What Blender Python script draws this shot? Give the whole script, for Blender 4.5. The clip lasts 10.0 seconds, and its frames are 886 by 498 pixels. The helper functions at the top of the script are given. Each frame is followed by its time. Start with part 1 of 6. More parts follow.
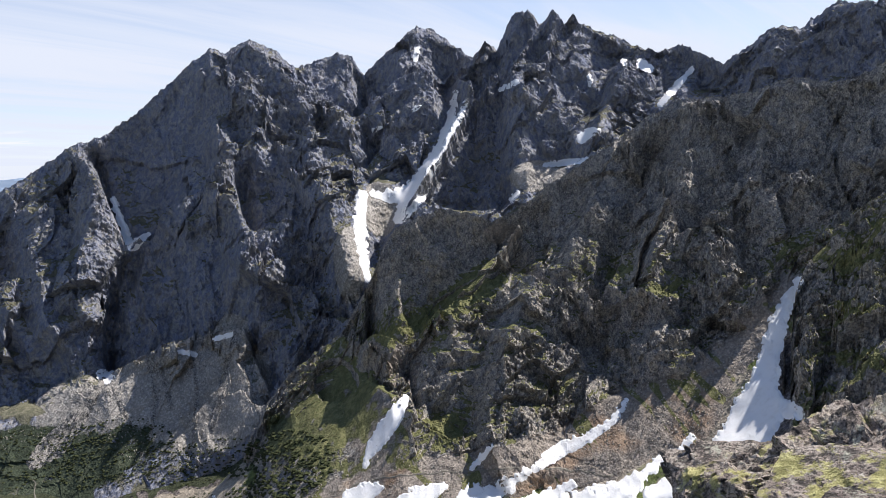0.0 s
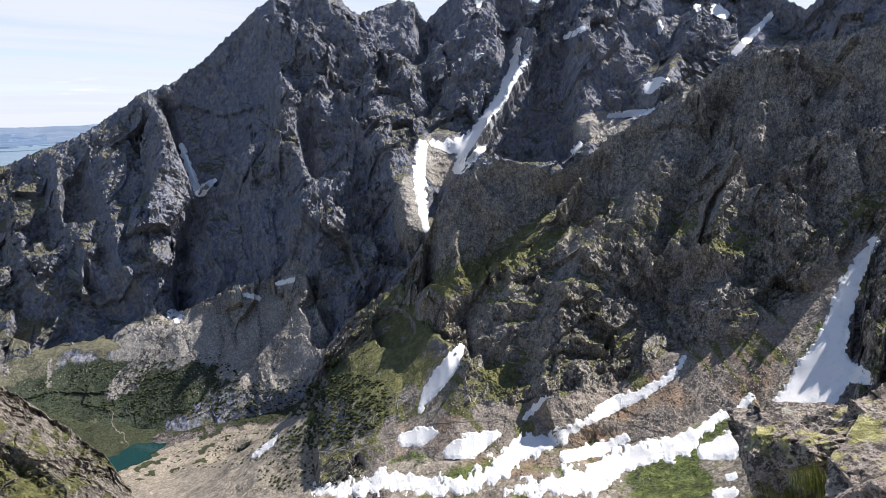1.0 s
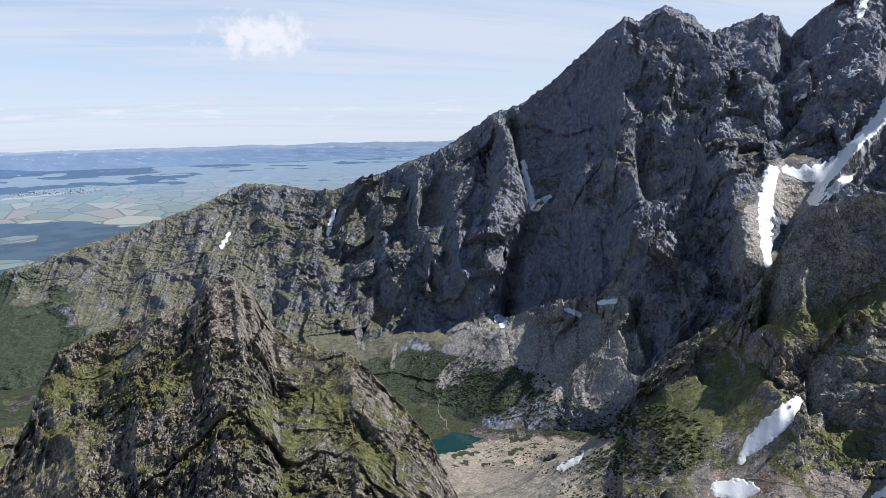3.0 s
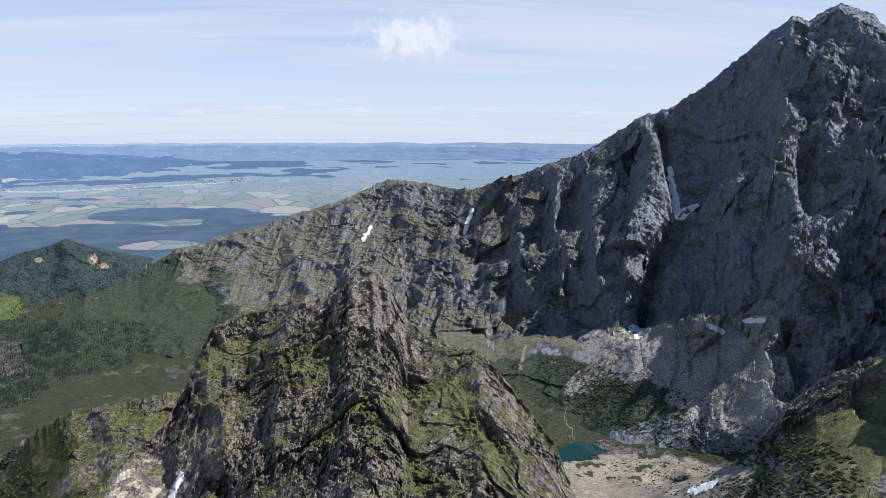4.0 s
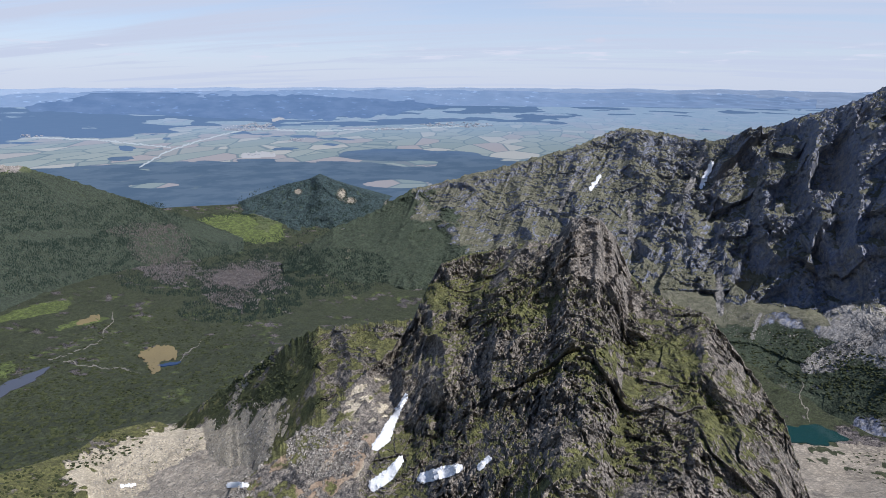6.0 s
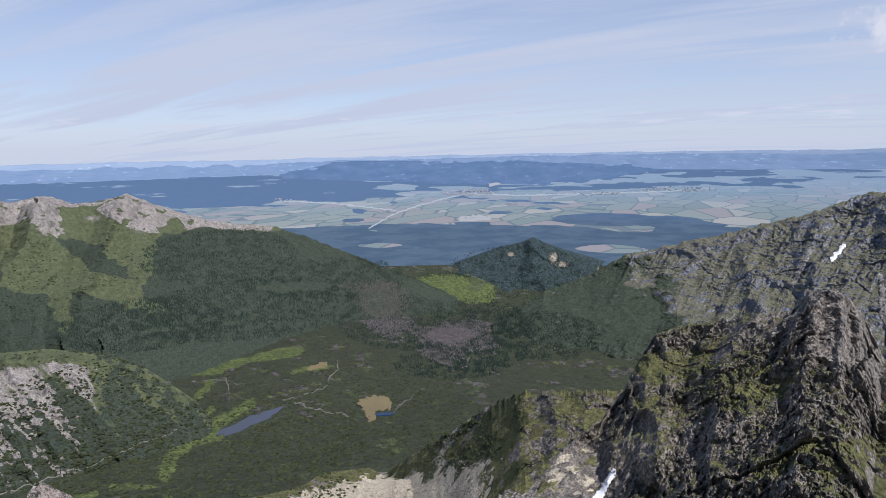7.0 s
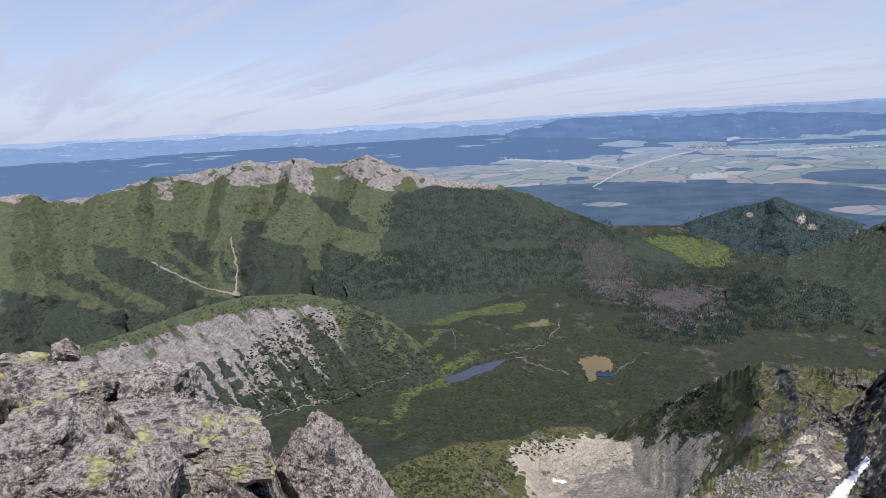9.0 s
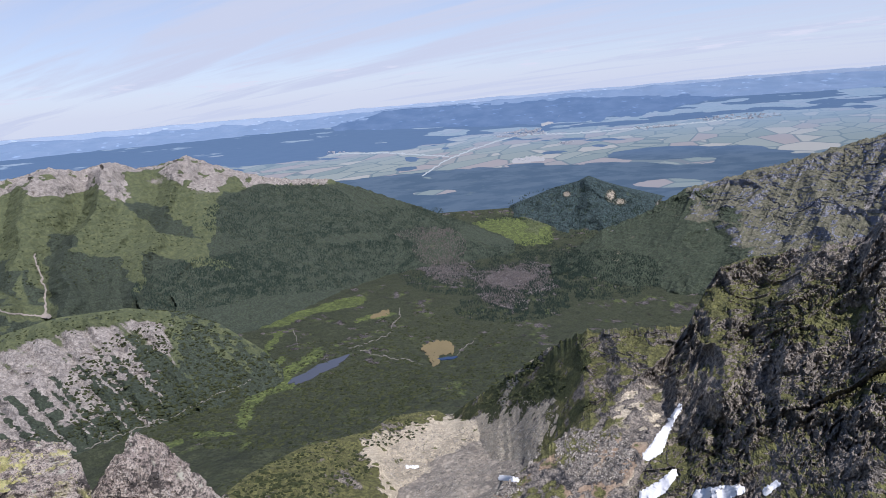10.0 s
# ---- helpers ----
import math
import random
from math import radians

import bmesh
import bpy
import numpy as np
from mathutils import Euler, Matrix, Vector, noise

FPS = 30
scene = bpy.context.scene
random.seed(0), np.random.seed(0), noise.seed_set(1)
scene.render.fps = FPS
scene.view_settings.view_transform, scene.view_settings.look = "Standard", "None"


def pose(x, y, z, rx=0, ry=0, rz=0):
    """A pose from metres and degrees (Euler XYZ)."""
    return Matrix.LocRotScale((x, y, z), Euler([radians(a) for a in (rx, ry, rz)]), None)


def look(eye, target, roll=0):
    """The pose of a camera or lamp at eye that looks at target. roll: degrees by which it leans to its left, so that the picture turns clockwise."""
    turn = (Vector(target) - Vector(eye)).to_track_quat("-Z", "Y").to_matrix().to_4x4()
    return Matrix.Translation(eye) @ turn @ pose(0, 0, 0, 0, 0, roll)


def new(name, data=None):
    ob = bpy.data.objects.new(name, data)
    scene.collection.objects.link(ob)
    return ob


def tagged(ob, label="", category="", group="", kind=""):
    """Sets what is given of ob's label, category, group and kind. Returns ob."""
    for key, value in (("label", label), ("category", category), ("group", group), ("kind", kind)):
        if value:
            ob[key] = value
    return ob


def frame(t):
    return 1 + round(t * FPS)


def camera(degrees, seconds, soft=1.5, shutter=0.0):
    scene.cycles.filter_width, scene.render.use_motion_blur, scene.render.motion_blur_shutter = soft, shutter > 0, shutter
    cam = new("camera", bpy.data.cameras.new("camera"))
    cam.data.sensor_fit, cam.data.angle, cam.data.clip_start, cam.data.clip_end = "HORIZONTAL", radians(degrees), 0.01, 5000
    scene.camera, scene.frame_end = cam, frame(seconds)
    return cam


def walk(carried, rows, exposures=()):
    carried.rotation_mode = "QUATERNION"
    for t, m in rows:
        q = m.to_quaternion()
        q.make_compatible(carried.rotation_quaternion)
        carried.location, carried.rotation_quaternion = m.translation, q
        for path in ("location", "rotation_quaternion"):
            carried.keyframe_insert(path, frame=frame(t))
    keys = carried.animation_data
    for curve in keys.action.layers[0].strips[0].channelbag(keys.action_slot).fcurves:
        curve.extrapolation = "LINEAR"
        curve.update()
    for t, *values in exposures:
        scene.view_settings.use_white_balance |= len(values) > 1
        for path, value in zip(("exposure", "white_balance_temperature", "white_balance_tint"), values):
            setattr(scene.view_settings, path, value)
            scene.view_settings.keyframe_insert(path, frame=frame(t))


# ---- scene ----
# Heights are metres above the tarn in the valley; the walker stands on a summit at 700 m.
EYE = 700.0
ARM = 0.45          # the camera is held out in front of the walker, who turns on the spot
cam = camera(64.9, 10.0, soft=0.35)
# seconds, bearing to the left, tilt up, lean to the right (degrees)
TURNS = [
    (0.0, 0.00, -8.14, 2.52),
    (0.5, 0.88, -10.71, 1.99),
    (1.0, 5.02, -11.98, 2.11),
    (1.5, 10.11, -11.43, 1.85),
    (2.0, 15.55, -9.10, 1.24),
    (2.5, 24.17, -8.86, 1.48),
    (2.7, 27.49, -9.21, 1.47),
    (4.0, 42.98, -9.39, -0.21),
    (4.5, 48.40, -9.85, -0.74),
    (5.0, 52.06, -12.67, -0.77),
    (5.2, 53.57, -14.20, -0.84),
    (6.3, 66.08, -11.97, -0.04),
    (6.5, 69.69, -10.63, 0.29),
    (7.0, 79.13, -8.53, 0.83),
    (7.5, 85.74, -8.59, 1.15),
    (8.0, 91.77, -8.13, 1.37),
    (8.5, 96.47, -8.98, 1.77),
    (9.0, 97.68, -11.33, 2.99),
    (9.5, 92.18, -12.82, 3.78),
    (10.0, 84.01, -12.81, 4.68),
]


def held(bearing, tilt, lean):
    b = radians(bearing)
    return (pose(-ARM * math.sin(b), ARM * math.cos(b), EYE, 0, 0, bearing)
            @ pose(0, 0, 0, 90 + tilt, 0, 0) @ pose(0, 0, 0, 0, 0, -lean))


walk(cam, [(t, held(b, p, l)) for t, b, p, l in TURNS], [(0, 0.50, 6250, 14), (1, 0.56, 6300, 14), (2.5, 0.36, 6050, 11.5), (5, 0.22, 5800, 14), (7, 0.0, 5770, 16), (9, 0.02, 5760, 19), (10, 0.12, 5760, 19)])

# ---- light ----
SUN_BEARING, SUN_HEIGHT = -62.0, 52.0
world = bpy.data.worlds.new("sky")
scene.world = world
world.use_nodes = True
wn, wl = world.node_tree.nodes, world.node_tree.links
wn.clear()


def wnode(kind, **values):
    n = wn.new(kind)
    for k, v in values.items():
        n.inputs[k].default_value = v
    return n


w_out, w_bg = wn.new("ShaderNodeOutputWorld"), wn.new("ShaderNodeBackground")
w_sky = wn.new("ShaderNodeTexSky")
w_sky.sky_type, w_sky.sun_disc = "NISHITA", False
w_sky.sun_elevation, w_sky.sun_rotation = radians(SUN_HEIGHT), radians(-SUN_BEARING)
w_sky.altitude, w_sky.air_density, w_sky.dust_density, w_sky.ozone_density = 2200, 1.0, 0.15, 1.2
w_co = wn.new("ShaderNodeTexCoord")
# thin cirrus: flattened noise, thicker towards the horizon
w_sep = wn.new("ShaderNodeSeparateXYZ")
wl.new(w_co.outputs["Generated"], w_sep.inputs[0])
w_lift = wn.new("ShaderNodeMath"); w_lift.operation = "ADD"; w_lift.inputs[1].default_value = 0.12
wl.new(w_sep.outputs["Z"], w_lift.inputs[0])
w_div = wn.new("ShaderNodeVectorMath"); w_div.operation = "DIVIDE"
w_cmb = wn.new("ShaderNodeCombineXYZ")
for k in range(3):
    wl.new(w_lift.outputs[0], w_cmb.inputs[k])
wl.new(w_co.outputs["Generated"], w_div.inputs[0]); wl.new(w_cmb.outputs[0], w_div.inputs[1])
w_map = wn.new("ShaderNodeMapping")
w_map.inputs["Scale"].default_value = (0.30, 1.7, 0.0)
w_turn = wn.new("ShaderNodeMapping"); w_turn.inputs["Rotation"].default_value = (0, 0, radians(130))
wl.new(w_div.outputs[0], w_turn.inputs[0]); wl.new(w_turn.outputs[0], w_map.inputs[0])
w_noise = wn.new("ShaderNodeTexNoise")
w_noise.inputs["Scale"].default_value, w_noise.inputs["Detail"].default_value = 0.9, 9
w_noise.inputs["Roughness"].default_value, w_noise.inputs["Distortion"].default_value = 0.6, 0.7
wl.new(w_map.outputs[0], w_noise.inputs[0])
w_ramp = wn.new("ShaderNodeMapRange")
w_ramp.interpolation_type = "SMOOTHSTEP"
w_ramp.inputs["From Min"].default_value, w_ramp.inputs["From Max"].default_value = 0.36, 0.62
w_ramp.inputs["To Min"].default_value, w_ramp.inputs["To Max"].default_value = 0.58, 1.0
wl.new(w_noise.outputs[0], w_ramp.inputs[0])
w_veil = wn.new("ShaderNodeMapRange")          # milky air low over the plain
w_veil.inputs["From Min"].default_value, w_veil.inputs["From Max"].default_value = 0.0, 0.16
w_veil.inputs["To Min"].default_value, w_veil.inputs["To Max"].default_value = 0.9, 0.0
wl.new(w_sep.outputs["Z"], w_veil.inputs[0])
w_thin = wn.new("ShaderNodeMapRange")          # the cirrus is thickest low down, where one looks along it
w_thin.inputs["From Min"].default_value, w_thin.inputs["From Max"].default_value = 0.14, 0.42
w_thin.inputs["To Min"].default_value, w_thin.inputs["To Max"].default_value = 1.0, 0.04
wl.new(w_sep.outputs["Z"], w_thin.inputs[0])
w_mul = wn.new("ShaderNodeMath"); w_mul.operation = "MULTIPLY"
wl.new(w_ramp.outputs[0], w_mul.inputs[0]); wl.new(w_thin.outputs[0], w_mul.inputs[1])
w_max = wn.new("ShaderNodeMath"); w_max.operation = "MAXIMUM"
wl.new(w_mul.outputs[0], w_max.inputs[0]); wl.new(w_veil.outputs[0], w_max.inputs[1])
w_mix = wn.new("ShaderNodeMix"); w_mix.data_type = "RGBA"
CLOUD_WHITE = (5.35, 5.7, 6.25, 1)
w_mix.inputs["B"].default_value = CLOUD_WHITE
wl.new(w_max.outputs[0], w_mix.inputs["Factor"]); wl.new(w_sky.outputs[0], w_mix.inputs["A"])


def cumulus(before, bearing, elevation, wide, tall, white):
    """One small fair-weather cloud: an uneven soft-edged heap in that direction."""
    b, e = radians(bearing), radians(elevation)
    w_rot = wn.new("ShaderNodeVectorRotate"); w_rot.rotation_type = "Z_AXIS"
    w_rot.inputs["Angle"].default_value = -b
    wl.new(w_co.outputs["Generated"], w_rot.inputs["Vector"])
    w_off = wn.new("ShaderNodeMapping")
    w_off.inputs["Location"].default_value = (0, 0, -math.tan(e) / tall)
    w_off.inputs["Scale"].default_value = (1 / wide, 0.0, 1 / tall)
    wl.new(w_rot.outputs[0], w_off.inputs[0])
    w_tilt = wn.new("ShaderNodeMapping"); w_tilt.inputs["Rotation"].default_value = (0, radians(10), 0)
    wl.new(w_off.outputs[0], w_tilt.inputs[0])
    w_len = wn.new("ShaderNodeVectorMath"); w_len.operation = "LENGTH"
    wl.new(w_tilt.outputs[0], w_len.inputs[0])
    w_puff = wn.new("ShaderNodeTexNoise")
    w_puff.inputs["Scale"].default_value, w_puff.inputs["Detail"].default_value, w_puff.inputs["Roughness"].default_value = 55, 8, 0.62
    wl.new(w_rot.outputs[0], w_puff.inputs[0])
    w_sum = wn.new("ShaderNodeMath"); w_sum.operation = "MULTIPLY_ADD"; w_sum.inputs[1].default_value = -2.6
    wl.new(w_puff.outputs[0], w_sum.inputs[0]); wl.new(w_len.outputs["Value"], w_sum.inputs[2])
    w_edge = wn.new("ShaderNodeMapRange"); w_edge.interpolation_type = "SMOOTHSTEP"
    w_edge.inputs["From Min"].default_value, w_edge.inputs["From Max"].default_value = 0.0, -0.95
    wl.new(w_sum.outputs[0], w_edge.inputs[0])
    w_front = wn.new("ShaderNodeSeparateXYZ"); wl.new(w_rot.outputs[0], w_front.inputs[0])
    w_gate = wn.new("ShaderNodeMath"); w_gate.operation = "GREATER_THAN"; w_gate.inputs[1].default_value = 0
    wl.new(w_front.outputs["Y"], w_gate.inputs[0])
    w_both = wn.new("ShaderNodeMath"); w_both.operation = "MULTIPLY"
    wl.new(w_edge.outputs[0], w_both.inputs[0]); wl.new(w_gate.outputs[0], w_both.inputs[1])
    w_lay = wn.new("ShaderNodeMix"); w_lay.data_type = "RGBA"
    w_lay.inputs["B"].default_value = white
    wl.new(w_both.outputs[0], w_lay.inputs["Factor"]); wl.new(before, w_lay.inputs["A"])
    return w_lay.outputs["Result"]


sky_colour = cumulus(w_mix.outputs["Result"], 45.4, 7.5, 0.062, 0.026, (6.8, 6.75, 6.8, 1))
sky_colour = cumulus(sky_colour, 49.8, 2.9, 0.014, 0.004, (5.7, 5.85, 6.3, 1))


def cloud_row(before):
    """Rows of small flat clouds low over the plain."""
    w_flat = wn.new("ShaderNodeMapping"); w_flat.inputs["Scale"].default_value = (16, 16, 150)
    wl.new(w_co.outputs["Generated"], w_flat.inputs[0])
    w_bits = wn.new("ShaderNodeTexNoise")
    w_bits.inputs["Scale"].default_value, w_bits.inputs["Detail"].default_value, w_bits.inputs["Roughness"].default_value = 1.0, 5, 0.55
    wl.new(w_flat.outputs[0], w_bits.inputs[0])
    w_cut = wn.new("ShaderNodeMapRange"); w_cut.interpolation_type = "SMOOTHSTEP"
    w_cut.inputs["From Min"].default_value, w_cut.inputs["From Max"].default_value = 0.55, 0.68
    wl.new(w_bits.outputs[0], w_cut.inputs[0])
    w_rows = wn.new("ShaderNodeMapRange"); w_rows.interpolation_type = "SMOOTHSTEP"
    w_rows.inputs["From Min"].default_value, w_rows.inputs["From Max"].default_value = 0.016, 0.004
    w_from = wn.new("ShaderNodeMath"); w_from.operation = "SUBTRACT"; w_from.inputs[1].default_value = 0.032
    w_abs = wn.new("ShaderNodeMath"); w_abs.operation = "ABSOLUTE"
    wl.new(w_sep.outputs["Z"], w_from.inputs[0]); wl.new(w_from.outputs[0], w_abs.inputs[0]); wl.new(w_abs.outputs[0], w_rows.inputs[0])
    w_in = wn.new("ShaderNodeMath"); w_in.operation = "MULTIPLY"
    wl.new(w_cut.outputs[0], w_in.inputs[0]); wl.new(w_rows.outputs[0], w_in.inputs[1])
    w_lay = wn.new("ShaderNodeMix"); w_lay.data_type = "RGBA"
    w_lay.inputs["B"].default_value = (6.3, 6.4, 6.7, 1)
    wl.new(w_in.outputs[0], w_lay.inputs["Factor"]); wl.new(before, w_lay.inputs["A"])
    return w_lay.outputs["Result"]


sky_colour = cloud_row(sky_colour)
wl.new(sky_colour, w_bg.inputs["Color"])
wl.new(w_bg.outputs[0], w_out.inputs[0])
w_bg.inputs["Strength"].default_value = 0.106

sun_data = bpy.data.lights.new("sun", "SUN")
sun_data.energy, sun_data.angle, sun_data.color = 5.0, radians(0.55), (1.0, 0.945, 0.85)
sun = new("sun", sun_data)
sb, sh = radians(SUN_BEARING), radians(SUN_HEIGHT)
sun.matrix_world = look((0, 0, 3000), Vector((0, 0, 3000)) - Vector((-math.sin(sb) * math.cos(sh), math.cos(sb) * math.cos(sh), math.sin(sh))))

# ---- noise on arrays ----
rng = np.random.RandomState(7)
PERM = np.tile(rng.permutation(256), 3)
GRAD = rng.normal(size=(256, 3)); GRAD /= np.linalg.norm(GRAD, axis=1)[:, None]


def perlin(x, y, z):
    xi, yi, zi = (np.floor(c).astype(np.int64) for c in (x, y, z))
    xf, yf, zf = x - xi, y - yi, z - zi
    xi, yi, zi = xi & 255, yi & 255, zi & 255
    u, v, w = (c * c * c * (c * (c * 6 - 15) + 10) for c in (xf, yf, zf))
    out = 0
    for a in (0, 1):
        for b in (0, 1):
            for c in (0, 1):
                g = GRAD[PERM[PERM[PERM[xi + a] + yi + b] + zi + c]]
                dot = g[..., 0] * (xf - a) + g[..., 1] * (yf - b) + g[..., 2] * (zf - c)
                out = out + dot * (u if a else 1 - u) * (v if b else 1 - v) * (w if c else 1 - w)
    return out * 1.6


def fbm(x, y, z, octaves=5, gain=0.5):
    total, amp = 0, 1.0
    for k in range(octaves):
        total = total + amp * perlin(x + 17 * k, y - 9 * k, z + 5 * k)
        x, y, z, amp = x * 2.03, y * 2.03, z * 2.03, amp * gain
    return total


def ridged(x, y, z, octaves=5, gain=0.55):
    """Sharp crests at 1, hollows towards 0."""
    total, amp, norm, weight = 0, 1.0, 0, 1.0
    for k in range(octaves):
        n = (1 - np.clip(np.abs(perlin(x + 31 * k, y + 7 * k, z - 13 * k)) * 1.5, 0, 1)) ** 2
        total, norm = total + amp * n * weight, norm + amp
        weight = np.clip(n * 1.6, 0.25, 1)
        x, y, z, amp = x * 2.1, y * 2.1, z * 2.1, amp * gain
    return total / norm


def smooth(a, b, x):
    t = np.clip((x - a) / (b - a), 0, 1)
    return t * t * (3 - 2 * t)


# ---- surfaces laid out by bearing and distance from the summit ----
def grid_mesh(name, P, masks, materials, faceted, second_row=None):
    n, m = P.shape[:2]
    mesh = bpy.data.meshes.new(name)
    idx = np.arange(n * m).reshape(n, m)
    quads = np.stack([idx[:-1, :-1], idx[1:, :-1], idx[1:, 1:], idx[:-1, 1:]], axis=-1).reshape(-1, 4)
    if np.median(np.cross(P[1:, :-1] - P[:-1, :-1], P[:-1, 1:] - P[:-1, :-1])[..., 2]) < 0:      # the upper side faces out
        quads = quads[:, ::-1]
    mesh.vertices.add(n * m); mesh.vertices.foreach_set("co", P.astype(np.float32).ravel())
    mesh.loops.add(quads.size); mesh.loops.foreach_set("vertex_index", quads.astype(np.int32).ravel())
    mesh.polygons.add(len(quads))
    mesh.polygons.foreach_set("loop_start", np.arange(0, quads.size, 4, dtype=np.int32))
    mesh.polygons.foreach_set("use_smooth", np.full(len(quads), not faceted))
    for mat in materials:
        mesh.materials.append(mat)
    if second_row is not None:
        rows = np.repeat(np.arange(n - 1), m - 1)
        mesh.polygons.foreach_set("material_index", (rows >= second_row).astype(np.int32))
    mesh.update(calc_edges=True)
    for key, value in masks.items():
        if value.ndim == 3:
            mesh.attributes.new(key, "FLOAT_VECTOR", "POINT").data.foreach_set("vector", value.astype(np.float32).ravel())
        else:
            mesh.attributes.new(key, "FLOAT", "POINT").data.foreach_set("value", np.clip(value, -2, 3).astype(np.float32).ravel())
    return mesh


def sheet(name, bearings, R, H, masks, materials, faceted=False, second_row=None, cuts=(), piece="peak"):
    """A grid of ground from arrays of distance and height (row, bearing); masks become point attributes.
    cuts: bearings of the saddles at which a mountain falls into its peaks."""
    th = np.radians(bearings)[None, :]
    P = np.stack([-np.sin(th) * R, np.cos(th) * R, H], axis=-1)
    if cuts:
        ob = new(name)
        ob.location = (0, 0, 0)
        edges = [0, *[int(np.searchsorted(bearings, c)) for c in sorted(cuts)], len(bearings) - 1]
        for a, b in zip(edges[:-1], edges[1:]):
            part_ob = new(piece, grid_mesh(piece, P[:, a:b + 1], {k: v[:, a:b + 1] for k, v in masks.items()}, materials, faceted))
            part_ob.parent = ob
    else:
        ob = new(name, grid_mesh(name, P, masks, materials, faceted, second_row))
    return ob, {"b": np.asarray(bearings), "P": P, "EL": np.degrees(np.arctan2(H - EYE, R))}


def slope_of(bearings, R, H):
    th = np.radians(bearings)[None, :]
    P = np.stack([-np.sin(th) * R, np.cos(th) * R, H], axis=-1)
    du, dv = np.gradient(P, axis=1), np.gradient(P, axis=0)
    n = np.cross(du, dv); n /= np.linalg.norm(n, axis=-1)[..., None] + 1e-9
    return n[..., 2] * np.sign(np.median(n[..., 2]))


def spine_distance(B, E, line, sided=False):
    """Distance in degrees from a line of (bearing, elevation) points, and how far along it (0 to 1)."""
    best, along, side = np.full(B.shape, 1e9), np.zeros(B.shape), np.zeros(B.shape)
    total = len(line) - 1
    for k in range(total):
        (b0, e0), (b1, e1) = line[k][:2], line[k + 1][:2]
        db, de = b1 - b0, e1 - e0
        t = np.clip(((B - b0) * db + (E - e0) * de) / (db * db + de * de + 1e-9), 0, 1)
        d = np.hypot(B - b0 - t * db, E - e0 - t * de)
        hit = d < best
        best, along = np.where(hit, d, best), np.where(hit, (k + t) / total, along)
        side = np.where(hit, np.sign(B - b0 - t * db), side)
    return (best, along, side) if sided else (best, along)


def blobs(B, E, spots):
    """Soft patches (bearing, elevation, half width, half height)."""
    out = np.zeros(B.shape)
    for b, e, rb, re in spots:
        out = np.maximum(out, 1 - np.sqrt(((B - b) / rb) ** 2 + ((E - e) / re) ** 2))
    return np.clip(out, 0, 1)


def area(B, E, corners, soft):
    """1 inside an outline of (bearing, elevation) corners, 0 outside."""
    inside, near = np.zeros(B.shape, bool), np.full(B.shape, 1e9)
    for (b0, e0), (b1, e1) in zip(corners, corners[1:] + corners[:1]):
        crosses = ((e0 > E) != (e1 > E)) & (B < (b1 - b0) * (E - e0) / (e1 - e0 + 1e-9) + b0)
        inside ^= crosses
        near = np.minimum(near, spine_distance(B, E, [(b0, e0), (b1, e1)])[0])
    return smooth(-soft, soft, np.where(inside, near, -near))


SITE = rng.uniform(-0.42, 0.42, size=(256, 3))
TILT = rng.normal(size=(256, 3)) * 0.55
LIFT = rng.uniform(-0.5, 0.5, 256)


def facets(x, y, z, lean=1.0, drop=1.0):
    """Broken rock: space falls into blocks, each with a tilted plane of its own. lean: how tilted; drop: the steps between them."""
    bx, by, bz = (np.floor(c - 0.5).astype(np.int64) for c in (x, y, z))
    best, value = np.full(x.shape, 1e9), np.zeros(x.shape)
    for a in (0, 1):
        for b in (0, 1):
            for c in (0, 1):
                h = PERM[PERM[PERM[(bx + a) & 255] + ((by + b) & 255)] + ((bz + c) & 255)]
                dx, dy, dz = x - bx - a - 0.5 - SITE[h, 0], y - by - b - 0.5 - SITE[h, 1], z - bz - c - 0.5 - SITE[h, 2]
                d = dx * dx + dy * dy + dz * dz
                hit = d < best
                best = np.where(hit, d, best)
                value = np.where(hit, drop * LIFT[h] + lean * (TILT[h, 0] * dx + TILT[h, 1] * dy + TILT[h, 2] * dz), value)
    return value


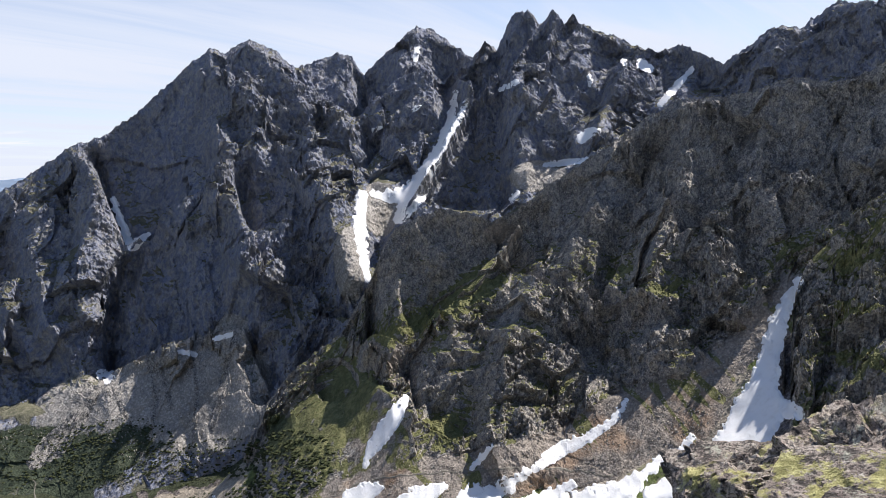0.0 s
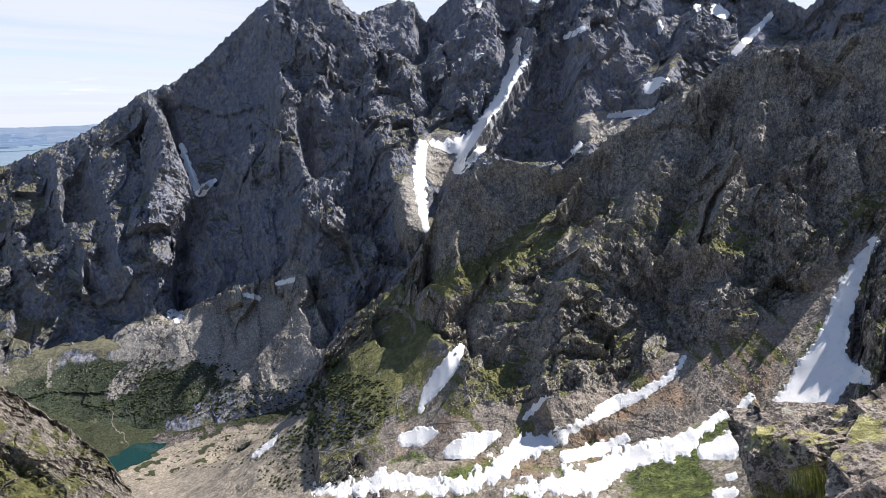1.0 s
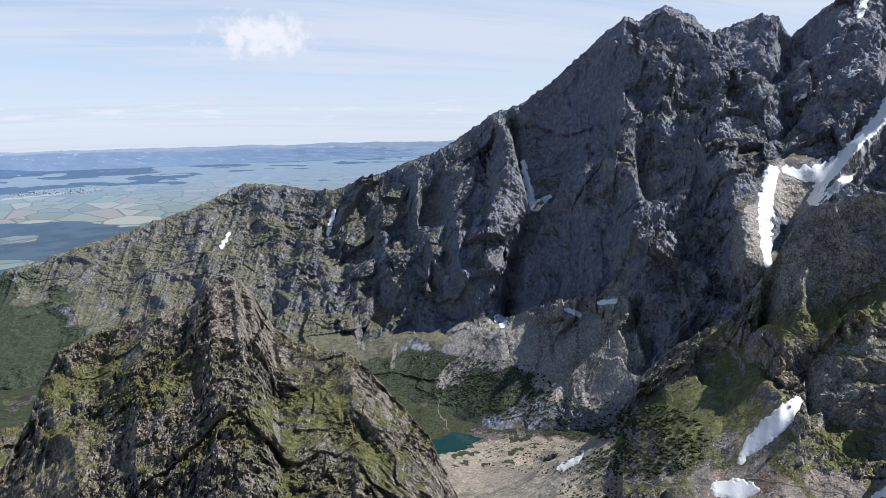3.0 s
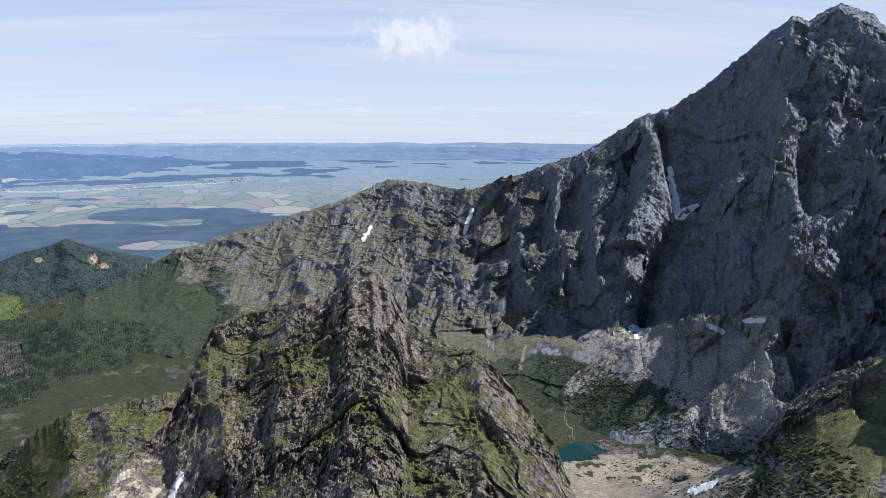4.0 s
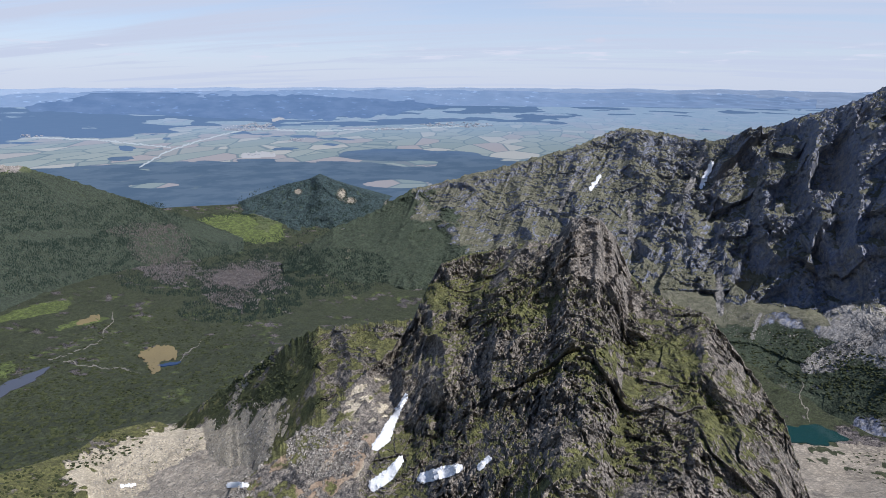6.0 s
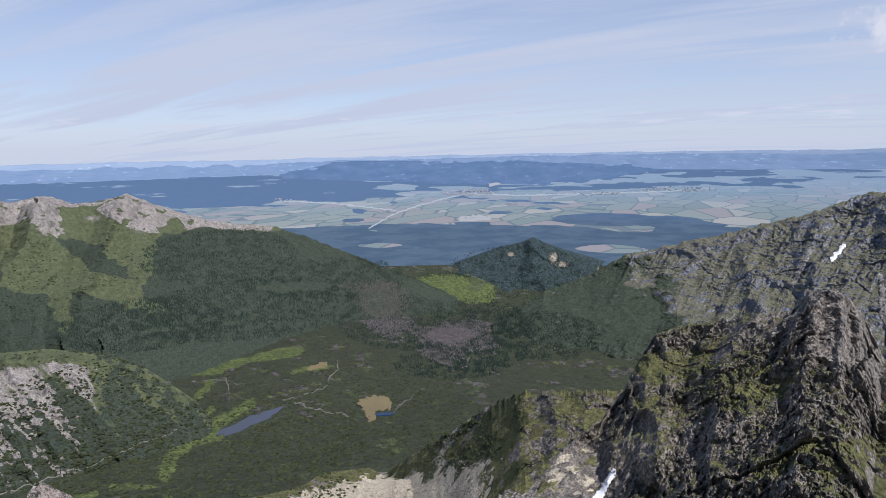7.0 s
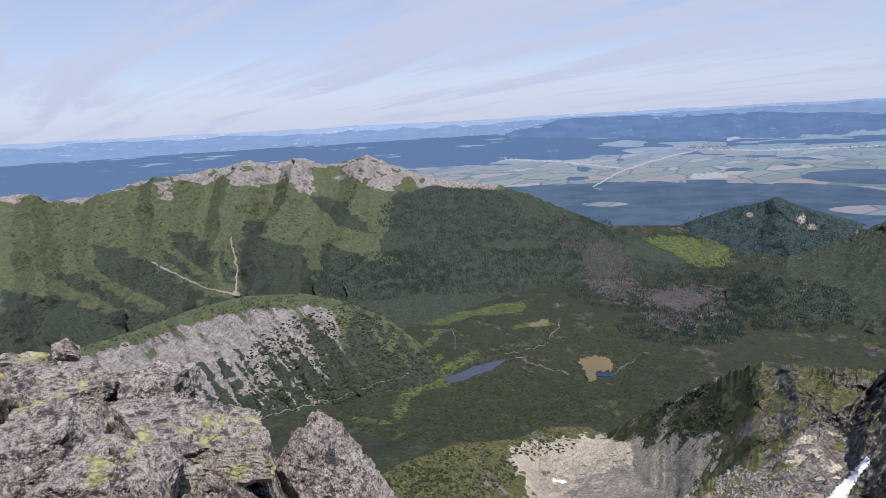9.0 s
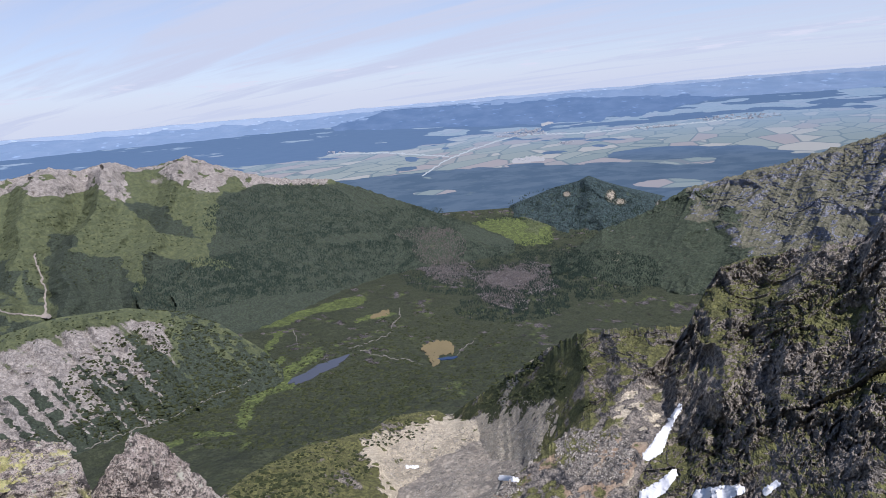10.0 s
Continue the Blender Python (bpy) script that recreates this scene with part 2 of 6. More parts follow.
def rise(name, crest, foot, step, rows, q, rough, scale, jag, material, cover, ribs=(), cliffs=(), back=0.75, stretch=2.2,
         tilt=0.15, flake=1.0, faceted=True, cuts=(), piece="peak", smooth_spots=(), smooth_lines=(), calm_areas=(), walls=(), faces=0.3, step_down=0.25, soft_from=400, spurs=1.0, gullies=0.0, chop=(0.42, 0.26, 0.15, 0.08), rim=0.07, lift=(0.8, 0.4)):
    """A mountain side. crest: (bearing, distance, elevation angle); foot: (bearing, distance), on the ground; q: how steep the top is.
    rough, scale: the depth and size of the gullies; ribs: ((bearing, elevation) ..., width, depth);
    cliffs: (bearing, half width, top angle, foot angle, depth) of walls that are steeper than the rest;
    walls: (outline, depth) of sheer faces, set back most at their foot and towards the sunless side; faces: the size of the large planes."""
    crest, foot = np.array(crest, float), np.array(foot, float)
    crest, foot = crest[np.argsort(crest[:, 0])], foot[np.argsort(foot[:, 0])]
    b = np.arange(crest[0, 0], crest[-1, 0] + step / 2, step)
    rc, ec = np.interp(b, crest[:, 0], crest[:, 1]), np.interp(b, crest[:, 0], crest[:, 2])
    rf = np.interp(b, foot[:, 0], foot[:, 1])
    hc, hf = rc * np.tan(np.radians(ec)), ground_height(b, rf) - EYE - 10
    hf = np.minimum(hf, hc - 4)
    nb = max(6, rows // 14)
    s = np.concatenate([-np.linspace(1, 0, nb, endpoint=False) ** 1.5, np.linspace(0, 1, rows), [1.03, 1.1]])[:, None]
    f = np.clip(s, 0, 1)
    R = rc + (rf - rc) * f ** q - np.minimum(s, 0) * 260 - np.maximum(s - 1, 0) * 120
    H = EYE + hc + (hf - hc) * f + np.minimum(s, 0) * 260 * back - np.maximum(s - 1, 0) * 500
    B, E = np.broadcast_to(b[None, :], R.shape), np.degrees(np.arctan2(H - EYE, R))
    th = np.radians(B)
    X, Y = -np.sin(th) * R, np.cos(th) * R
    wx, wy = fbm(X / scale / 1.6, Y / scale / 1.6, H / scale / 3, 3) * 0.45, fbm(X / scale / 1.6 + 50, Y / scale / 1.6, H / scale / 3, 3) * 0.45
    D = ridged(X / scale + wx, Y / scale + wy, H / (scale * stretch) + wx, 6, 0.52) - 0.42
    spur = ridged(X / scale / 2.4 + wx + 7, Y / scale / 2.4 + wy, H / scale / 4 + 3, 3, 0.5) - 0.45
    edge = smooth(0.0, 0.7 * rim, f) * smooth(0, 0.05, 1 - f)
    faces = faces * (1 - 0.55 * smooth(soft_from, soft_from + 10, B))
    flake = flake * (1 - 0.72 * smooth(soft_from + 4, soft_from + 22, B))
    calm = 1 - 0.88 * np.clip(blobs(B, E, smooth_spots) * 2.5, 0, 1) if smooth_spots else 1.0
    for line, width in smooth_lines:
        d, _ = spine_distance(B, E, line)
        calm = calm * (1 - 0.85 * smooth(width * 1.8, width * 0.8, d))
    for corners in calm_areas:
        calm = calm * (1 - 0.9 * area(B + 0.5 * wx, E + 0.3 * wy, corners, 0.5))
    out = (D * rough * (0.2 + 0.8 * edge) + spur * rough * 1.35 * spurs * f * edge) * calm
    if gullies:                                        # straight runnels down the slope
        run = ridged((B + 0.45 * E + 0.25 * wx) * 0.42, E * 0.035, B * 0 + 6, 5, 0.6) - 0.4
        out = out + gullies * run * calm * edge * smooth(soft_from - 6, soft_from + 6, B)
    fine = fbm(X / scale * 7, Y / scale * 7, H / scale * 7, 4, 0.62)
    recess, sheer = 0, np.zeros(B.shape)
    for cb, half, top, low, depth in cliffs:
        rr = np.hypot((B - cb) / half, (E - (top + low) / 2) / (top - low) * 1.8) + 0.55 * wx + 0.35 * wy + 0.05 * fine
        inside = smooth(1.06, 0.90, rr)
        recess = recess - depth * inside * (0.2 + 0.8 * np.clip((top - E) / (top - low), 0, 1))
        sheer = np.maximum(sheer, inside)
    for corners, depth in walls:
        bs, es = [c[0] for c in corners], [c[1] for c in corners]
        inside = area(B + 0.9 * wx + 0.06 * fine, E + 0.7 * wy + 0.05 * fine, corners, 0.16)
        down, left = np.clip((max(es) - E) / (max(es) - min(es)), 0, 1), np.clip((B - min(bs)) / (max(bs) - min(bs)), 0, 1)
        recess = recess - depth * inside * (0.12 + 0.88 * down) * (0.45 + 0.55 * left)
        sheer = np.maximum(sheer, inside)
    calm = calm * (1 - 0.72 * sheer)
    strong = calm * edge * flake * smooth(-0.4, 0.3, fbm(X / scale, Y / scale, H / scale + 8, 3) + 0.1)
    jx, jz = 0.35 * wx + 0.12 * D, 0.35 * wy
    out = out + rough * faces * flake * calm * edge * facets((X + tilt * H) / (scale * 1.5) + jx, (Y - 0.3 * tilt * X) / (scale * 1.5) + jz, (H - tilt * X) / (scale * 1.9) + jx, 4.5, step_down)
    out = out + rough * faces * flake * 0.6 * calm * edge * facets((X + tilt * H) / (scale * 0.62) + jz, (Y - 0.3 * tilt * X) / (scale * 0.62) + jx, (H - tilt * X) / (scale * 0.8) + jz + 5, 3.5, step_down * 0.5)
    for k, (lam, amp) in enumerate(zip((0.62, 0.25, 0.10, 0.042), chop)):
        u, v = (X + tilt * H) / (scale * lam) + jx, (Y - 0.3 * tilt * X) / (scale * lam) + jz
        out = out + rough * amp * strong * facets(u, v, (H - tilt * X) / (scale * lam * 1.1) + jx + 7 * k)
    out = out + rough * 0.1 * fine * (0.4 + 0.6 * edge) * calm
    for line, width, depth in ribs:
        d, _, side = spine_distance(B + wx * width * 1.6 + 0.10 * fine * width, E + wy * width * 1.2, line, True)
        d = np.where(side > 0, d * 1.9, d * 0.85) if depth > 0 else d      # the flank away from the sun is the steep one
        out = out + depth * np.exp(-(d / width) ** 2 * 1.4) if depth < 0 else out + depth * np.clip(1 - d / width / 1.5, 0, 1)
    out = out + recess
    out = out * (0.15 + 0.85 * smooth(0.0, rim, f))
    R = R - out * lift[0]
    H = H + out * lift[1]
    if jag:
        crag = ridged(b * 0.9, b * 0 + 3.3, b * 0, 5, 0.65) - 0.42
        H = H + jag * crag[None, :] * np.exp(-np.abs(s) * 14)
        H = H + jag * 0.3 * fbm(X / 14, Y / 14, H / 14, 3) * np.exp(-np.abs(s) * 5)
    N = slope_of(b, R, H)
    E = np.degrees(np.arctan2(H - EYE, R))
    masks = cover(B, E, N, X, Y, H, D, f)
    return sheet(name, b, R, H, masks, [material], faceted, None, cuts, piece)


def drape(surfaces, B, E):
    """The first places met on the surfaces at bearings B and elevations E, as seen from the summit."""
    best, near = np.zeros(B.shape + (3,)), np.full(B.shape, 1e9)
    for surface in surfaces:
        b, EL, P = surface["b"], surface["EL"], surface["P"]
        j = np.clip(np.searchsorted(b, B) - 1, 0, len(b) - 2)
        w = np.clip((B - b[j]) / (b[j + 1] - b[j]), 0, 1)[..., None]
        out, ok = np.zeros(B.shape + (3,)), (B >= b[0]) & (B <= b[-1])
        for jj in np.unique(j[ok]):
            sel = (j == jj) & ok
            got = []
            for c in (jj, jj + 1):
                el = EL[:, c] if surface.get("outward") else EL[::-1, c]
                col = P[:, c] if surface.get("outward") else P[::-1, c]
                el = np.maximum.accumulate(el)
                top = int(np.argmax(el))
                el, col = el[:top + 1] + np.arange(top + 1) * 1e-7, col[:top + 1]
                got.append(np.stack([np.interp(E[sel], el, col[:, k]) for k in range(3)], axis=-1))
                ok[sel] &= (E[sel] <= el[-1] + 0.02) & (E[sel] >= el[0])
            out[sel] = got[0] * (1 - w[sel]) + got[1] * w[sel]
        dist = np.where(ok, np.hypot(out[..., 0], out[..., 1]), 1e8)
        hit = dist < near
        best[hit], near = out[hit], np.minimum(near, dist)
    return best

# ---- materials ----
def material(name):
    m = bpy.data.materials.new(name)
    m.use_nodes = True
    nt = m.node_tree
    bsdf = nt.nodes["Principled BSDF"]
    return m, nt, bsdf


def node(nt, kind, inputs=(), **props):
    n = nt.nodes.new(kind)
    for k, v in props.items():
        setattr(n, k, v)
    for k, v in dict(inputs).items():
        if isinstance(v, bpy.types.NodeSocket):
            nt.links.new(v, n.inputs[k])
        else:
            n.inputs[k].default_value = v
    return n


def tex(nt, where, size, detail=5, rough=0.6, distortion=0.0):
    """Noise with features of about that many metres, 0 to 1."""
    return node(nt, "ShaderNodeTexNoise", {"Vector": where, "Scale": 1.0 / size, "Detail": detail, "Roughness": rough, "Distortion": distortion}).outputs[0]


def blend(nt, factor, a, b):
    n = node(nt, "ShaderNodeMix", data_type="RGBA")
    for key, v in (("Factor", factor), ("A", a), ("B", b)):
        if isinstance(v, bpy.types.NodeSocket):
            nt.links.new(v, n.inputs[key])
        else:
            n.inputs[key].default_value = v if key == "Factor" else (*v, 1)
    return n.outputs["Result"]


def calc(nt, op, a, b=0.0, c=0.0):
    return node(nt, "ShaderNodeMath", {0: a, 1: b, 2: c}, operation=op).outputs[0]


def step_up(nt, value, low, high, to_min=0.0, to_max=1.0):
    return node(nt, "ShaderNodeMapRange", {"Value": value, "From Min": low, "From Max": high, "To Min": to_min, "To Max": to_max}, interpolation_type="SMOOTHSTEP").outputs[0]


def attribute(nt, name):
    return node(nt, "ShaderNodeAttribute", attribute_name=name).outputs["Fac"]


def crag(nt, where, size):
    """Relief of broken rock: cells with a tilted plane each. Returns the height in metres and the cell's colour."""
    warp = node(nt, "ShaderNodeTexNoise", {"Vector": where, "Scale": 0.8 / size, "Detail": 3, "Roughness": 0.6}).outputs["Color"]
    warp = node(nt, "ShaderNodeVectorMath", {0: warp, 1: (0.9 * size, 0.9 * size, 0.9 * size), 2: where}, operation="MULTIPLY_ADD").outputs[0]
    cell = node(nt, "ShaderNodeTexVoronoi", {"Vector": warp, "Scale": 1 / size, "Randomness": 1.0})
    off = node(nt, "ShaderNodeVectorMath", {0: warp, 1: cell.outputs["Position"]}, operation="SUBTRACT").outputs[0]
    lean = node(nt, "ShaderNodeVectorMath", {0: cell.outputs["Color"], 1: (0.5, 0.5, 0.5)}, operation="SUBTRACT").outputs[0]
    plane = node(nt, "ShaderNodeVectorMath", {0: off, 1: lean}, operation="DOT_PRODUCT").outputs["Value"]
    tone = node(nt, "ShaderNodeSeparateColor", {0: cell.outputs["Color"]}).outputs[1]
    return calc(nt, "MULTIPLY_ADD", plane, 1.25, calc(nt, "MULTIPLY", tone, 0.12 * size)), tone


def mountain_material(name, rock, rock_light, grass, grass_light, pine, scree, size=1.0, bump=1.0, rust=(0.29, 0.195, 0.125), contrast=1.0, speck=1.0, patch=0.5, grain=1.0):
    """Rock, turf, dwarf pine and scree, chosen by the point attributes of the ground. size: metres of the finest grain."""
    m, nt, bsdf = material(name)
    where = node(nt, "ShaderNodeNewGeometry").outputs["Position"]
    tall = node(nt, "ShaderNodeMapping", {"Vector": where, "Scale": (1, 1, 0.75)}).outputs[0]
    big, mid, fine = tex(nt, where, 60 * size, 6, 0.6), tex(nt, tall, 9 * size, 8, 0.68, 0.6), tex(nt, tall, 1.6 * size, 6, 0.7)
    chip = tex(nt, tall, 3.8 * size, 5, 0.62, 1.2)
    cell = node(nt, "ShaderNodeTexVoronoi", {"Vector": where, "Scale": 1 / (2.6 * size), "Randomness": 1.0})
    stone = cell.outputs["Distance"]
    rocks = blend(nt, step_up(nt, mid, 0.42, 0.60), rock, rock_light)
    steps = node(nt, "ShaderNodeMapping", {"Vector": where, "Scale": (1, 1, 0.8), "Rotation": (0.35, 0.25, 0)}).outputs[0]
    (crag_a, _), (crag_b, tone_b), (crag_c, tone_c) = crag(nt, steps, 15 * size), crag(nt, steps, 5.5 * size), crag(nt, steps, 2.1 * size)
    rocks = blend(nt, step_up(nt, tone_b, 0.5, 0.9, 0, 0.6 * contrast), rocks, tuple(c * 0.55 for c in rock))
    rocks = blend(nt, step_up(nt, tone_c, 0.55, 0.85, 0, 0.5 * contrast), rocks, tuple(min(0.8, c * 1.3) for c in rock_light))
    # crevice shade put into the colour: bump hollows go dark, high spots bright
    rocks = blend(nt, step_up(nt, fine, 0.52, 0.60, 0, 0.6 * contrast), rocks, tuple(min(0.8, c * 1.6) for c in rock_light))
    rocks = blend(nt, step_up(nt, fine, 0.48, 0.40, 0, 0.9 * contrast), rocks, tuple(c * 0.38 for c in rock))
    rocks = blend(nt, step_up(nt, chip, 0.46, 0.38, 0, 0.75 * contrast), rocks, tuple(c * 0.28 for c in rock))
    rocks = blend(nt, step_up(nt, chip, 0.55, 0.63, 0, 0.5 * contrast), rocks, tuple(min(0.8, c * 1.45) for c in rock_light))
    screes = blend(nt, step_up(nt, big, 0.4, 0.62), scree, tuple(c * 0.72 for c in scree))
    screes = blend(nt, step_up(nt, cell.outputs["Color"], 0.45, 0.8, 0, 0.6), screes, tuple(min(1, c * 1.5) for c in scree))
    screes = blend(nt, step_up(nt, stone, 0.45, 0.72, 0, 0.4), screes, tuple(c * 0.35 for c in scree))
    screes = blend(nt, step_up(nt, fine, 0.47, 0.36, 0, 0.4), screes, tuple(c * 0.4 for c in scree))
    screes = blend(nt, step_up(nt, calc(nt, "ADD", attribute(nt, "rust"), calc(nt, "MULTIPLY", big, 0.5)), 0.55, 1.0, 0, 0.8), screes, rust)
    turf = blend(nt, step_up(nt, mid, 0.42, 0.62), grass, grass_light)
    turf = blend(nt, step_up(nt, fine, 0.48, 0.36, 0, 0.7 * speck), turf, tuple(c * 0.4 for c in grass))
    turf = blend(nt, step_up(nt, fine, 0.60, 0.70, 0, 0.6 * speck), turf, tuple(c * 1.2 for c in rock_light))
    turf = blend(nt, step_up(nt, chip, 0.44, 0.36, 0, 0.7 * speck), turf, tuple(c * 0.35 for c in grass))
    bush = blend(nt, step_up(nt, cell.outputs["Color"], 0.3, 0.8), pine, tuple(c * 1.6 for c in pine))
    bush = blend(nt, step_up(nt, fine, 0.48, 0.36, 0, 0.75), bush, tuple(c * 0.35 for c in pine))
    bush = blend(nt, step_up(nt, mid, 0.56, 0.66, 0, 0.5), bush, tuple(c * 0.8 for c in grass))
    colour, soft = rocks, 0.0
    wob = calc(nt, "ADD", calc(nt, "MULTIPLY_ADD", mid, 1.2 * patch, -0.6 * patch), calc(nt, "MULTIPLY_ADD", fine, 0.6 * patch, -0.3 * patch))
    for key, cover in (("scree", screes), ("grass", turf), ("pine", bush)):
        edge = step_up(nt, calc(nt, "ADD", attribute(nt, key), wob), 0.42, 0.6)
        colour = blend(nt, edge, colour, cover)
        soft = calc(nt, "MAXIMUM", soft, edge)
    nt.links.new(colour, bsdf.inputs["Base Color"])
    bsdf.inputs["Roughness"].default_value = 0.9
    bsdf.inputs["Specular IOR Level"].default_value = 0.2
    relief = calc(nt, "ADD", calc(nt, "MULTIPLY", mid, 1.3 * size), calc(nt, "ADD", calc(nt, "MULTIPLY", fine, 0.6 * size * grain), calc(nt, "MULTIPLY", chip, 0.8 * size * grain)))
    relief = calc(nt, "SUBTRACT", relief, calc(nt, "MULTIPLY", stone, 0.5 * size))
    crags = calc(nt, "ADD", crag_a, calc(nt, "MULTIPLY_ADD", crag_c, 0.4 + 0.6 * grain, crag_b))
    relief = calc(nt, "MULTIPLY_ADD", crags, calc(nt, "MULTIPLY_ADD", soft, -0.72, 1.0), relief)
    b = node(nt, "ShaderNodeBump", {"Height": relief, "Strength": min(1.0, bump), "Distance": 1.0})
    nt.links.new(b.outputs[0], bsdf.inputs["Normal"])
    return m


GRANITE, GRANITE_LIGHT = (0.185, 0.180, 0.182), (0.385, 0.352, 0.30)
# the massif's rock is blued: distance haze and shade tone put into its base colour
m_hazed_rock = mountain_material("granite_far_hazed", (0.180, 0.202, 0.275), (0.31, 0.302, 0.295), (0.122, 0.120, 0.078), (0.185, 0.175, 0.125), (0.044, 0.055, 0.035), (0.36, 0.335, 0.30), 1.6, contrast=0.3, speck=0.4, grain=0.6)
m_mid_rock = mountain_material("granite_wall", GRANITE, GRANITE_LIGHT, (0.118, 0.124, 0.050), (0.205, 0.198, 0.088), (0.050, 0.060, 0.030), (0.30, 0.262, 0.222), 0.9, contrast=0.65, grain=1.0)
m_near_rock = mountain_material("granite_ridge", (0.135, 0.122, 0.108), (0.33, 0.288, 0.235), (0.085, 0.086, 0.036), (0.175, 0.172, 0.064), (0.045, 0.052, 0.021), (0.50, 0.435, 0.32), 0.55, contrast=0.6, patch=0.7)
m_lime = mountain_material("limestone", (0.225, 0.198, 0.172), (0.36, 0.325, 0.285), (0.078, 0.092, 0.047), (0.116, 0.128, 0.061), (0.038, 0.047, 0.032), (0.42, 0.38, 0.32), 1.5, 0.6, contrast=0.45, speck=0.35)
m_valley = mountain_material("valley_floor", (0.12, 0.104, 0.098), (0.19, 0.168, 0.156), (0.080, 0.100, 0.036), (0.160, 0.195, 0.058), (0.041, 0.047, 0.026), (0.36, 0.315, 0.25), 1.5)
# the cone's pine tone leans blue, haze over far woods put into the colour
m_hill = mountain_material("wooded_hill", (0.07, 0.08, 0.06), (0.16, 0.16, 0.13), (0.085, 0.105, 0.045), (0.125, 0.14, 0.065), (0.036, 0.053, 0.052), (0.33, 0.29, 0.22), 3.0)


def snow_material():
    m, nt, bsdf = material("old_snow")
    where = node(nt, "ShaderNodeNewGeometry").outputs["Position"]
    dirt, cups = tex(nt, where, 9, 6), tex(nt, where, 1.1, 3)
    colour = blend(nt, step_up(nt, dirt, 0.45, 0.8, 0, 0.5), (0.80, 0.80, 0.79), (0.58, 0.55, 0.50))
    nt.links.new(colour, bsdf.inputs["Base Color"])
    bsdf.inputs["Roughness"].default_value = 0.6
    b = node(nt, "ShaderNodeBump", {"Height": cups, "Strength": 0.6, "Distance": 0.5})
    nt.links.new(b.outputs[0], bsdf.inputs["Normal"])
    return m


m_snow = snow_material()


def water_material(name, colour):
    m, nt, bsdf = material(name)
    where = node(nt, "ShaderNodeNewGeometry").outputs["Position"]
    bsdf.inputs["Base Color"].default_value = (*colour, 1)
    bsdf.inputs["Roughness"].default_value = 0.07
    b = node(nt, "ShaderNodeBump", {"Height": tex(nt, where, 2.0, 4), "Strength": 0.12, "Distance": 0.3})
    nt.links.new(b.outputs[0], bsdf.inputs["Normal"])
    return m


m_tarn = water_material("green_tarn", (0.012, 0.045, 0.045))
m_pond = water_material("dark_pond", (0.065, 0.068, 0.08))

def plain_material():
    """The far plain: a patchwork of fields, hedges and woods, with blue haze put into the colours."""
    m, nt, bsdf = material("far_plain_hazed")
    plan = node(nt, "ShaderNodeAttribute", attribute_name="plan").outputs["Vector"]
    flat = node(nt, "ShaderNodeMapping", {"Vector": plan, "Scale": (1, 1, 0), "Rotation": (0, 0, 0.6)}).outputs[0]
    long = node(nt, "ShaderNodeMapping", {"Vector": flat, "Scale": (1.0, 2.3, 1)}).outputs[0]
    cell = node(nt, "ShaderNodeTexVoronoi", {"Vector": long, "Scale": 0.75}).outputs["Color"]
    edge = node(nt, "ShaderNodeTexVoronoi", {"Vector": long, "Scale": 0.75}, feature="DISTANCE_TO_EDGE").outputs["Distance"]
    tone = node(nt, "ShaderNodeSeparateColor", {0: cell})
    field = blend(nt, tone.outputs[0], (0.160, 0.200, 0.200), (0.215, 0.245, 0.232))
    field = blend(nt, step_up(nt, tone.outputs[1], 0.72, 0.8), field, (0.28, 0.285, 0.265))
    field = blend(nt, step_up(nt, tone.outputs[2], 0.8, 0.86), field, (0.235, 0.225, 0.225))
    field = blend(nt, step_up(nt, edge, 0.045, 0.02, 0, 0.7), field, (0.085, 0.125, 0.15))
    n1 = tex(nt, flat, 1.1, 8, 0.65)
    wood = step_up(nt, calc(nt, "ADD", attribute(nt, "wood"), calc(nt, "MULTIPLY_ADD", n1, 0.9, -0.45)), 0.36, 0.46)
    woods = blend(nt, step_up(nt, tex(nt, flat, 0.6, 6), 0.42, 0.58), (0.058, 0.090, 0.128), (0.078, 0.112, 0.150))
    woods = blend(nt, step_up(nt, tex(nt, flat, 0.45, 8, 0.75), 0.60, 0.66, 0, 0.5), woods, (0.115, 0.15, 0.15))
    # haze put into woods and fields: bluer with the elevation angle towards the horizon
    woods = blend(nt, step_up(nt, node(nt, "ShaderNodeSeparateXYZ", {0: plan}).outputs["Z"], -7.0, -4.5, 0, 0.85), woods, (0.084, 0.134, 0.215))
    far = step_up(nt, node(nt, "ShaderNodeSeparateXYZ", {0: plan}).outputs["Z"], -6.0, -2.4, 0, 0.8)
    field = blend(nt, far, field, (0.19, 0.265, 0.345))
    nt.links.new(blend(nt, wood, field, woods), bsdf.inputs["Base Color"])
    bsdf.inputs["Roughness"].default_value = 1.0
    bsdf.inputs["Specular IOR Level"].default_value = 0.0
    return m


m_hazed_plain = plain_material()

# ---- ground: one sheet from the summit to the horizon ----
# bearing, distance, elevation angle of the valley floors
FLOOR_SOUTH = [(-35, 450, -24), (-27, 800, -10.5), (-21, 760, -16.5), (-14, 740, -20.5), (-4, 720, -24.5), (4, 740, -24.5), (10, 790, -23.5),
               (16, 950, -22.8), (-20, 620, -25), (-10, 600, -28.5), (0, 600, -30), (10, 640, -30), (18, 760, -29.5), (25, 1000, -27.8),
               (-10, 480, -35), (10, 480, -36), (31, 1480, -24.7), (28, 1400, -25.9), (34, 1560, -23.5), (22, 1330, -25.8),
               (38, 1750, -20), (33, 1750, -20.5), (27, 1650, -21.5), (45, 1500, -23), (55, 1600, -22), (65, 2000, -18.5)]
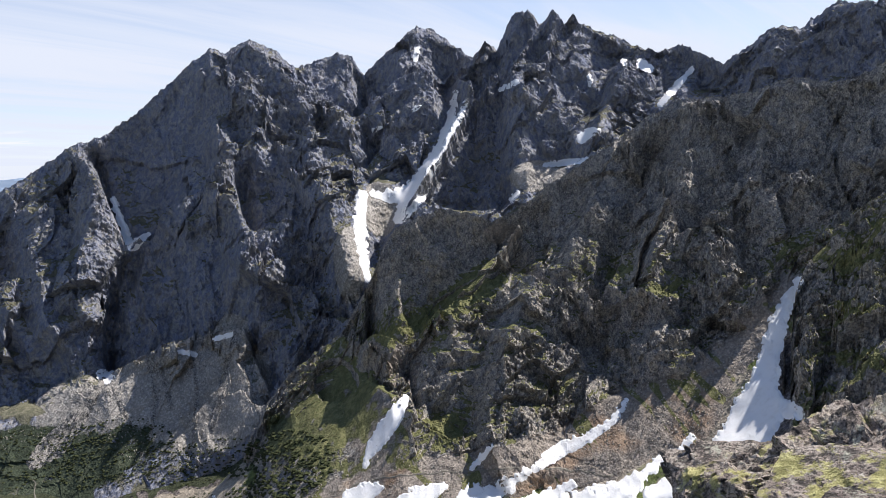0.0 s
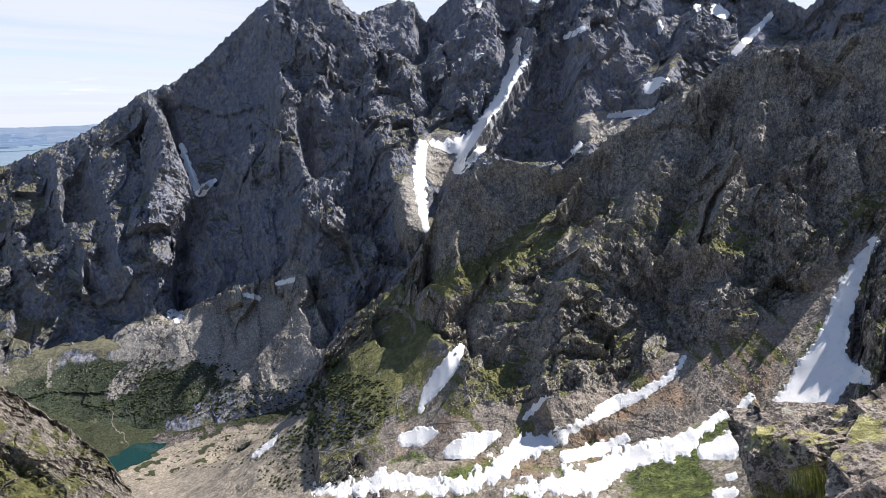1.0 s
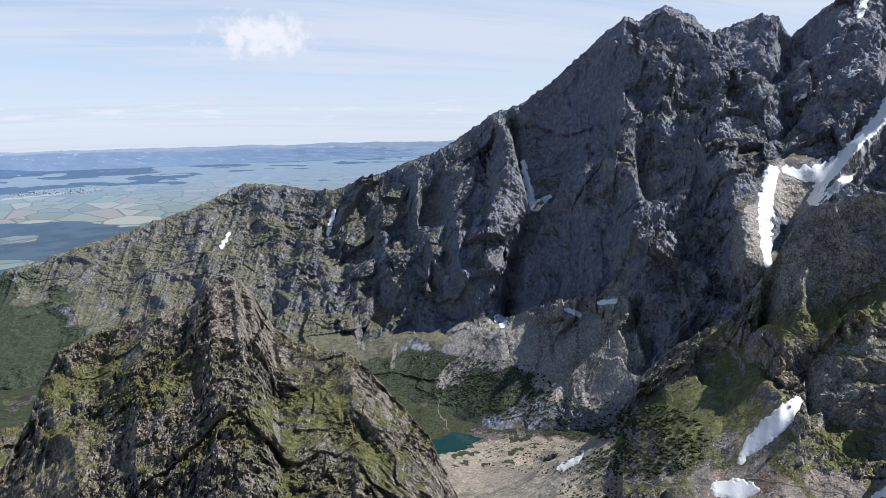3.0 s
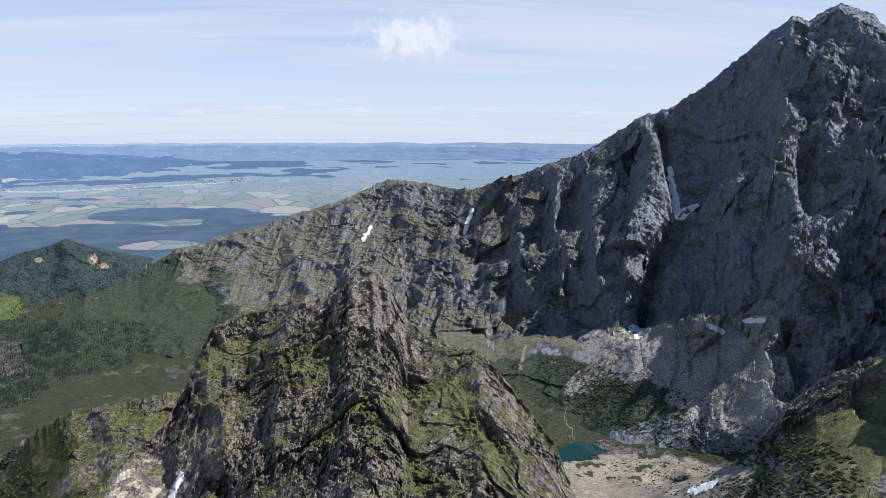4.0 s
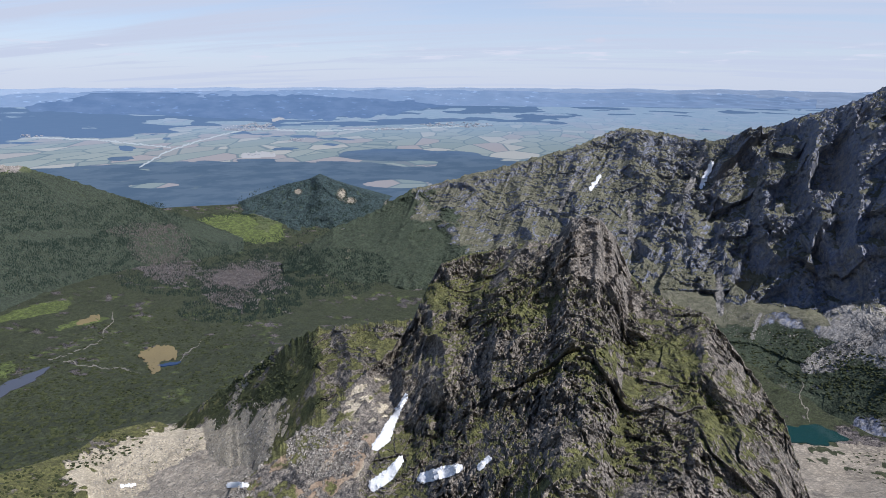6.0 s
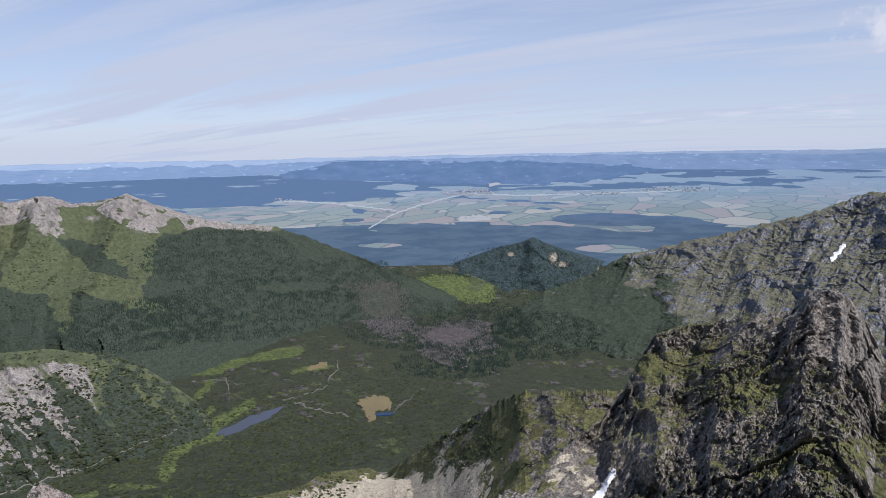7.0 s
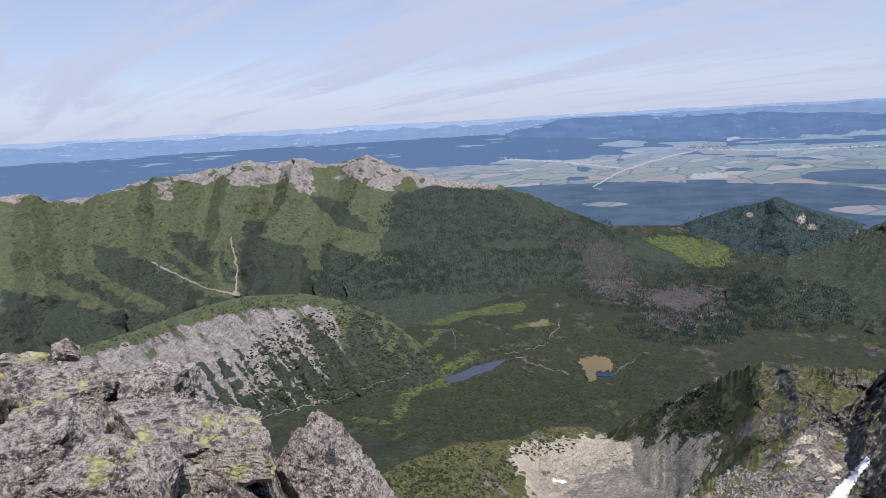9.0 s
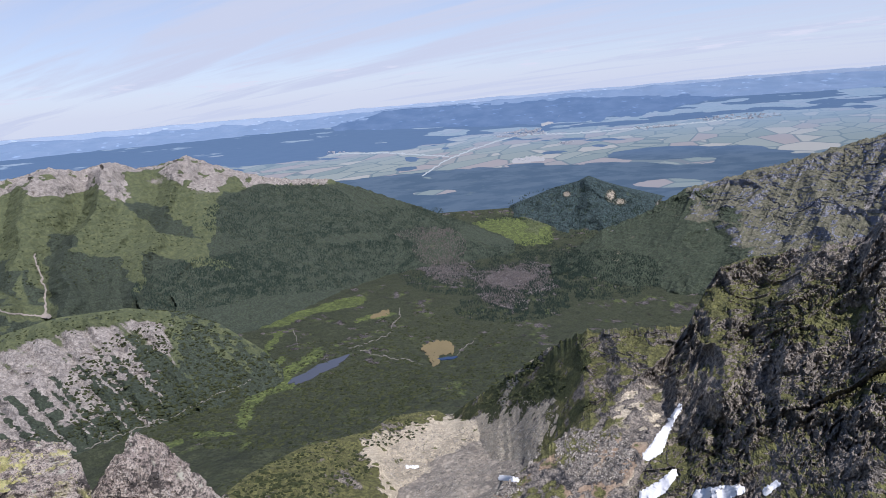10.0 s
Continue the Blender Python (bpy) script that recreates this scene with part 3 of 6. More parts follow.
FLOOR_EAST = [(75, 1000, -26), (75, 1500, -21.3), (75, 2300, -16), (70, 2700, -14), (80, 2700, -14.5), (92, 1600, -20.9), (97, 1530, -21.9),
              (85, 1620, -21.4), (97, 900, -27.5), (97, 1200, -25.2), (110, 1300, -23.8), (120, 1200, -25), (130, 1300, -22.5), (85, 900, -27),
              (78, 800, -27.8), (82, 700, -30), (88, 650, -32), (75, 640, -29.5), (65, 560, -27.5), (66, 470, -31.5), (72, 520, -31.5), (100, 700, -32), (90, 2300, -15.5), (100, 2300, -16),
              (110, 2300, -15.5), (120, 2200, -15.5), (130, 2200, -15.3), (85, 3000, -13.2), (75, 3000, -13.4), (100, 3000, -13.3)]
FLOOR_NEAR = [(b, r, e) for b in range(-40, 150, 31) for r, e in ((60, -50), (180, -43))] + [(b, r, -20) for b in (170, 210, 250, 290) for r in (300, 1500, 3000)] + [(-30, 2900, -6), (20, 2900, -8), (50, 2900, -9)]


class Spline:
    """A thin-plate surface through places on the ground."""
    def __init__(self, places):
        a = np.array(places, float)
        th = np.radians(a[:, 0])
        self.p = np.stack([-np.sin(th) * a[:, 1], np.cos(th) * a[:, 1]], -1) / 1000
        h = a[:, 1] * np.tan(np.radians(a[:, 2]))
        n = len(a)
        K = np.zeros((n + 3, n + 3))
        K[:n, :n] = self.phi(self.p[:, None] - self.p[None]) + np.eye(n) * 2e-4
        K[:n, n], K[:n, n + 1:], K[n, :n], K[n + 1:, :n] = 1, self.p, 1, self.p.T
        self.w = np.linalg.solve(K, np.concatenate([h, [0, 0, 0]]))

    def phi(self, d):
        r2 = (d ** 2).sum(-1)
        return np.where(r2 > 1e-12, r2 * np.log(r2 + 1e-12), 0)

    def __call__(self, x, y):
        out = self.w[-3] + self.w[-2] * x / 1000 + self.w[-1] * y / 1000
        for (px, py), w in zip(self.p, self.w):
            r2 = (x / 1000 - px) ** 2 + (y / 1000 - py) ** 2
            out = out + w * r2 * np.log(r2 + 1e-12)
        return out


FLOOR = Spline(FLOOR_SOUTH + FLOOR_EAST + FLOOR_NEAR)
NEAR_END, PLAIN_END = 3000.0, 4880.0


DEAD = [[(86.6, -11.2), (84.1, -11.1), (82.3, -12.9), (81.9, -14.3), (83.5, -15.6), (85.4, -15.0), (86.6, -13.0)], [(81.4, -15.3), (75.7, -14.4), (75.1, -16.1), (75.9, -17.0), (79.6, -16.3), (81.4, -16.2)],
        [(81.4, -16.6), (78.7, -16.6), (77.3, -17.6), (79.8, -17.9)]]      # stands of dead trees
CLEARING = [(82.6, -11.4), (80.2, -10.7), (77.0, -10.7), (74.9, -11.5), (75.1, -12.8), (77.1, -12.9), (80.8, -12.3)]


STONES = [(92.7, -27.6), (89.6, -27.2), (85.4, -26.4), (80.4, -26.6), (77.5, -25.6), (75.4, -25.3), (76.2, -28), (78, -31), (80, -34), (90, -34), (91.5, -30)]
SHORE = [(31.5, -25.5), (27, -24.7), (20, -24.6), (14, -26.5), (12, -34), (36, -34), (34, -26.8)]


def ground_cover(B, E, N, X, Y, H, R):
    south = smooth(44, 36, B)                      # the rocky side of the ridge
    n1, n2 = fbm(X / 90, Y / 90, H * 0, 5), fbm(X / 25 + 40, Y / 25, H * 0, 4)
    scree = south * smooth(-34, -20, B) * (0.75 + 0.5 * n1) * smooth(1250, 1000, R)
    grass = south * (0.30 + 0.8 * n1 + 0.9 * blobs(B, E, [(13, -24.5, 5, 3), (8.5, -22, 5, 2), (19, -26.5, 4, 2.2), (-24, -15, 3, 2), (-14, -30, 3, 1.6), (3, -24.5, 3, 1.6)]))
    pine = south * smooth(1200, 1320, R) * (0.9 + 0.6 * n1)
    rust = np.clip(0.9 * blobs(B, E, [(66, -29.5, 5, 2.5), (72.5, -30.5, 5, 2.6)]) + 0.35 * n1 + 0.8 * blobs(B, E, [(0, -29, 8, 2.5), (-8, -28, 8, 2), (-18, -24, 6, 2), (9, -27, 5, 2)]), 0, 1)
    # the green basin
    north = 1 - south
    pine = pine + north * (0.78 + 0.45 * n1 + 0.25 * n2)
    clear = 1.3 * area(B + 0.4 * n2, E + 0.2 * n2, CLEARING, 0.12)
    brown = np.clip(np.max([area(B + 1.3 * n2, E + 0.9 * n2, stand, 0.3) for stand in DEAD], 0) + 0.5 * n2, 0, 1) * (R > 1500)
    stones = np.maximum(0.6 * area(B + 1.6 * n2, E + 1.0 * n2, STONES, 0.6), blobs(B, E, [(71, -29.5, 5, 3.5)]))
    shore = area(B + 1.2 * n2, E + 0.8 * n2, SHORE, 0.5)
    grass, pine, scree = grass - 0.9 * shore, pine - 1.2 * shore, scree + shore * (0.9 + 0.5 * n2)
    rust, pine = rust - 0.7 * shore, pine + shore * (0.35 + 1.5 * n2) * smooth(0.1, 0.3, n1 + n2)
    meadow = np.zeros(B.shape)
    for line, wide in MEADOWS:
        d, _ = spine_distance(B + n2 * 0.35, E + n1 * 0.2, line)
        meadow = np.maximum(meadow, np.clip(1.3 - d / wide, 0, 1))
    pine = pine - 1.6 * np.clip(stones * 2.2 + 0.7 * n2, 0, 1) * (stones > 0) - 1.5 * meadow - 1.5 * clear - 1.2 * brown
    scree = scree + north * np.clip(stones * 3 + 0.5 * n2, 0, 1.2) * (stones > 0)
    grass = grass + 1.3 * clear + north * (meadow * 1.4 + 0.75 + 0.3 * n1 - 1.3 * np.clip(stones * 3, 0, 1) - 1.5 * brown)
    return {"scree": scree, "grass": grass, "pine": pine, "rust": rust}


# bearing, distance, height below the eye, half width of the tarns
LAKES = [(31.4, 1450, -681, 70), (24.3, 1330, -681, 24), (95.5, 1560, -612, 100), (84.4, 1560, -622, 22), (77.7, 860, -446, 14)]
MEADOWS = [([(98.2, -22.1), (100.1, -22.2), (101.7, -23.0), (102.3, -24.4)], 0.42), ([(99.4, -21.9), (97.4, -20.9), (95.3, -20.0)], 0.34), ([(106, -24.5), (103.4, -24.9)], 0.18), ([(111.5, -24.9), (107.4, -24.6)], 0.2),
           ([(101.6, -17.1), (98, -17.2), (95.1, -16.6), (91.3, -16.4)], 0.24), ([(99.9, -19.6), (99.2, -18.6), (98.4, -18.2)], 0.2), ([(94.2, -10.5), (91.7, -11.4), (88.4, -11.6)], 0.22), ([(92, -17.9), (88.6, -17.6)], 0.14), ([(104, -21.6), (101, -21), (98.5, -20.2)], 0.14)]

gb = np.concatenate([np.arange(-45, 150, 0.28), np.arange(150, 316, 3.0), [315.0]])
gr = np.concatenate([[4, 9, 16, 26, 40], np.geomspace(55, 300, 26)[:-1], np.geomspace(300, NEAR_END, 250), np.linspace(NEAR_END, PLAIN_END, 130)[1:]])
GB, GR = np.meshgrid(gb, gr)
GX, GY = -np.sin(np.radians(GB)) * GR, np.cos(np.radians(GB)) * GR


def plain_angle(r):
    """How far below the level the plain lies at that distance (the far country is drawn nearer, at its true angle)."""
    k = np.clip((r - 3000) / (PLAIN_END - 3000), 0, 1)
    return -13.3 * (1 - k) ** 1.25 - 1.7 * k


GH = FLOOR(GX, GY)
near_angle = np.degrees(np.arctan2(GH, GR))
far_k = smooth(2750, 3250, GR)
GH = np.tan(np.radians(near_angle * (1 - far_k) + plain_angle(GR) * far_k)) * GR
uneven = smooth(60, 400, GR) * (1 - far_k)
GH = GH + EYE + uneven * (fbm(GX / 140, GY / 140, GX * 0, 6, 0.5) * 8 * smooth(2600, 900, GR) + fbm(GX / 60, GY / 60, GX * 0 + 9, 5, 0.55) * 4)
for lake_b, lake_r, lake_h, lake_w in LAKES:       # hollows of the tarns
    lx, ly = -math.sin(radians(lake_b)) * lake_r, math.cos(radians(lake_b)) * lake_r
    w = smooth(lake_w * 2.2, lake_w * 0.9, np.hypot(GX - lx, GY - ly))
    GH = GH * (1 - w) + (EYE + lake_h - 0.5) * w
GE = np.degrees(np.arctan2(GH - EYE, GR))
true_r = np.clip(1.48 / np.tan(np.radians(np.clip(-GE, 1.75, 14))), 0, 70)
g_masks = ground_cover(GB, GE, None, GX, GY, GH, GR)
# the third value, the elevation angle, drives the painted haze
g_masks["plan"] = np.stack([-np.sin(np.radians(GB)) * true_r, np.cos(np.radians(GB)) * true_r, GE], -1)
px, py = g_masks["plan"][..., 0], g_masks["plan"][..., 1]
woods = fbm(px / 4, py / 4, px * 0, 5, 0.6)
woods = 0.55 * woods + smooth(-6.0, -6.8, GE + 1.5 * woods) * 0.9 + smooth(-4.3, -3.3, GE - 0.05 * (74 - GB) + 1.3 * woods) * 0.85 - 0.12
PLAIN_WOODS = [(65.5, -6.1, 5.5, 0.55), (61.6, -6.2, 3.5, 0.5), (59.8, -7.0, 3, 1.0), (85.8, -5.3, 0.7, 0.25), (86.5, -6.0, 1.2, 0.16), (82.8, -4.7, 0.6, 0.1), (74.3, -5.6, 1.6, 0.13), (76.7, -6.4, 1.8, 0.1), (70.7, -5.3, 0.7, 0.12), (88.8, -3.9, 1.5, 0.18)]
PLAIN_FIELDS = [(81.9, -3.7, 3, 0.3), (78.7, -3.4, 2.5, 0.2), (61.5, -3.7, 3.6, 0.42), (73.9, -3.8, 0.9, 0.35), (73.5, -3.0, 3.5, 0.14), (83.9, -3.2, 2, 0.25), (85.6, -7.9, 2.0, 0.2), (66.4, -8.3, 3, 0.35)]
woods = woods + 1.3 * np.clip(2.2 * blobs(GB + 1.2 * woods, GE + 0.2 * woods, PLAIN_WOODS), 0, 1) - 1.6 * np.clip(2.2 * blobs(GB + 1.5 * woods, GE + 0.25 * woods, PLAIN_FIELDS), 0, 1)
g_masks["wood"] = woods
ground, S_GROUND = sheet("ground", gb, GR, GH, g_masks, [m_valley, m_hazed_plain], False, int(np.searchsorted(gr, 3450)))
tagged(ground, "valley floor of scree, turf and dwarf pine opening onto a hazy plain", "ground", kind="structure")
S_GROUND["outward"] = True


def ground_height(b, r):
    j = np.clip(np.searchsorted(gb, b) - 1, 0, len(gb) - 2)
    i = np.clip(np.searchsorted(gr, r) - 1, 0, len(gr) - 2)
    u, v = (b - gb[j]) / (gb[j + 1] - gb[j]), (r - gr[i]) / (gr[i + 1] - gr[i])
    return GH[i, j] * (1 - u) * (1 - v) + GH[i, j + 1] * u * (1 - v) + GH[i + 1, j] * (1 - u) * v + GH[i + 1, j + 1] * u * v


# ---- the main massif and the long ridge that runs down from it ----
MASSIF_CREST = [(-36, 1800, 8.2), (-32, 1800, 8.6), (-29, 1850, 8.8), (-27, 1850, 7.3), (-25.3, 1850, 7.6), (-22, 1900, 5.4), (-19.1, 2000, 7.0), (-16.9, 2050, 6.4), (-14.2, 2100, 8.0),
                (-11, 2150, 9.2), (-10.3, 2150, 8.8), (-9.3, 2180, 9.7), (-8.4, 2180, 9.1), (-7.1, 2200, 10.2), (-6.2, 2200, 9.8), (-5, 2220, 7.5), (-4, 2230, 8.0), (-3, 2230, 7.0),
                (-1.4, 2260, 8.3), (0, 2270, 9.3), (1.4, 2270, 9.5), (2.8, 2260, 8.5), (5.7, 2250, 6.2)]
MASSIF_CREST += [(6.7, 2250, 7.6), (7.8, 2250, 7.9), (11.1, 2250, 6.7), (12.3, 2270, 7.9), (14.4, 2280, 8.75), (16.3, 2290, 7.8), (17.3, 2290, 8.1), (18.7, 2300, 7.2), (22.9, 2300, 3.7), (25.4, 2300, 2.0), (27.3, 2320, 1.3),
                 (31.8, 2420, -1.5), (34.2, 2500, -2.3), (36.5, 2580, -3.2), (40.5, 2750, -4.5), (43.5, 2850, -4.2), (47.5, 2900, -3.65), (51, 2850, -5.3), (57.2, 2800, -7.1), (64.2, 2700, -8.9), (67.5, 2650, -10.8), (70.8, 2600, -12.0), (75, 2600, -14.5)]
MASSIF_FOOT = [(-36, 1300), (-10, 1300), (5, 1300), (14, 1350), (20, 1430), (27, 1490), (33, 1600), (40, 1740), (50, 1850), (60, 2050), (75, 2350)]
MASSIF_RIBS = [([(17.5, 7.8), (17.3, 3.9), (18.3, 1.7), (16.2, -0.4), (17.6, -2.7), (15.2, -5.2), (16.9, -8.2), (16.5, -12)], 2.6, 95), ([(14.2, 8.6), (12, 5.5), (10.1, 2.6), (10.2, -2.8), (8.6, -7.5), (8.2, -11)], 2.4, 80),
               ([(17, 3.6), (15.6, 0.7), (15.5, -2.2), (15.1, -5)], 1.0, -45), ([(28.3, 1), (26.6, -0.3), (26, -4), (26.8, -7), (27.6, -10)], 1.9, 85), ([(26.1, 0.8), (25.1, -4), (24.0, -6.4), (25.4, -9.5), (27, -15)], 0.9, -65),
               ([(20.6, -3), (21, -7), (20, -12)], 2.2, 60), ([(31.8, -1.5), (30.5, -5), (30, -9), (29.5, -13)], 1.8, 70),
               ([(-1, 7), (-1.2, 3), (1, -1), (4, -4), (5.5, -9)], 1.1, -60), ([(-6.5, 9.5), (-4.3, 6), (-2.7, 2.5), (0.3, -1.4), (2.2, -5.1)], 1.9, 85), ([(-10, 8.8), (-9.2, 4.5), (-6.9, 3.3), (-5.1, -1.9)], 1.8, 70),
               ([(1.4, 9.5), (3.5, 5), (7.5, 2)], 1.6, 60), ([(5.7, 6.2), (7, 2), (4, 0)], 0.9, -40), ([(-16, 7.2), (-14, 4), (-12.5, 0)], 1.6, 60), ([(-19, 6.6), (-21, 4.5)], 0.9, -30), ([(-26, 7.5), (-24, 4)], 1.6, 50),
               ([(42, -4.5), (44, -8), (46, -13)], 0.7, -40), ([(47.5, -3.7), (46.5, -8), (44, -13)], 2.2, 60), ([(34.4, -2.4), (33.4, -7), (32, -12)], 1.7, 70), ([(38.3, -3.8), (37.2, -8), (35.5, -13)], 1.6, 60), ([(40.5, -4.5), (40, -9), (39, -13.5)], 1.2, 35),
               ([(51, -5.3), (51, -9), (49, -13)], 1.6, 45), ([(55, -6.5), (55.5, -10), (54, -13.5)], 1.5, 40), ([(60, -8), (61, -11), (60, -14)], 1.4, 35), ([(44.5, -4.2), (43, -9), (41.5, -13)], 1.1, 35)]


def massif_cover(B, E, N, X, Y, H, D, f):
    n1, n2 = fbm(X / 160, Y / 160, H / 160, 5), fbm(X / 40, Y / 40, H / 60, 4)
    east = smooth(30, 42, B)
    # turf by slope; it also puts lit warmth on gentle faces, leaving walls shade-blue
    grass = (N - 0.60) * 2.4 + 0.5 * n1 + 0.35 * n2 + 0.10 + east * 0.42 - 0.3 * smooth(0, 6, E)
    grass = grass + 0.8 * blobs(B, E, [(9, -8, 3, 6), (7, -13, 2.5, 4), (43, -16, 9, 2)])
    cone = blobs(B, E, [(24, -18.5, 5.5, 4.8), (19.5, -18, 6, 6), (17.5, -14.5, 2, 3), (5, -4.5, 1.8, 3), (29, -17.5, 3.5, 3), (-8, -2.5, 3, 1.6), (7.8, -9, 1.6, 4)])
    scree = np.clip(cone * 2.6, 0, 1.2) + 0.3 * n1 * (E < -13)
    streak = ridged(B * 0.9, E * 0.07, B * 0 + 4, 4)
    scree = scree + east * smooth(0.65, 0.9, streak) * 0.3
    pine = 1.35 * smooth(61, 70, B + 4 * n1 - (E + 9.5) * 1.5) + smooth(-17, -20.5, E + n1 * 1.2) * 1.1 * smooth(26, 31, B) + 1.5 * blobs(B, E, [(26.5, -21, 4.5, 2.6), (34, -19.5, 7, 2)])
    grass = grass - cone * 1.2
    scree = scree - 1.4 * blobs(B, E, [(26.5, -21, 3.8, 2.3)])
    return {"grass": grass, "scree": scree, "pine": pine * (0.8 + 0.5 * n2), "rust": 0.2 * n1}


# outlines of the sheer walls that stand in shade, and how deep they are cut
MASSIF_WALLS = [([(26.2, 0.7), (24.5, 2.6), (21.6, 4.7), (18.3, 7.1), (17.3, 4.0), (18.7, 1.1), (16.8, -0.5), (19.0, -2.6), (21.5, -3.5), (22.9, -5.3), (24.5, -5.6), (25.2, -3.1)], 190),
                ([(15.8, -4.5), (16.1, -1.4), (14.1, 0.6), (13.5, 2.4), (11.4, -2.7), (10.8, -4.5), (12.9, -5.4), (15.3, -5.7)], 150),
                ([(24.7, -6.8), (22.4, -4.4), (20.6, -6.3), (18.4, -5.1), (17.5, -7.3), (16.6, -9.4), (12.9, -10.8), (11.9, -14.5), (15.0, -17.9), (16.9, -13.0), (21.7, -13.6), (26.9, -15.0), (26.4, -11.3)], 210),
                ([(33.4, -5.3), (31.1, -2.6), (28.9, -1.4), (27.4, -4.2), (27.8, -5.8), (29.7, -6.6), (31.7, -8.1), (33.5, -7.7)], 110),
                ([(38.2, -14.9), (37.1, -12.3), (34.3, -11.2), (33.1, -12.5), (35.1, -14.6), (37.0, -15.6)], 90),
                ([(10.7, 7.2), (8.1, 7.9), (5.9, 6.3), (5.4, 3.5), (7.8, 3.3), (9.5, 4.6)], 110), ([(5.5, 6.3), (3.5, 7.7), (2.4, 5.6), (4.5, 4.3)], 80),
                ([(2.6, -5.4), (-0.4, -1.2), (-2.6, 1.8), (-4.2, 3.3), (-7.1, 2.6), (-8.4, -0.1), (-12.0, -0.7), (-8.3, -2.4), (-4.6, -5.3)], 190),
                ([(-2.4, 5.0), (-4.2, 6.0), (-6.0, 9.4), (-7.3, 9.7), (-7.8, 7.6), (-5.8, 5.3), (-3.3, 2.9)], 130)]
# bearing, half width, top and foot of lesser walls, depth
MASSIF_CLIFFS = [(30.5, 2.4, -10.5, -15, 60), (-11.5, 2.4, 8, 3, 60), (-19.5, 2, 7, 3, 50), (45, 4, -11.8, -14.4, 45), (52, 2, -11, -13.4, 40), (61, 4, -12, -13.8, 30), (41, 1.6, -9.5, -13, 40)]
MASSIF_SMOOTH = [(24.5, -18.5, 4.5, 4.4), (19, -18.2, 4, 5), (17.4, -14.5, 1.4, 2), (5, -4.5, 2.0, 3), (29, -18, 3.5, 3), (-8, -2.3, 3, 1.4), (67, -13.5, 9, 3.6), (35, -18, 6, 2), (27, -21, 5, 3), (7.6, -8, 2.2, 4)]
MASSIF_SNOW_LINES = [([(-1.55, 4.42), (-0.43, 0.65), (2.06, -3.36), (3.42, -5.38)], 0.9), ([(2.06, -3.36), (5.53, -3.33), (6.7, -5.4), (6.3, -10)], 0.9), ([(25.1, -2.5), (24.1, -6.2)], 0.4), ([(-17.5, 2.7), (-19.8, 5.2)], 0.4), ([(-11.5, 0.4), (-12.9, 0.9)], 0.6), ([(-8.6, -1.6), (-12.2, -1.3)], 0.5)]
massif, S_MASSIF = rise("mountain_massif", MASSIF_CREST, MASSIF_FOOT, 0.072, 290, 1.15, 46, 190, 12, m_hazed_rock, massif_cover, MASSIF_RIBS, MASSIF_CLIFFS, cuts=(-22, -3, 5.7, 11.1, 27.3, 41.5),
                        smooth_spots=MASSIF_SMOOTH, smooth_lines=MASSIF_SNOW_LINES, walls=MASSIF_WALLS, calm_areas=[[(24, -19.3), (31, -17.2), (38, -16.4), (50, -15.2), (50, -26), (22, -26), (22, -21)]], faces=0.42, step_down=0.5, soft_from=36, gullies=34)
tagged(massif, "jagged granite massif with dark blue shaded walls and grey scree fans", "mountain")

# ---- the dark wall across the snowy basin ----
WALL_CREST = [(-36, 900, 4.6), (-32.3, 920, 4.5), (-29.4, 940, 3.3), (-27.2, 950, 3.9), (-24.3, 970, 3.3), (-20.4, 1000, 2.7), (-18.8, 1000, 2.8), (-16.7, 1000, 1.9), (-14.6, 1000, 0.2), (-12.4, 990, -1), (-10.1, 980, -2.5),
              (-7.8, 970, -4), (-5.5, 960, -5.5), (-4.1, 960, -5.9), (-1.8, 970, -5.2), (0, 980, -4.8), (1.9, 980, -5.5), (3.8, 980, -6.3), (4.9, 980, -7.8), (6.2, 982, -10.5), (7.4, 984, -12.4), (9.0, 985, -14.6), (10.9, 985, -15.7), (13.4, 988, -17.4), (15.4, 992, -19.6), (16.8, 995, -22.2), (18, 995, -24)]
WALL_FOOT = [(-36, 690), (-27, 690), (-21, 630), (-14, 610), (-4, 610), (4, 610), (10, 615), (18, 660)]
WALL_RIBS = [([(3.8, -6.5), (4.5, -9), (6, -13), (7, -16)], 1.3, 28), ([(-5, -6), (-1, -9.5), (2.5, -13), (4, -17)], 1.2, -26), ([(-8, -12), (-5.5, -16), (-3.5, -23.5)], 3.0, 40), ([(-14, 0), (-12, -6), (-10, -11)], 1.8, 30),
             ([(-20, 2.7), (-20, -4), (-17, -10), (-15, -15)], 2.0, 36), ([(-26, 3.5), (-25, -3), (-21, -9)], 1.8, 30), ([(-12, -15.5), (-17, -14), (-21, -13)], 1.0, -22), ([(-17, 0), (-15, -6), (-12, -12)], 1.0, -22), ([(8, -17), (4, -18.5), (1, -21)], 1.0, -14)]


SCREE_SLOPE = [(-26.9, -9.6), (-24.2, -13.9), (-18.9, -18.4), (-13.5, -19.8), (-9.3, -22.8), (-4.9, -24.0), (2.0, -25.0), (7.9, -25.2), (13, -26.8), (13, -33), (-30, -33), (-26.9, -18.3), (-27.7, -13.3)]
GREEN_SLOPE = [(6.7, -14.7), (-2.0, -11.0), (-4.0, -8.9), (-5.4, -10.1), (-4.3, -13.6), (1.4, -14.1), (4.9, -17.1)]


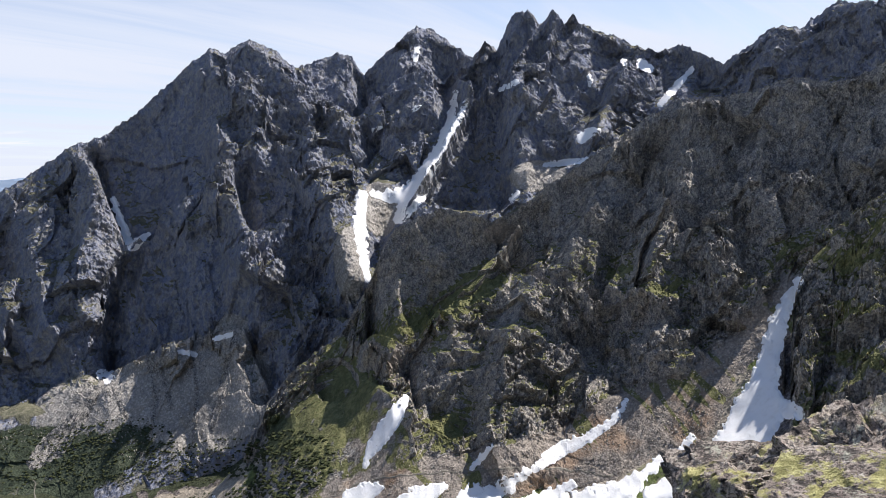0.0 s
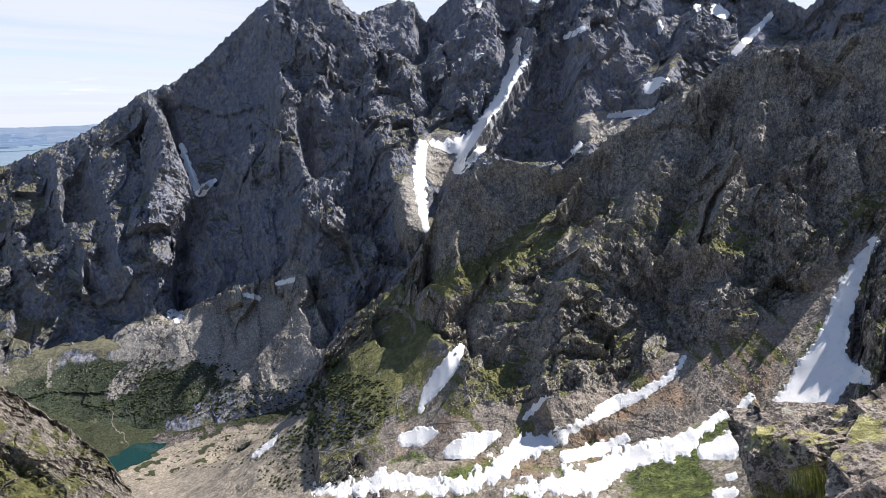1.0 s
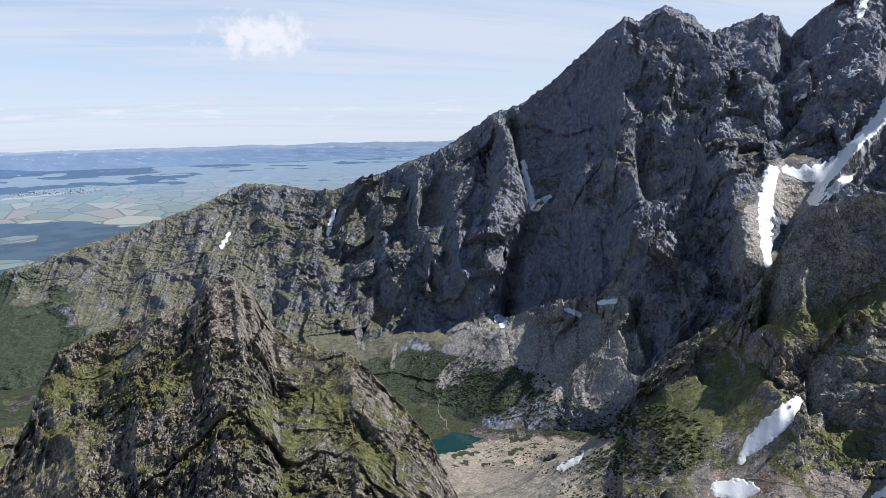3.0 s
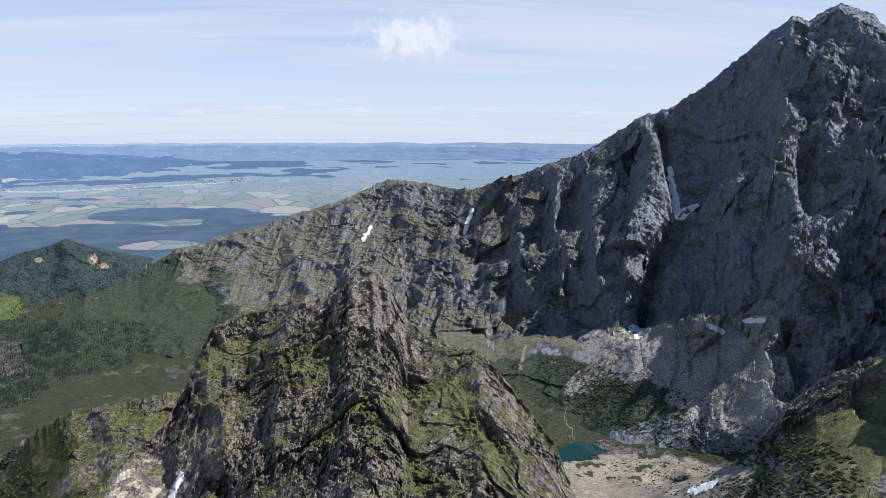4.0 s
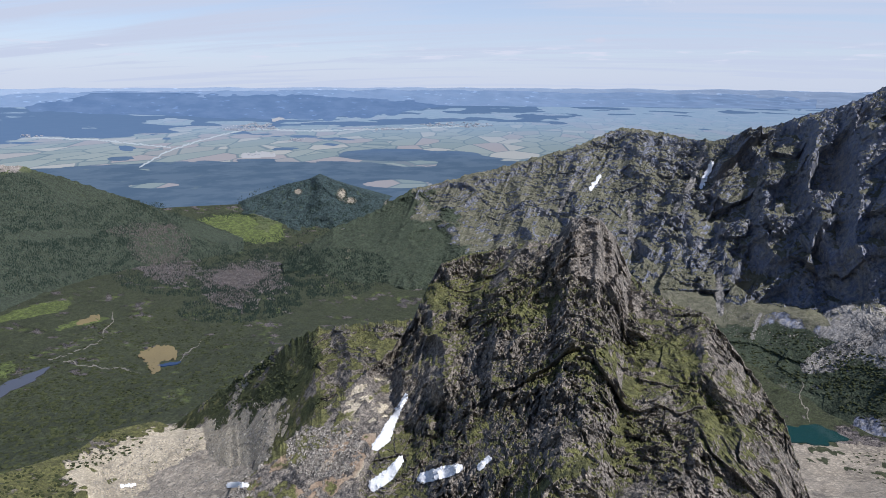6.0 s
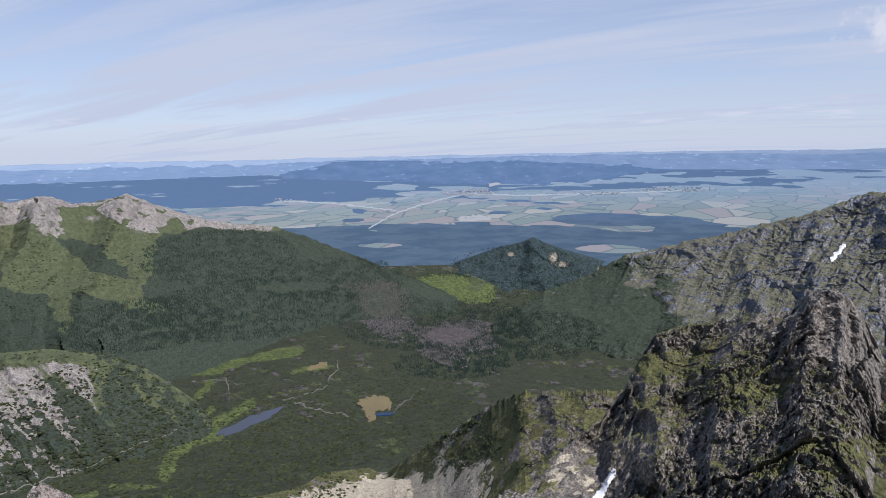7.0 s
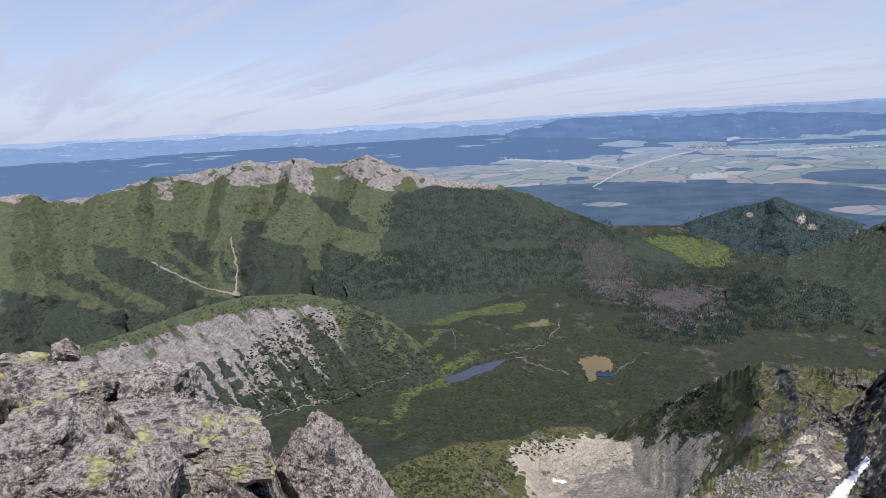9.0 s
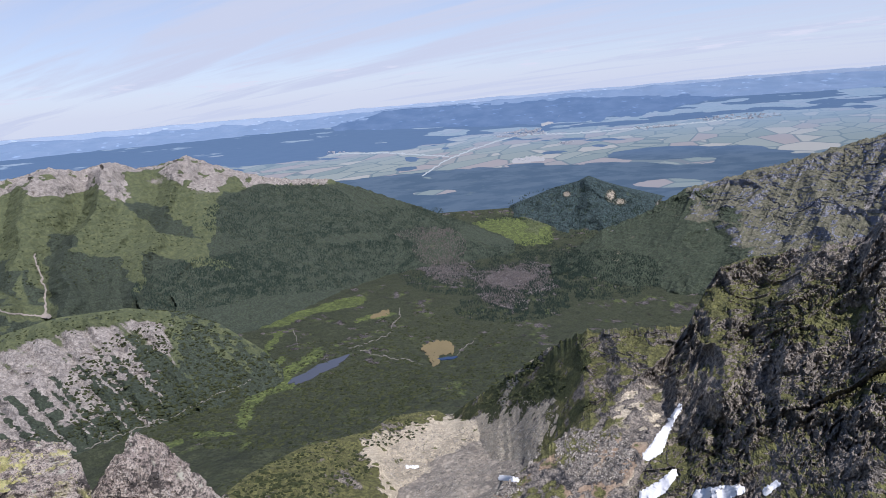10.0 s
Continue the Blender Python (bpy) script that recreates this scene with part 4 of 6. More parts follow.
def wall_cover(B, E, N, X, Y, H, D, f):
    n1, n2 = fbm(X / 70, Y / 70, H / 70, 5), fbm(X / 18, Y / 18, H / 25, 4)
    turf = blobs(B, E, [(9, -18, 6, 6), (6, -14, 4, 4), (-27, -9, 4, 3), (-15, -10, 6, 2.5), (2, -14, 5, 3), (-1.5, -11.5, 3, 2.4), (9.5, -20, 5, 4), (13.5, -22, 4, 3), (0, -23, 2.5, 2), (-20, -11.5, 6, 1.6), (6, -17.5, 2.5, 3), (-24, -12, 4, 2), (-9, -20, 2.5, 2)])
    grass = (N - 0.6) * 1.9 + 0.5 * n1 + 0.2 * n2 + 0.05 + 0.95 * turf - 0.45 * smooth(-9, 0, E)
    bare, green = area(B + 0.8 * n1, E + 0.6 * n2, SCREE_SLOPE, 0.7), area(B + 0.8 * n1, E + 0.8 * n2, GREEN_SLOPE, 0.6)
    stripes = smooth(0.5, 0.75, ridged((B - 0.9 * E) * 0.22, (E + 0.5 * B) * 0.05, B * 0 + 2, 4))
    grass = grass * (1 - bare) + bare * (0.9 * stripes + 0.5 * n1 - 0.1) + 0.5 * green
    scree = 1.3 * bare + 1.6 * blobs(B, E, [(6.5, -22.5, 3.0, 4.5), (4.5, -17.5, 1.0, 2.5), (-5, -7, 2.2, 1.4)]) + 0.3 * n2
    pine = 0.7 * blobs(B, E, [(15, -21, 3, 2.5)]) + 0.3 * n1
    return {"grass": grass, "scree": scree, "pine": pine, "rust": 0.25 * n1 + bare * (0.3 + 0.5 * n1)}


WALL_CLIFFS = [(-16, 4, -13, -16, 25), (-19.5, 2.0, 1, -6, 25), (-27, 2.2, 2.5, -3, 25), (9.5, 2.0, -16.5, -19.5, 25)]
WALL_WALLS = [([(3.8, -6.3), (-0.4, -5.3), (-3.6, -6.2), (-4.3, -8.2), (-2.0, -10.8), (3.4, -15.0), (7.2, -15.0), (6.5, -11.5)], 75),
              ([(-4.9, -9.7), (-6.9, -6.2), (-10.2, -2.6), (-14.0, 0.0), (-16, -3), (-15, -8), (-12.5, -13.0), (-7.7, -12.0)], 55),
              ([(1.4, -14.6), (-4.3, -15.4), (-5.0, -20.1), (-4.0, -22.8), (0.0, -23.4), (2.8, -21.7), (3.6, -18.1)], 40)]
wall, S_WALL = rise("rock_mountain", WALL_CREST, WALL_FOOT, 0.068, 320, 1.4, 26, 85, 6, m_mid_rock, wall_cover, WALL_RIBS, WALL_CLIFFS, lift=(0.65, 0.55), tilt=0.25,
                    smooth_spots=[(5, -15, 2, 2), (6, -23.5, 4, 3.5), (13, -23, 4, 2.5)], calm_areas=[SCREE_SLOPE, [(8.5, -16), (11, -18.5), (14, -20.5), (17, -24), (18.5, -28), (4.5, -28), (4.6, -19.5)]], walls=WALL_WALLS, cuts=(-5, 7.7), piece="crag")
tagged(wall, "dark craggy granite mountain with grassy ledges above a snowy scree basin", "mountain")

RIB_CREST = [(-40, 850, -3), (-36, 835, -3.5), (-32.6, 812, -4.3), (-30.4, 790, -6.7), (-28, 760, -9.2), (-27.2, 740, -11.5), (-26.6, 720, -14), (-26.5, 700, -17), (-26.7, 690, -20)]
RIB_FOOT = [(-40, 520), (-32, 540), (-28, 570), (-25.6, 640)]


def rib_cover(B, E, N, X, Y, H, D, f):
    n1 = fbm(X / 40, Y / 40, H / 40, 5)
    grass = (N - 0.5) * 1.5 + 0.7 * n1 + 0.38 + 0.9 * blobs(B, E, [(-31, -8.5, 3, 3), (-33, -6, 4, 2), (-31, -13, 3, 1.5), (-32, -16, 3, 1.2)])
    return {"grass": grass, "scree": -0.3 + 0.3 * n1, "pine": -0.2 + 0.3 * n1, "rust": n1 * 0}


rib, S_RIB = rise("rock_rib", RIB_CREST, RIB_FOOT, 0.08, 200, 1.1, 22, 60, 3, m_mid_rock, rib_cover, lift=(0.5, 0.7), tilt=0.25, cuts=(-31,), piece="crag")
tagged(rib, "steep granite rib with bright turf ledges beside a snow gully", "rock rib")

# ---- the spire and its ridge ----
SPIRE_CREST = [(27, 300, -35), (31.3, 340, -28.5), (33.4, 370, -24.4), (37.3, 400, -20.3), (39.8, 420, -17.7), (44.6, 450, -16.6), (46, 470, -15.2), (47.4, 478, -12.2), (48.6, 480, -11.0), (49.4, 480, -10.75), (51, 482, -11.0),
               (52.2, 484, -12.6), (54.6, 490, -13.1), (57.2, 500, -13.6), (60.4, 508, -14.5), (61.9, 500, -15.3), (63.0, 482, -17.0), (64.2, 462, -19.6), (66, 440, -22.0), (70, 412, -25.0), (75, 385, -28.3), (80, 365, -31.6), (84, 350, -34.5)]
SPIRE_FOOT = [(27, 180), (40, 180), (52, 190), (58, 230), (62, 255), (66, 262), (75, 272), (84, 275)]
SPIRE_RIBS = [([(49.4, -11), (48, -16), (45, -20), (43, -26), (42, -33)], 2.6, 5), ([(45, -17), (40, -20), (37, -26)], 1.6, 16), ([(62, -15.5), (63, -20), (62, -26)], 2.0, 20), ([(54.5, -13), (56, -18), (58, -25)], 1.6, 14),
              ([(65, -20), (66.5, -24), (65, -29)], 1.2, -16), ([(59, -15), (60, -20), (60.5, -25), (63, -30)], 1.0, -7), ([(50.6, -11.6), (51.2, -16)], 0.45, 5), ([(49.0, -11.4), (48.9, -16.5)], 0.4, 6), ([(47.9, -12), (47.3, -17)], 0.4, 6), ([(48.4, -12), (48.1, -16.5)], 0.3, -6), ([(46.6, -14.5), (45.4, -18.5)], 0.4, 5)]


SPIRE_TURF = [[(56.7, -24.2), (50.4, -21.7), (44.1, -19.8), (43.6, -21.1), (47.4, -22.6), (52.3, -23.9)], [(59.0, -18.8), (55.2, -17.2), (51.4, -16.8), (52.3, -19.0), (57.2, -20.7)], [(42.7, -19.3), (39.6, -22.7), (37.1, -25.5), (39.5, -25.7), (42.6, -22.4)], [(45.9, -24.3), (44.4, -26.0), (44.8, -29.4), (47.3, -29.5)], [(64.0, -16.8), (57.1, -15.3), (59.0, -17.9), (62.7, -18.6)]]


BOWL = [(65.2, -23.6), (68, -23.8), (71, -25.5), (76, -28.5), (85, -35), (69.5, -36), (69, -32), (67.4, -29.2), (65.6, -26.2)]


def spire_cover(B, E, N, X, Y, H, D, f):
    n1, n2 = fbm(X / 45, Y / 45, H / 45, 5), fbm(X / 11, Y / 11, H / 15, 4)
    turf = np.max([area(B + 1.2 * n1, E + 0.9 * n2, corners, 0.5) for corners in SPIRE_TURF], 0)
    grass = (N - 0.55) * 2.2 + 0.7 * n1 + 0.3 * n2 - 0.05 + 0.9 * turf
    grass = grass - 1.5 * blobs(B, E, [(48.4, -13.5, 4, 4), (70, -23.5, 5, 2.2)])
    bowl = area(B + 1.0 * n1, E + 0.7 * n2, BOWL, 0.5)
    grass = grass * (1 - bowl) + bowl * (0.5 + 1.1 * n1 + 0.6 * n2 - 0.35 * smooth(-27, -30, E))
    scree = -0.15 + 0.5 * n2 + bowl * (0.35 + 0.9 * n2)
    pine = 0.4 * n1 - 0.1
    return {"grass": grass, "scree": scree, "pine": pine, "rust": 0.3 * n1 + 0.75 * bowl * smooth(-26, -29, E)}


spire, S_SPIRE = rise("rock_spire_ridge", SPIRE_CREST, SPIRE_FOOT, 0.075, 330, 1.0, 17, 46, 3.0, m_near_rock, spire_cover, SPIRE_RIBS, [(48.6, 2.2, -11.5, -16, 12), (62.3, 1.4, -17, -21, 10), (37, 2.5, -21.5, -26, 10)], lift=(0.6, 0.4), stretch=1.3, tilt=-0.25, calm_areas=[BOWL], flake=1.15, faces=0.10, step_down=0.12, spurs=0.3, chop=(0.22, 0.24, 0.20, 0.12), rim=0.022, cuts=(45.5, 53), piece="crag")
tagged(spire, "brown granite spire on a jagged ridge with bright green turf ledges", "rock ridge")

# ---- the spur that runs down behind it ----
SPUR_CREST = [(62, 690, -19.6), (65.5, 690, -19.6), (68.6, 700, -19.9), (72.7, 725, -20.1), (75.2, 765, -21.2), (77, 805, -22.2), (80.8, 880, -24.3), (84.7, 930, -26.3), (88, 950, -28.4)]
SPUR_FOOT = [(62, 500), (68, 480), (72, 490), (76, 550), (80, 650), (88, 810)]


SLOPE = [(73, -19), (78, -21.5), (90, -27), (90, -36), (71.5, -36), (72.5, -27)]


def spur_cover(B, E, N, X, Y, H, D, f):
    n1, n2 = fbm(X / 45, Y / 45, H / 45, 5), fbm(X / 13, Y / 13, H / 15, 4)
    green = area(B + 1.5 * n1, E + 0.8 * n2, SLOPE, 1.0)
    stones = area(B + 2.0 * n2, E + 1.2 * n1, STONES, 0.6)
    streak, _ = spine_distance(B + 0.5 * n2, E + 0.3 * n1, [(75.3, -20.9), (77.6, -22.6), (79.2, -24.2), (79.8, -25.6)])
    grass = (N - 0.55) * 1.8 + 0.6 * n1 + 0.3 * n2 + 0.2 + 0.55 * green - 1.6 * stones
    scree = -0.1 + 0.6 * n2 + 1.3 * stones + 0.9 * smooth(0.35, 0.1, streak)
    pine = green * (0.62 + 0.9 * n1 + 0.6 * n2) - 1.5 * stones - 1.5 * smooth(0.45, 0.2, streak)
    return {"grass": grass - smooth(0.45, 0.2, streak), "scree": scree, "pine": pine, "rust": 0.3 * n1 + 0.7 * blobs(B, E, [(68, -29.5, 5, 2.2)])}


spur, S_SPUR = rise("rock_spur", SPUR_CREST, SPUR_FOOT, 0.08, 230, 1.05, 12, 42, 6.0, m_near_rock, spur_cover, [([(70, -20), (70.5, -23), (69.5, -27)], 1.6, 14), ([(67, -20), (67.5, -24), (66.5, -28)], 1.4, 12)],
                    [(70.3, 2.2, -21, -25, 14), (66.8, 1.6, -21, -24.5, 12)], lift=(0.5, 0.4), calm_areas=[SLOPE], spurs=0.5, cuts=(74,), piece="crag")
tagged(spur, "broken brown granite spur running down into dwarf pine", "rock ridge")

# ---- the green knoll with its block field ----
KNOLL_CREST = [(76, 760, -28.2), (78.5, 800, -27.3), (84.3, 850, -26.5), (85.8, 880, -25.7), (89.8, 860, -25.8), (91.5, 800, -26.6), (94.4, 770, -26.9), (97.5, 740, -27), (102.6, 690, -28.2), (107.9, 620, -30.6), (113, 560, -33.5)]
KNOLL_FOOT = [(76, 560), (90, 470), (113, 430)]


def knoll_cover(B, E, N, X, Y, H, D, f):
    n1, n2 = fbm(X / 40, Y / 40, H / 40, 5), fbm(X / 12, Y / 12, H / 12, 4)
    stones = 0.6 * area(B + 1.6 * n2, E + 1.0 * n2, STONES, 0.6)
    pine = 0.2 + 0.7 * n1 + 0.3 * n2 - 1.8 * np.clip(stones * 2 + 0.8 * n2, 0, 1)
    return {"scree": np.clip(stones * 2.6 + 0.5 * n2, -0.5, 1.3), "grass": 0.85 + 0.5 * n1 + 0.3 * n2 - 2.2 * np.clip(stones * 2, 0, 1) * (0.75 + n2), "pine": pine, "rust": -0.2 + 0.3 * n1}


knoll, S_KNOLL = rise("grassy_knoll", KNOLL_CREST, KNOLL_FOOT, 0.1, 170, 1.0, 7, 50, 0, m_near_rock, knoll_cover, lift=(0.3, 0.8), flake=0.3, faces=0, faceted=False, cuts=(92,), piece="slope")
tagged(knoll, "green knoll of turf and dwarf pine with a pale boulder field", "hill")

# ---- the limestone bank and the long pale ridge ----
BANK_CREST = [(134, 1650, -17.5), (127, 1650, -15.8), (122.2, 1680, -15.1), (117.9, 1700, -14.2), (114.3, 1700, -13.8), (109.4, 1700, -14.1), (105.7, 1680, -15.1), (103, 1650, -16.5), (100, 1600, -19), (98.5, 1570, -20.8)]
BANK_FOOT = [(134, 1300), (122, 1300), (115, 1300), (110, 1330), (104, 1400), (98.5, 1500)]
BANK_RIBS = [([(b, -14.2 - abs(b - 114) * 0.09), (b - 1.0, -18), (b - 2.6, -22)], 0.75, d) for b, d in ((129, 16), (126.5, 18), (124, 20), (122, 18), (119.8, 24), (117.8, 20), (116, 24), (114, 24), (112.2, 24), (110.4, 22), (108.5, 20))]


def bank_cover(B, E, N, X, Y, H, D, f):
    n1, n2 = fbm(X / 60, Y / 60, H / 60, 5), fbm(X / 20, Y / 20, H / 20, 4)
    comb = ridged((B - 0.6 * E) * 0.55 + n1 * 0.12, E * 0.04, B * 0 + 1, 5, 0.65)
    bare = smooth(0.05, 0.2, f + 0.05 * n1) * smooth(104, 108, B + 0.4 * (E + 16))
    low = smooth(0.45, 0.75, f + 0.85 * (0.45 - comb) + 0.12 * n2 + 0.02 * (112 - B))
    grass = 1.1 - bare * (0.88 + 1.3 * (comb - 0.3)) + 0.3 * n1
    pine = 0.1 + 0.7 * n2 + 0.4 * n1 - bare * 0.8 * (1 - low) + 0.85 * low + 0.5 * smooth(108, 104, B)
    return {"grass": grass, "scree": bare * 0.5 - 0.3 + 0.4 * n2 - low, "pine": pine, "rust": n1 * 0}


bank, S_BANK = rise("limestone_bank", BANK_CREST, BANK_FOOT, 0.1, 190, 1.1, 9, 60, 0, m_lime, bank_cover, BANK_RIBS, stretch=4, flake=0.5, faces=0, cuts=(109.5, 118), piece="bank")
tagged(bank, "bare pale limestone bank cut by gullies under a green top", "hill")

RIDGE_CREST = [(140, 2900, -4.2), (131, 2900, -4.2), (128.2, 2900, -4.4), (126.9, 2900, -5.1), (123.5, 2900, -4.9), (121.1, 2900, -4.2), (117.5, 2900, -3.9), (114.5, 2900, -3.5), (112.8, 2900, -3.2), (111.1, 2900, -3.6), (108.8, 2900, -3.2),
               (107.1, 2900, -3.9), (105.8, 2900, -3.9), (103.4, 2900, -3.3), (101.2, 2900, -4.4), (98, 2920, -5.5), (95.7, 2930, -6), (93, 2950, -6.2), (91.1, 2960, -6.9), (87.5, 3000, -8.4), (83, 3050, -10.3), (80.8, 3080, -11.2), (78, 3100, -12.5)]
RIDGE_FOOT = [(140, 2050), (120, 2000), (108, 1950), (100, 2000), (92, 2350), (86, 2700), (78, 2900)]
RIDGE_RIBS = [([(b, -4.5), (b + 1.5, -9), (b + 4.5, -14)], 1.6, d) for b, d in ((101, 60), (104, 90), (106.5, 70), (109.5, 110), (114, 90), (119, 110), (123, 90), (127, 110))] + [([(b, -4.5), (b + 0.5, -9), (b + 0.5, -13.5)], 1.2, -22) for b in (116.2, 111.5)] + [([(121.5, -7), (118, -11), (115.5, -13)], 1.2, -22), ([(128, -7), (124, -11.5), (121, -14)], 1.2, -22)]


# outlines of the dwarf-pine woods on the green slope
RIDGE_WOODS = [[(119.5, -8.0), (117.4, -8.4), (114.9, -10.8), (114.9, -13.1), (117.8, -12.1), (119.8, -10.3)],
               [(113.4, -7.8), (111.8, -8.2), (111.9, -9.8), (109.4, -10.4), (108.7, -12.7), (107.5, -14.8), (114.3, -13.7), (114.4, -10.8)],
               [(124.8, -8.4), (122.6, -9.1), (118.9, -12.0), (116.6, -13.7), (119.5, -14.2), (124.9, -10.8)],
               [(127.0, -9.9), (124.3, -11.6), (120.2, -14.1), (121.3, -14.7), (125.1, -12.3), (127.4, -10.6)],
               [(130.8, -10.5), (128.8, -11.4), (125.0, -12.9), (120.6, -14.8), (124.8, -15.2), (131.7, -15.9)],
               [(108.7, -6.2), (106.2, -6.7), (103.4, -9.7), (106.3, -8.9)],
               [(107.6, -10.0), (102.4, -12.3), (95.9, -13.2), (87.4, -14.5), (98.0, -17.2), (108.5, -14.6)],
               [(101.2, -6.4), (96.7, -6.3), (86, -8.7), (80.5, -11.0), (88, -13.5), (97.2, -15.0), (103.0, -11.2)]]
RIDGE_CRAGS = [[(114.9, -4.0), (112.7, -3.0), (110.3, -3.8), (109.7, -4.9), (112.4, -5.1), (114.0, -5.0)], [(110.4, -3.4), (108.5, -3.0), (107.8, -5.6), (108.3, -6.3), (109.3, -5.7)],
               [(105.6, -4.1), (102.9, -3.1), (100.0, -4.6), (101.6, -6.4), (102.5, -6.3), (104.7, -5.1)], [(100.7, -4.7), (95.6, -5.7), (96, -6.2), (99.3, -6.2)], [(119.9, -4.3), (118.6, -4.3), (118.8, -5.9), (119.6, -5.6)]]


def ridge_cover(B, E, N, X, Y, H, D, f):
    n1, n2 = fbm(X / 150, Y / 150, H / 150, 5), fbm(X / 45, Y / 45, H / 45, 4)
    cliff = 1.1 * smooth(0.085, 0.03, f + 0.05 * n1) * smooth(91, 96, B) + 0.4 * blobs(B, E, [(103, -5.5, 4, 2), (109.5, -5, 3, 2.2), (106, -5, 3, 1.6)])
    for corners in RIDGE_CRAGS:
        cliff = np.maximum(cliff, 1.1 * area(B + 0.5 * n2, E + 0.35 * n1, corners, 0.25))
    cliff = cliff * smooth(0.25, 0.5, 0.6 + n2 * 0.6)
    grass = 1.05 - cliff * 1.6 + 0.2 * n1
    wood = 1.25 * smooth(-13.0, -14.6, E + 0.5 * n1) + 0.35 * n2 - 0.05
    for corners in RIDGE_WOODS:
        wood = np.maximum(wood, 1.15 * area(B + n2 * 0.6, E + n1 * 0.3, corners, 0.3))
    strip = np.zeros(B.shape)
    for line, wide in (([(116.4, -5), (116, -9), (116, -13)], 0.35), ([(121.5, -7), (118, -11), (115.5, -13)], 0.5), ([(128, -7), (124, -11.5), (121, -14)], 0.5), ([(109, -6), (107, -9), (104, -11)], 0.4)):
        d, _ = spine_distance(B + n2 * 0.3, E, line)
        strip = np.maximum(strip, np.clip(1.4 - d / wide, 0, 1))
    wood = wood + smooth(102, 97, B) * smooth(-5.5, -7.5, E) - 0.7 * strip
    return {"grass": grass, "scree": -0.4 + 0.3 * n2, "pine": wood * (0.85 + 0.4 * n2), "rust": n1 * 0}


ridge, S_RIDGE = rise("limestone_ridge", RIDGE_CREST, RIDGE_FOOT, 0.09, 230, 1.25, 20, 260, 9, m_lime, ridge_cover, RIDGE_RIBS, stretch=5, flake=0.2, faces=0, cuts=(105.8, 112, 126.9))
tagged(ridge, "long green ridge with pale limestone crags along its crest", "mountain")

# ---- the wooded cone ----
CONE_CREST = [(88, 3450, -13.2), (84, 3450, -12), (81.6, 3450, -11.3), (78.3, 3480, -9.7), (74.5, 3500, -8.4), (72.6, 3500, -8.0), (71.7, 3500, -7.6), (70.6, 3500, -8.1), (69.4, 3500, -8.5), (66.1, 3500, -9.4), (62, 3480, -10.8), (58, 3450, -12.5)]
CONE_FOOT = [(88, 3200), (75, 3120), (66, 3120), (58, 3200)]


def cone_cover(B, E, N, X, Y, H, D, f):
    n1, n2 = fbm(X / 90, Y / 90, H / 90, 5), fbm(X / 30, Y / 30, H / 30, 4)
    bald = blobs(B, E, [(70, -9.3, 0.5, 0.6), (69.3, -9.8, 0.6, 0.35), (66, -10.2, 0.7, 0.6), (73.5, -9, 0.4, 0.3)]) * 2.0
    pale = 1.3 * area(B + 0.4 * n2, E + 0.2 * n2, CLEARING, 0.12)
    return {"grass": 0.2 + 0.4 * n1 + pale, "scree": bald - 0.3 + 0.4 * n2, "pine": 0.95 + 0.3 * n1 - bald * 1.6 - pale * 1.4, "rust": n1 * 0}


cone, S_CONE = rise("wooded_hill", CONE_CREST, CONE_FOOT, 0.12, 90, 1.2, 18, 120, 0, m_hill, cone_cover, faces=0, flake=0.2, ribs=[([(71.7, -7.7), (71.5, -10), (71, -12.5)], 1.5, 40), ([(78, -9.8), (77, -11.5)], 1.5, 25)])
tagged(cone, "dark wooded cone-shaped hill with a pale clearing at its foot", "hill")

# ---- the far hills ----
# the hills carry their haze as base colour, paler for each farther line
def hazed_hills_material(name, low, high):
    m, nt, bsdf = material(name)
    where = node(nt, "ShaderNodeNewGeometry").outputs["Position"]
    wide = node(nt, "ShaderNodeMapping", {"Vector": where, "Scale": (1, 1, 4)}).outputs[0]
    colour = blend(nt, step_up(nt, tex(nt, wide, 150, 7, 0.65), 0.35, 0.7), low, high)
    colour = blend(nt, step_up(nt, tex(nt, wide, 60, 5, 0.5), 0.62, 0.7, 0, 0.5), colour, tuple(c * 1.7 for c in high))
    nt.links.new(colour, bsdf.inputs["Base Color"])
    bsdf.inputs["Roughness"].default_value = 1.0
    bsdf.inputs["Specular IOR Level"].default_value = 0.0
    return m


m_hills_near = hazed_hills_material("hazed_blue_hills", (0.084, 0.135, 0.225), (0.108, 0.162, 0.255))
m_hills_far = hazed_hills_material("hazed_pale_hills", (0.235, 0.300, 0.395), (0.26, 0.32, 0.41))


def hill_line(name, crest, distance, mat, label, lump):
    """Hills that rise from the plain: (bearing, angle of the crest, angle of the foot)."""
    c = np.array(sorted(crest), float)
    b = np.arange(c[0, 0], c[-1, 0], 0.15)
    top = np.interp(b, c[:, 0], c[:, 1]) + lump * fbm(b / 3.5, b * 0, b * 0 + distance, 4)
    foot = np.interp(b, c[:, 0], c[:, 2])
    reach = np.linspace(3300, PLAIN_END, 400)
    rf = np.interp(foot, plain_angle(reach), reach)
    s = np.linspace(0, 1, 30)[:, None]
    R = distance + (rf - distance) * s
    E = top + (foot - 0.04 - top) * s + 0.5 * lump * fbm(b / 1.3 + 0 * s, s * 4 + 0 * b, 0 * b + 0 * s, 4) * np.sin(s * 3.14)
    R, E = np.concatenate([R[:1] + 25, R]), np.concatenate([E[:1] - 0.6, E])
    ob, _ = sheet(name, b, R, EYE + R * np.tan(np.radians(E)), {}, [mat])
    return tagged(ob, label, "hills", kind="structure")


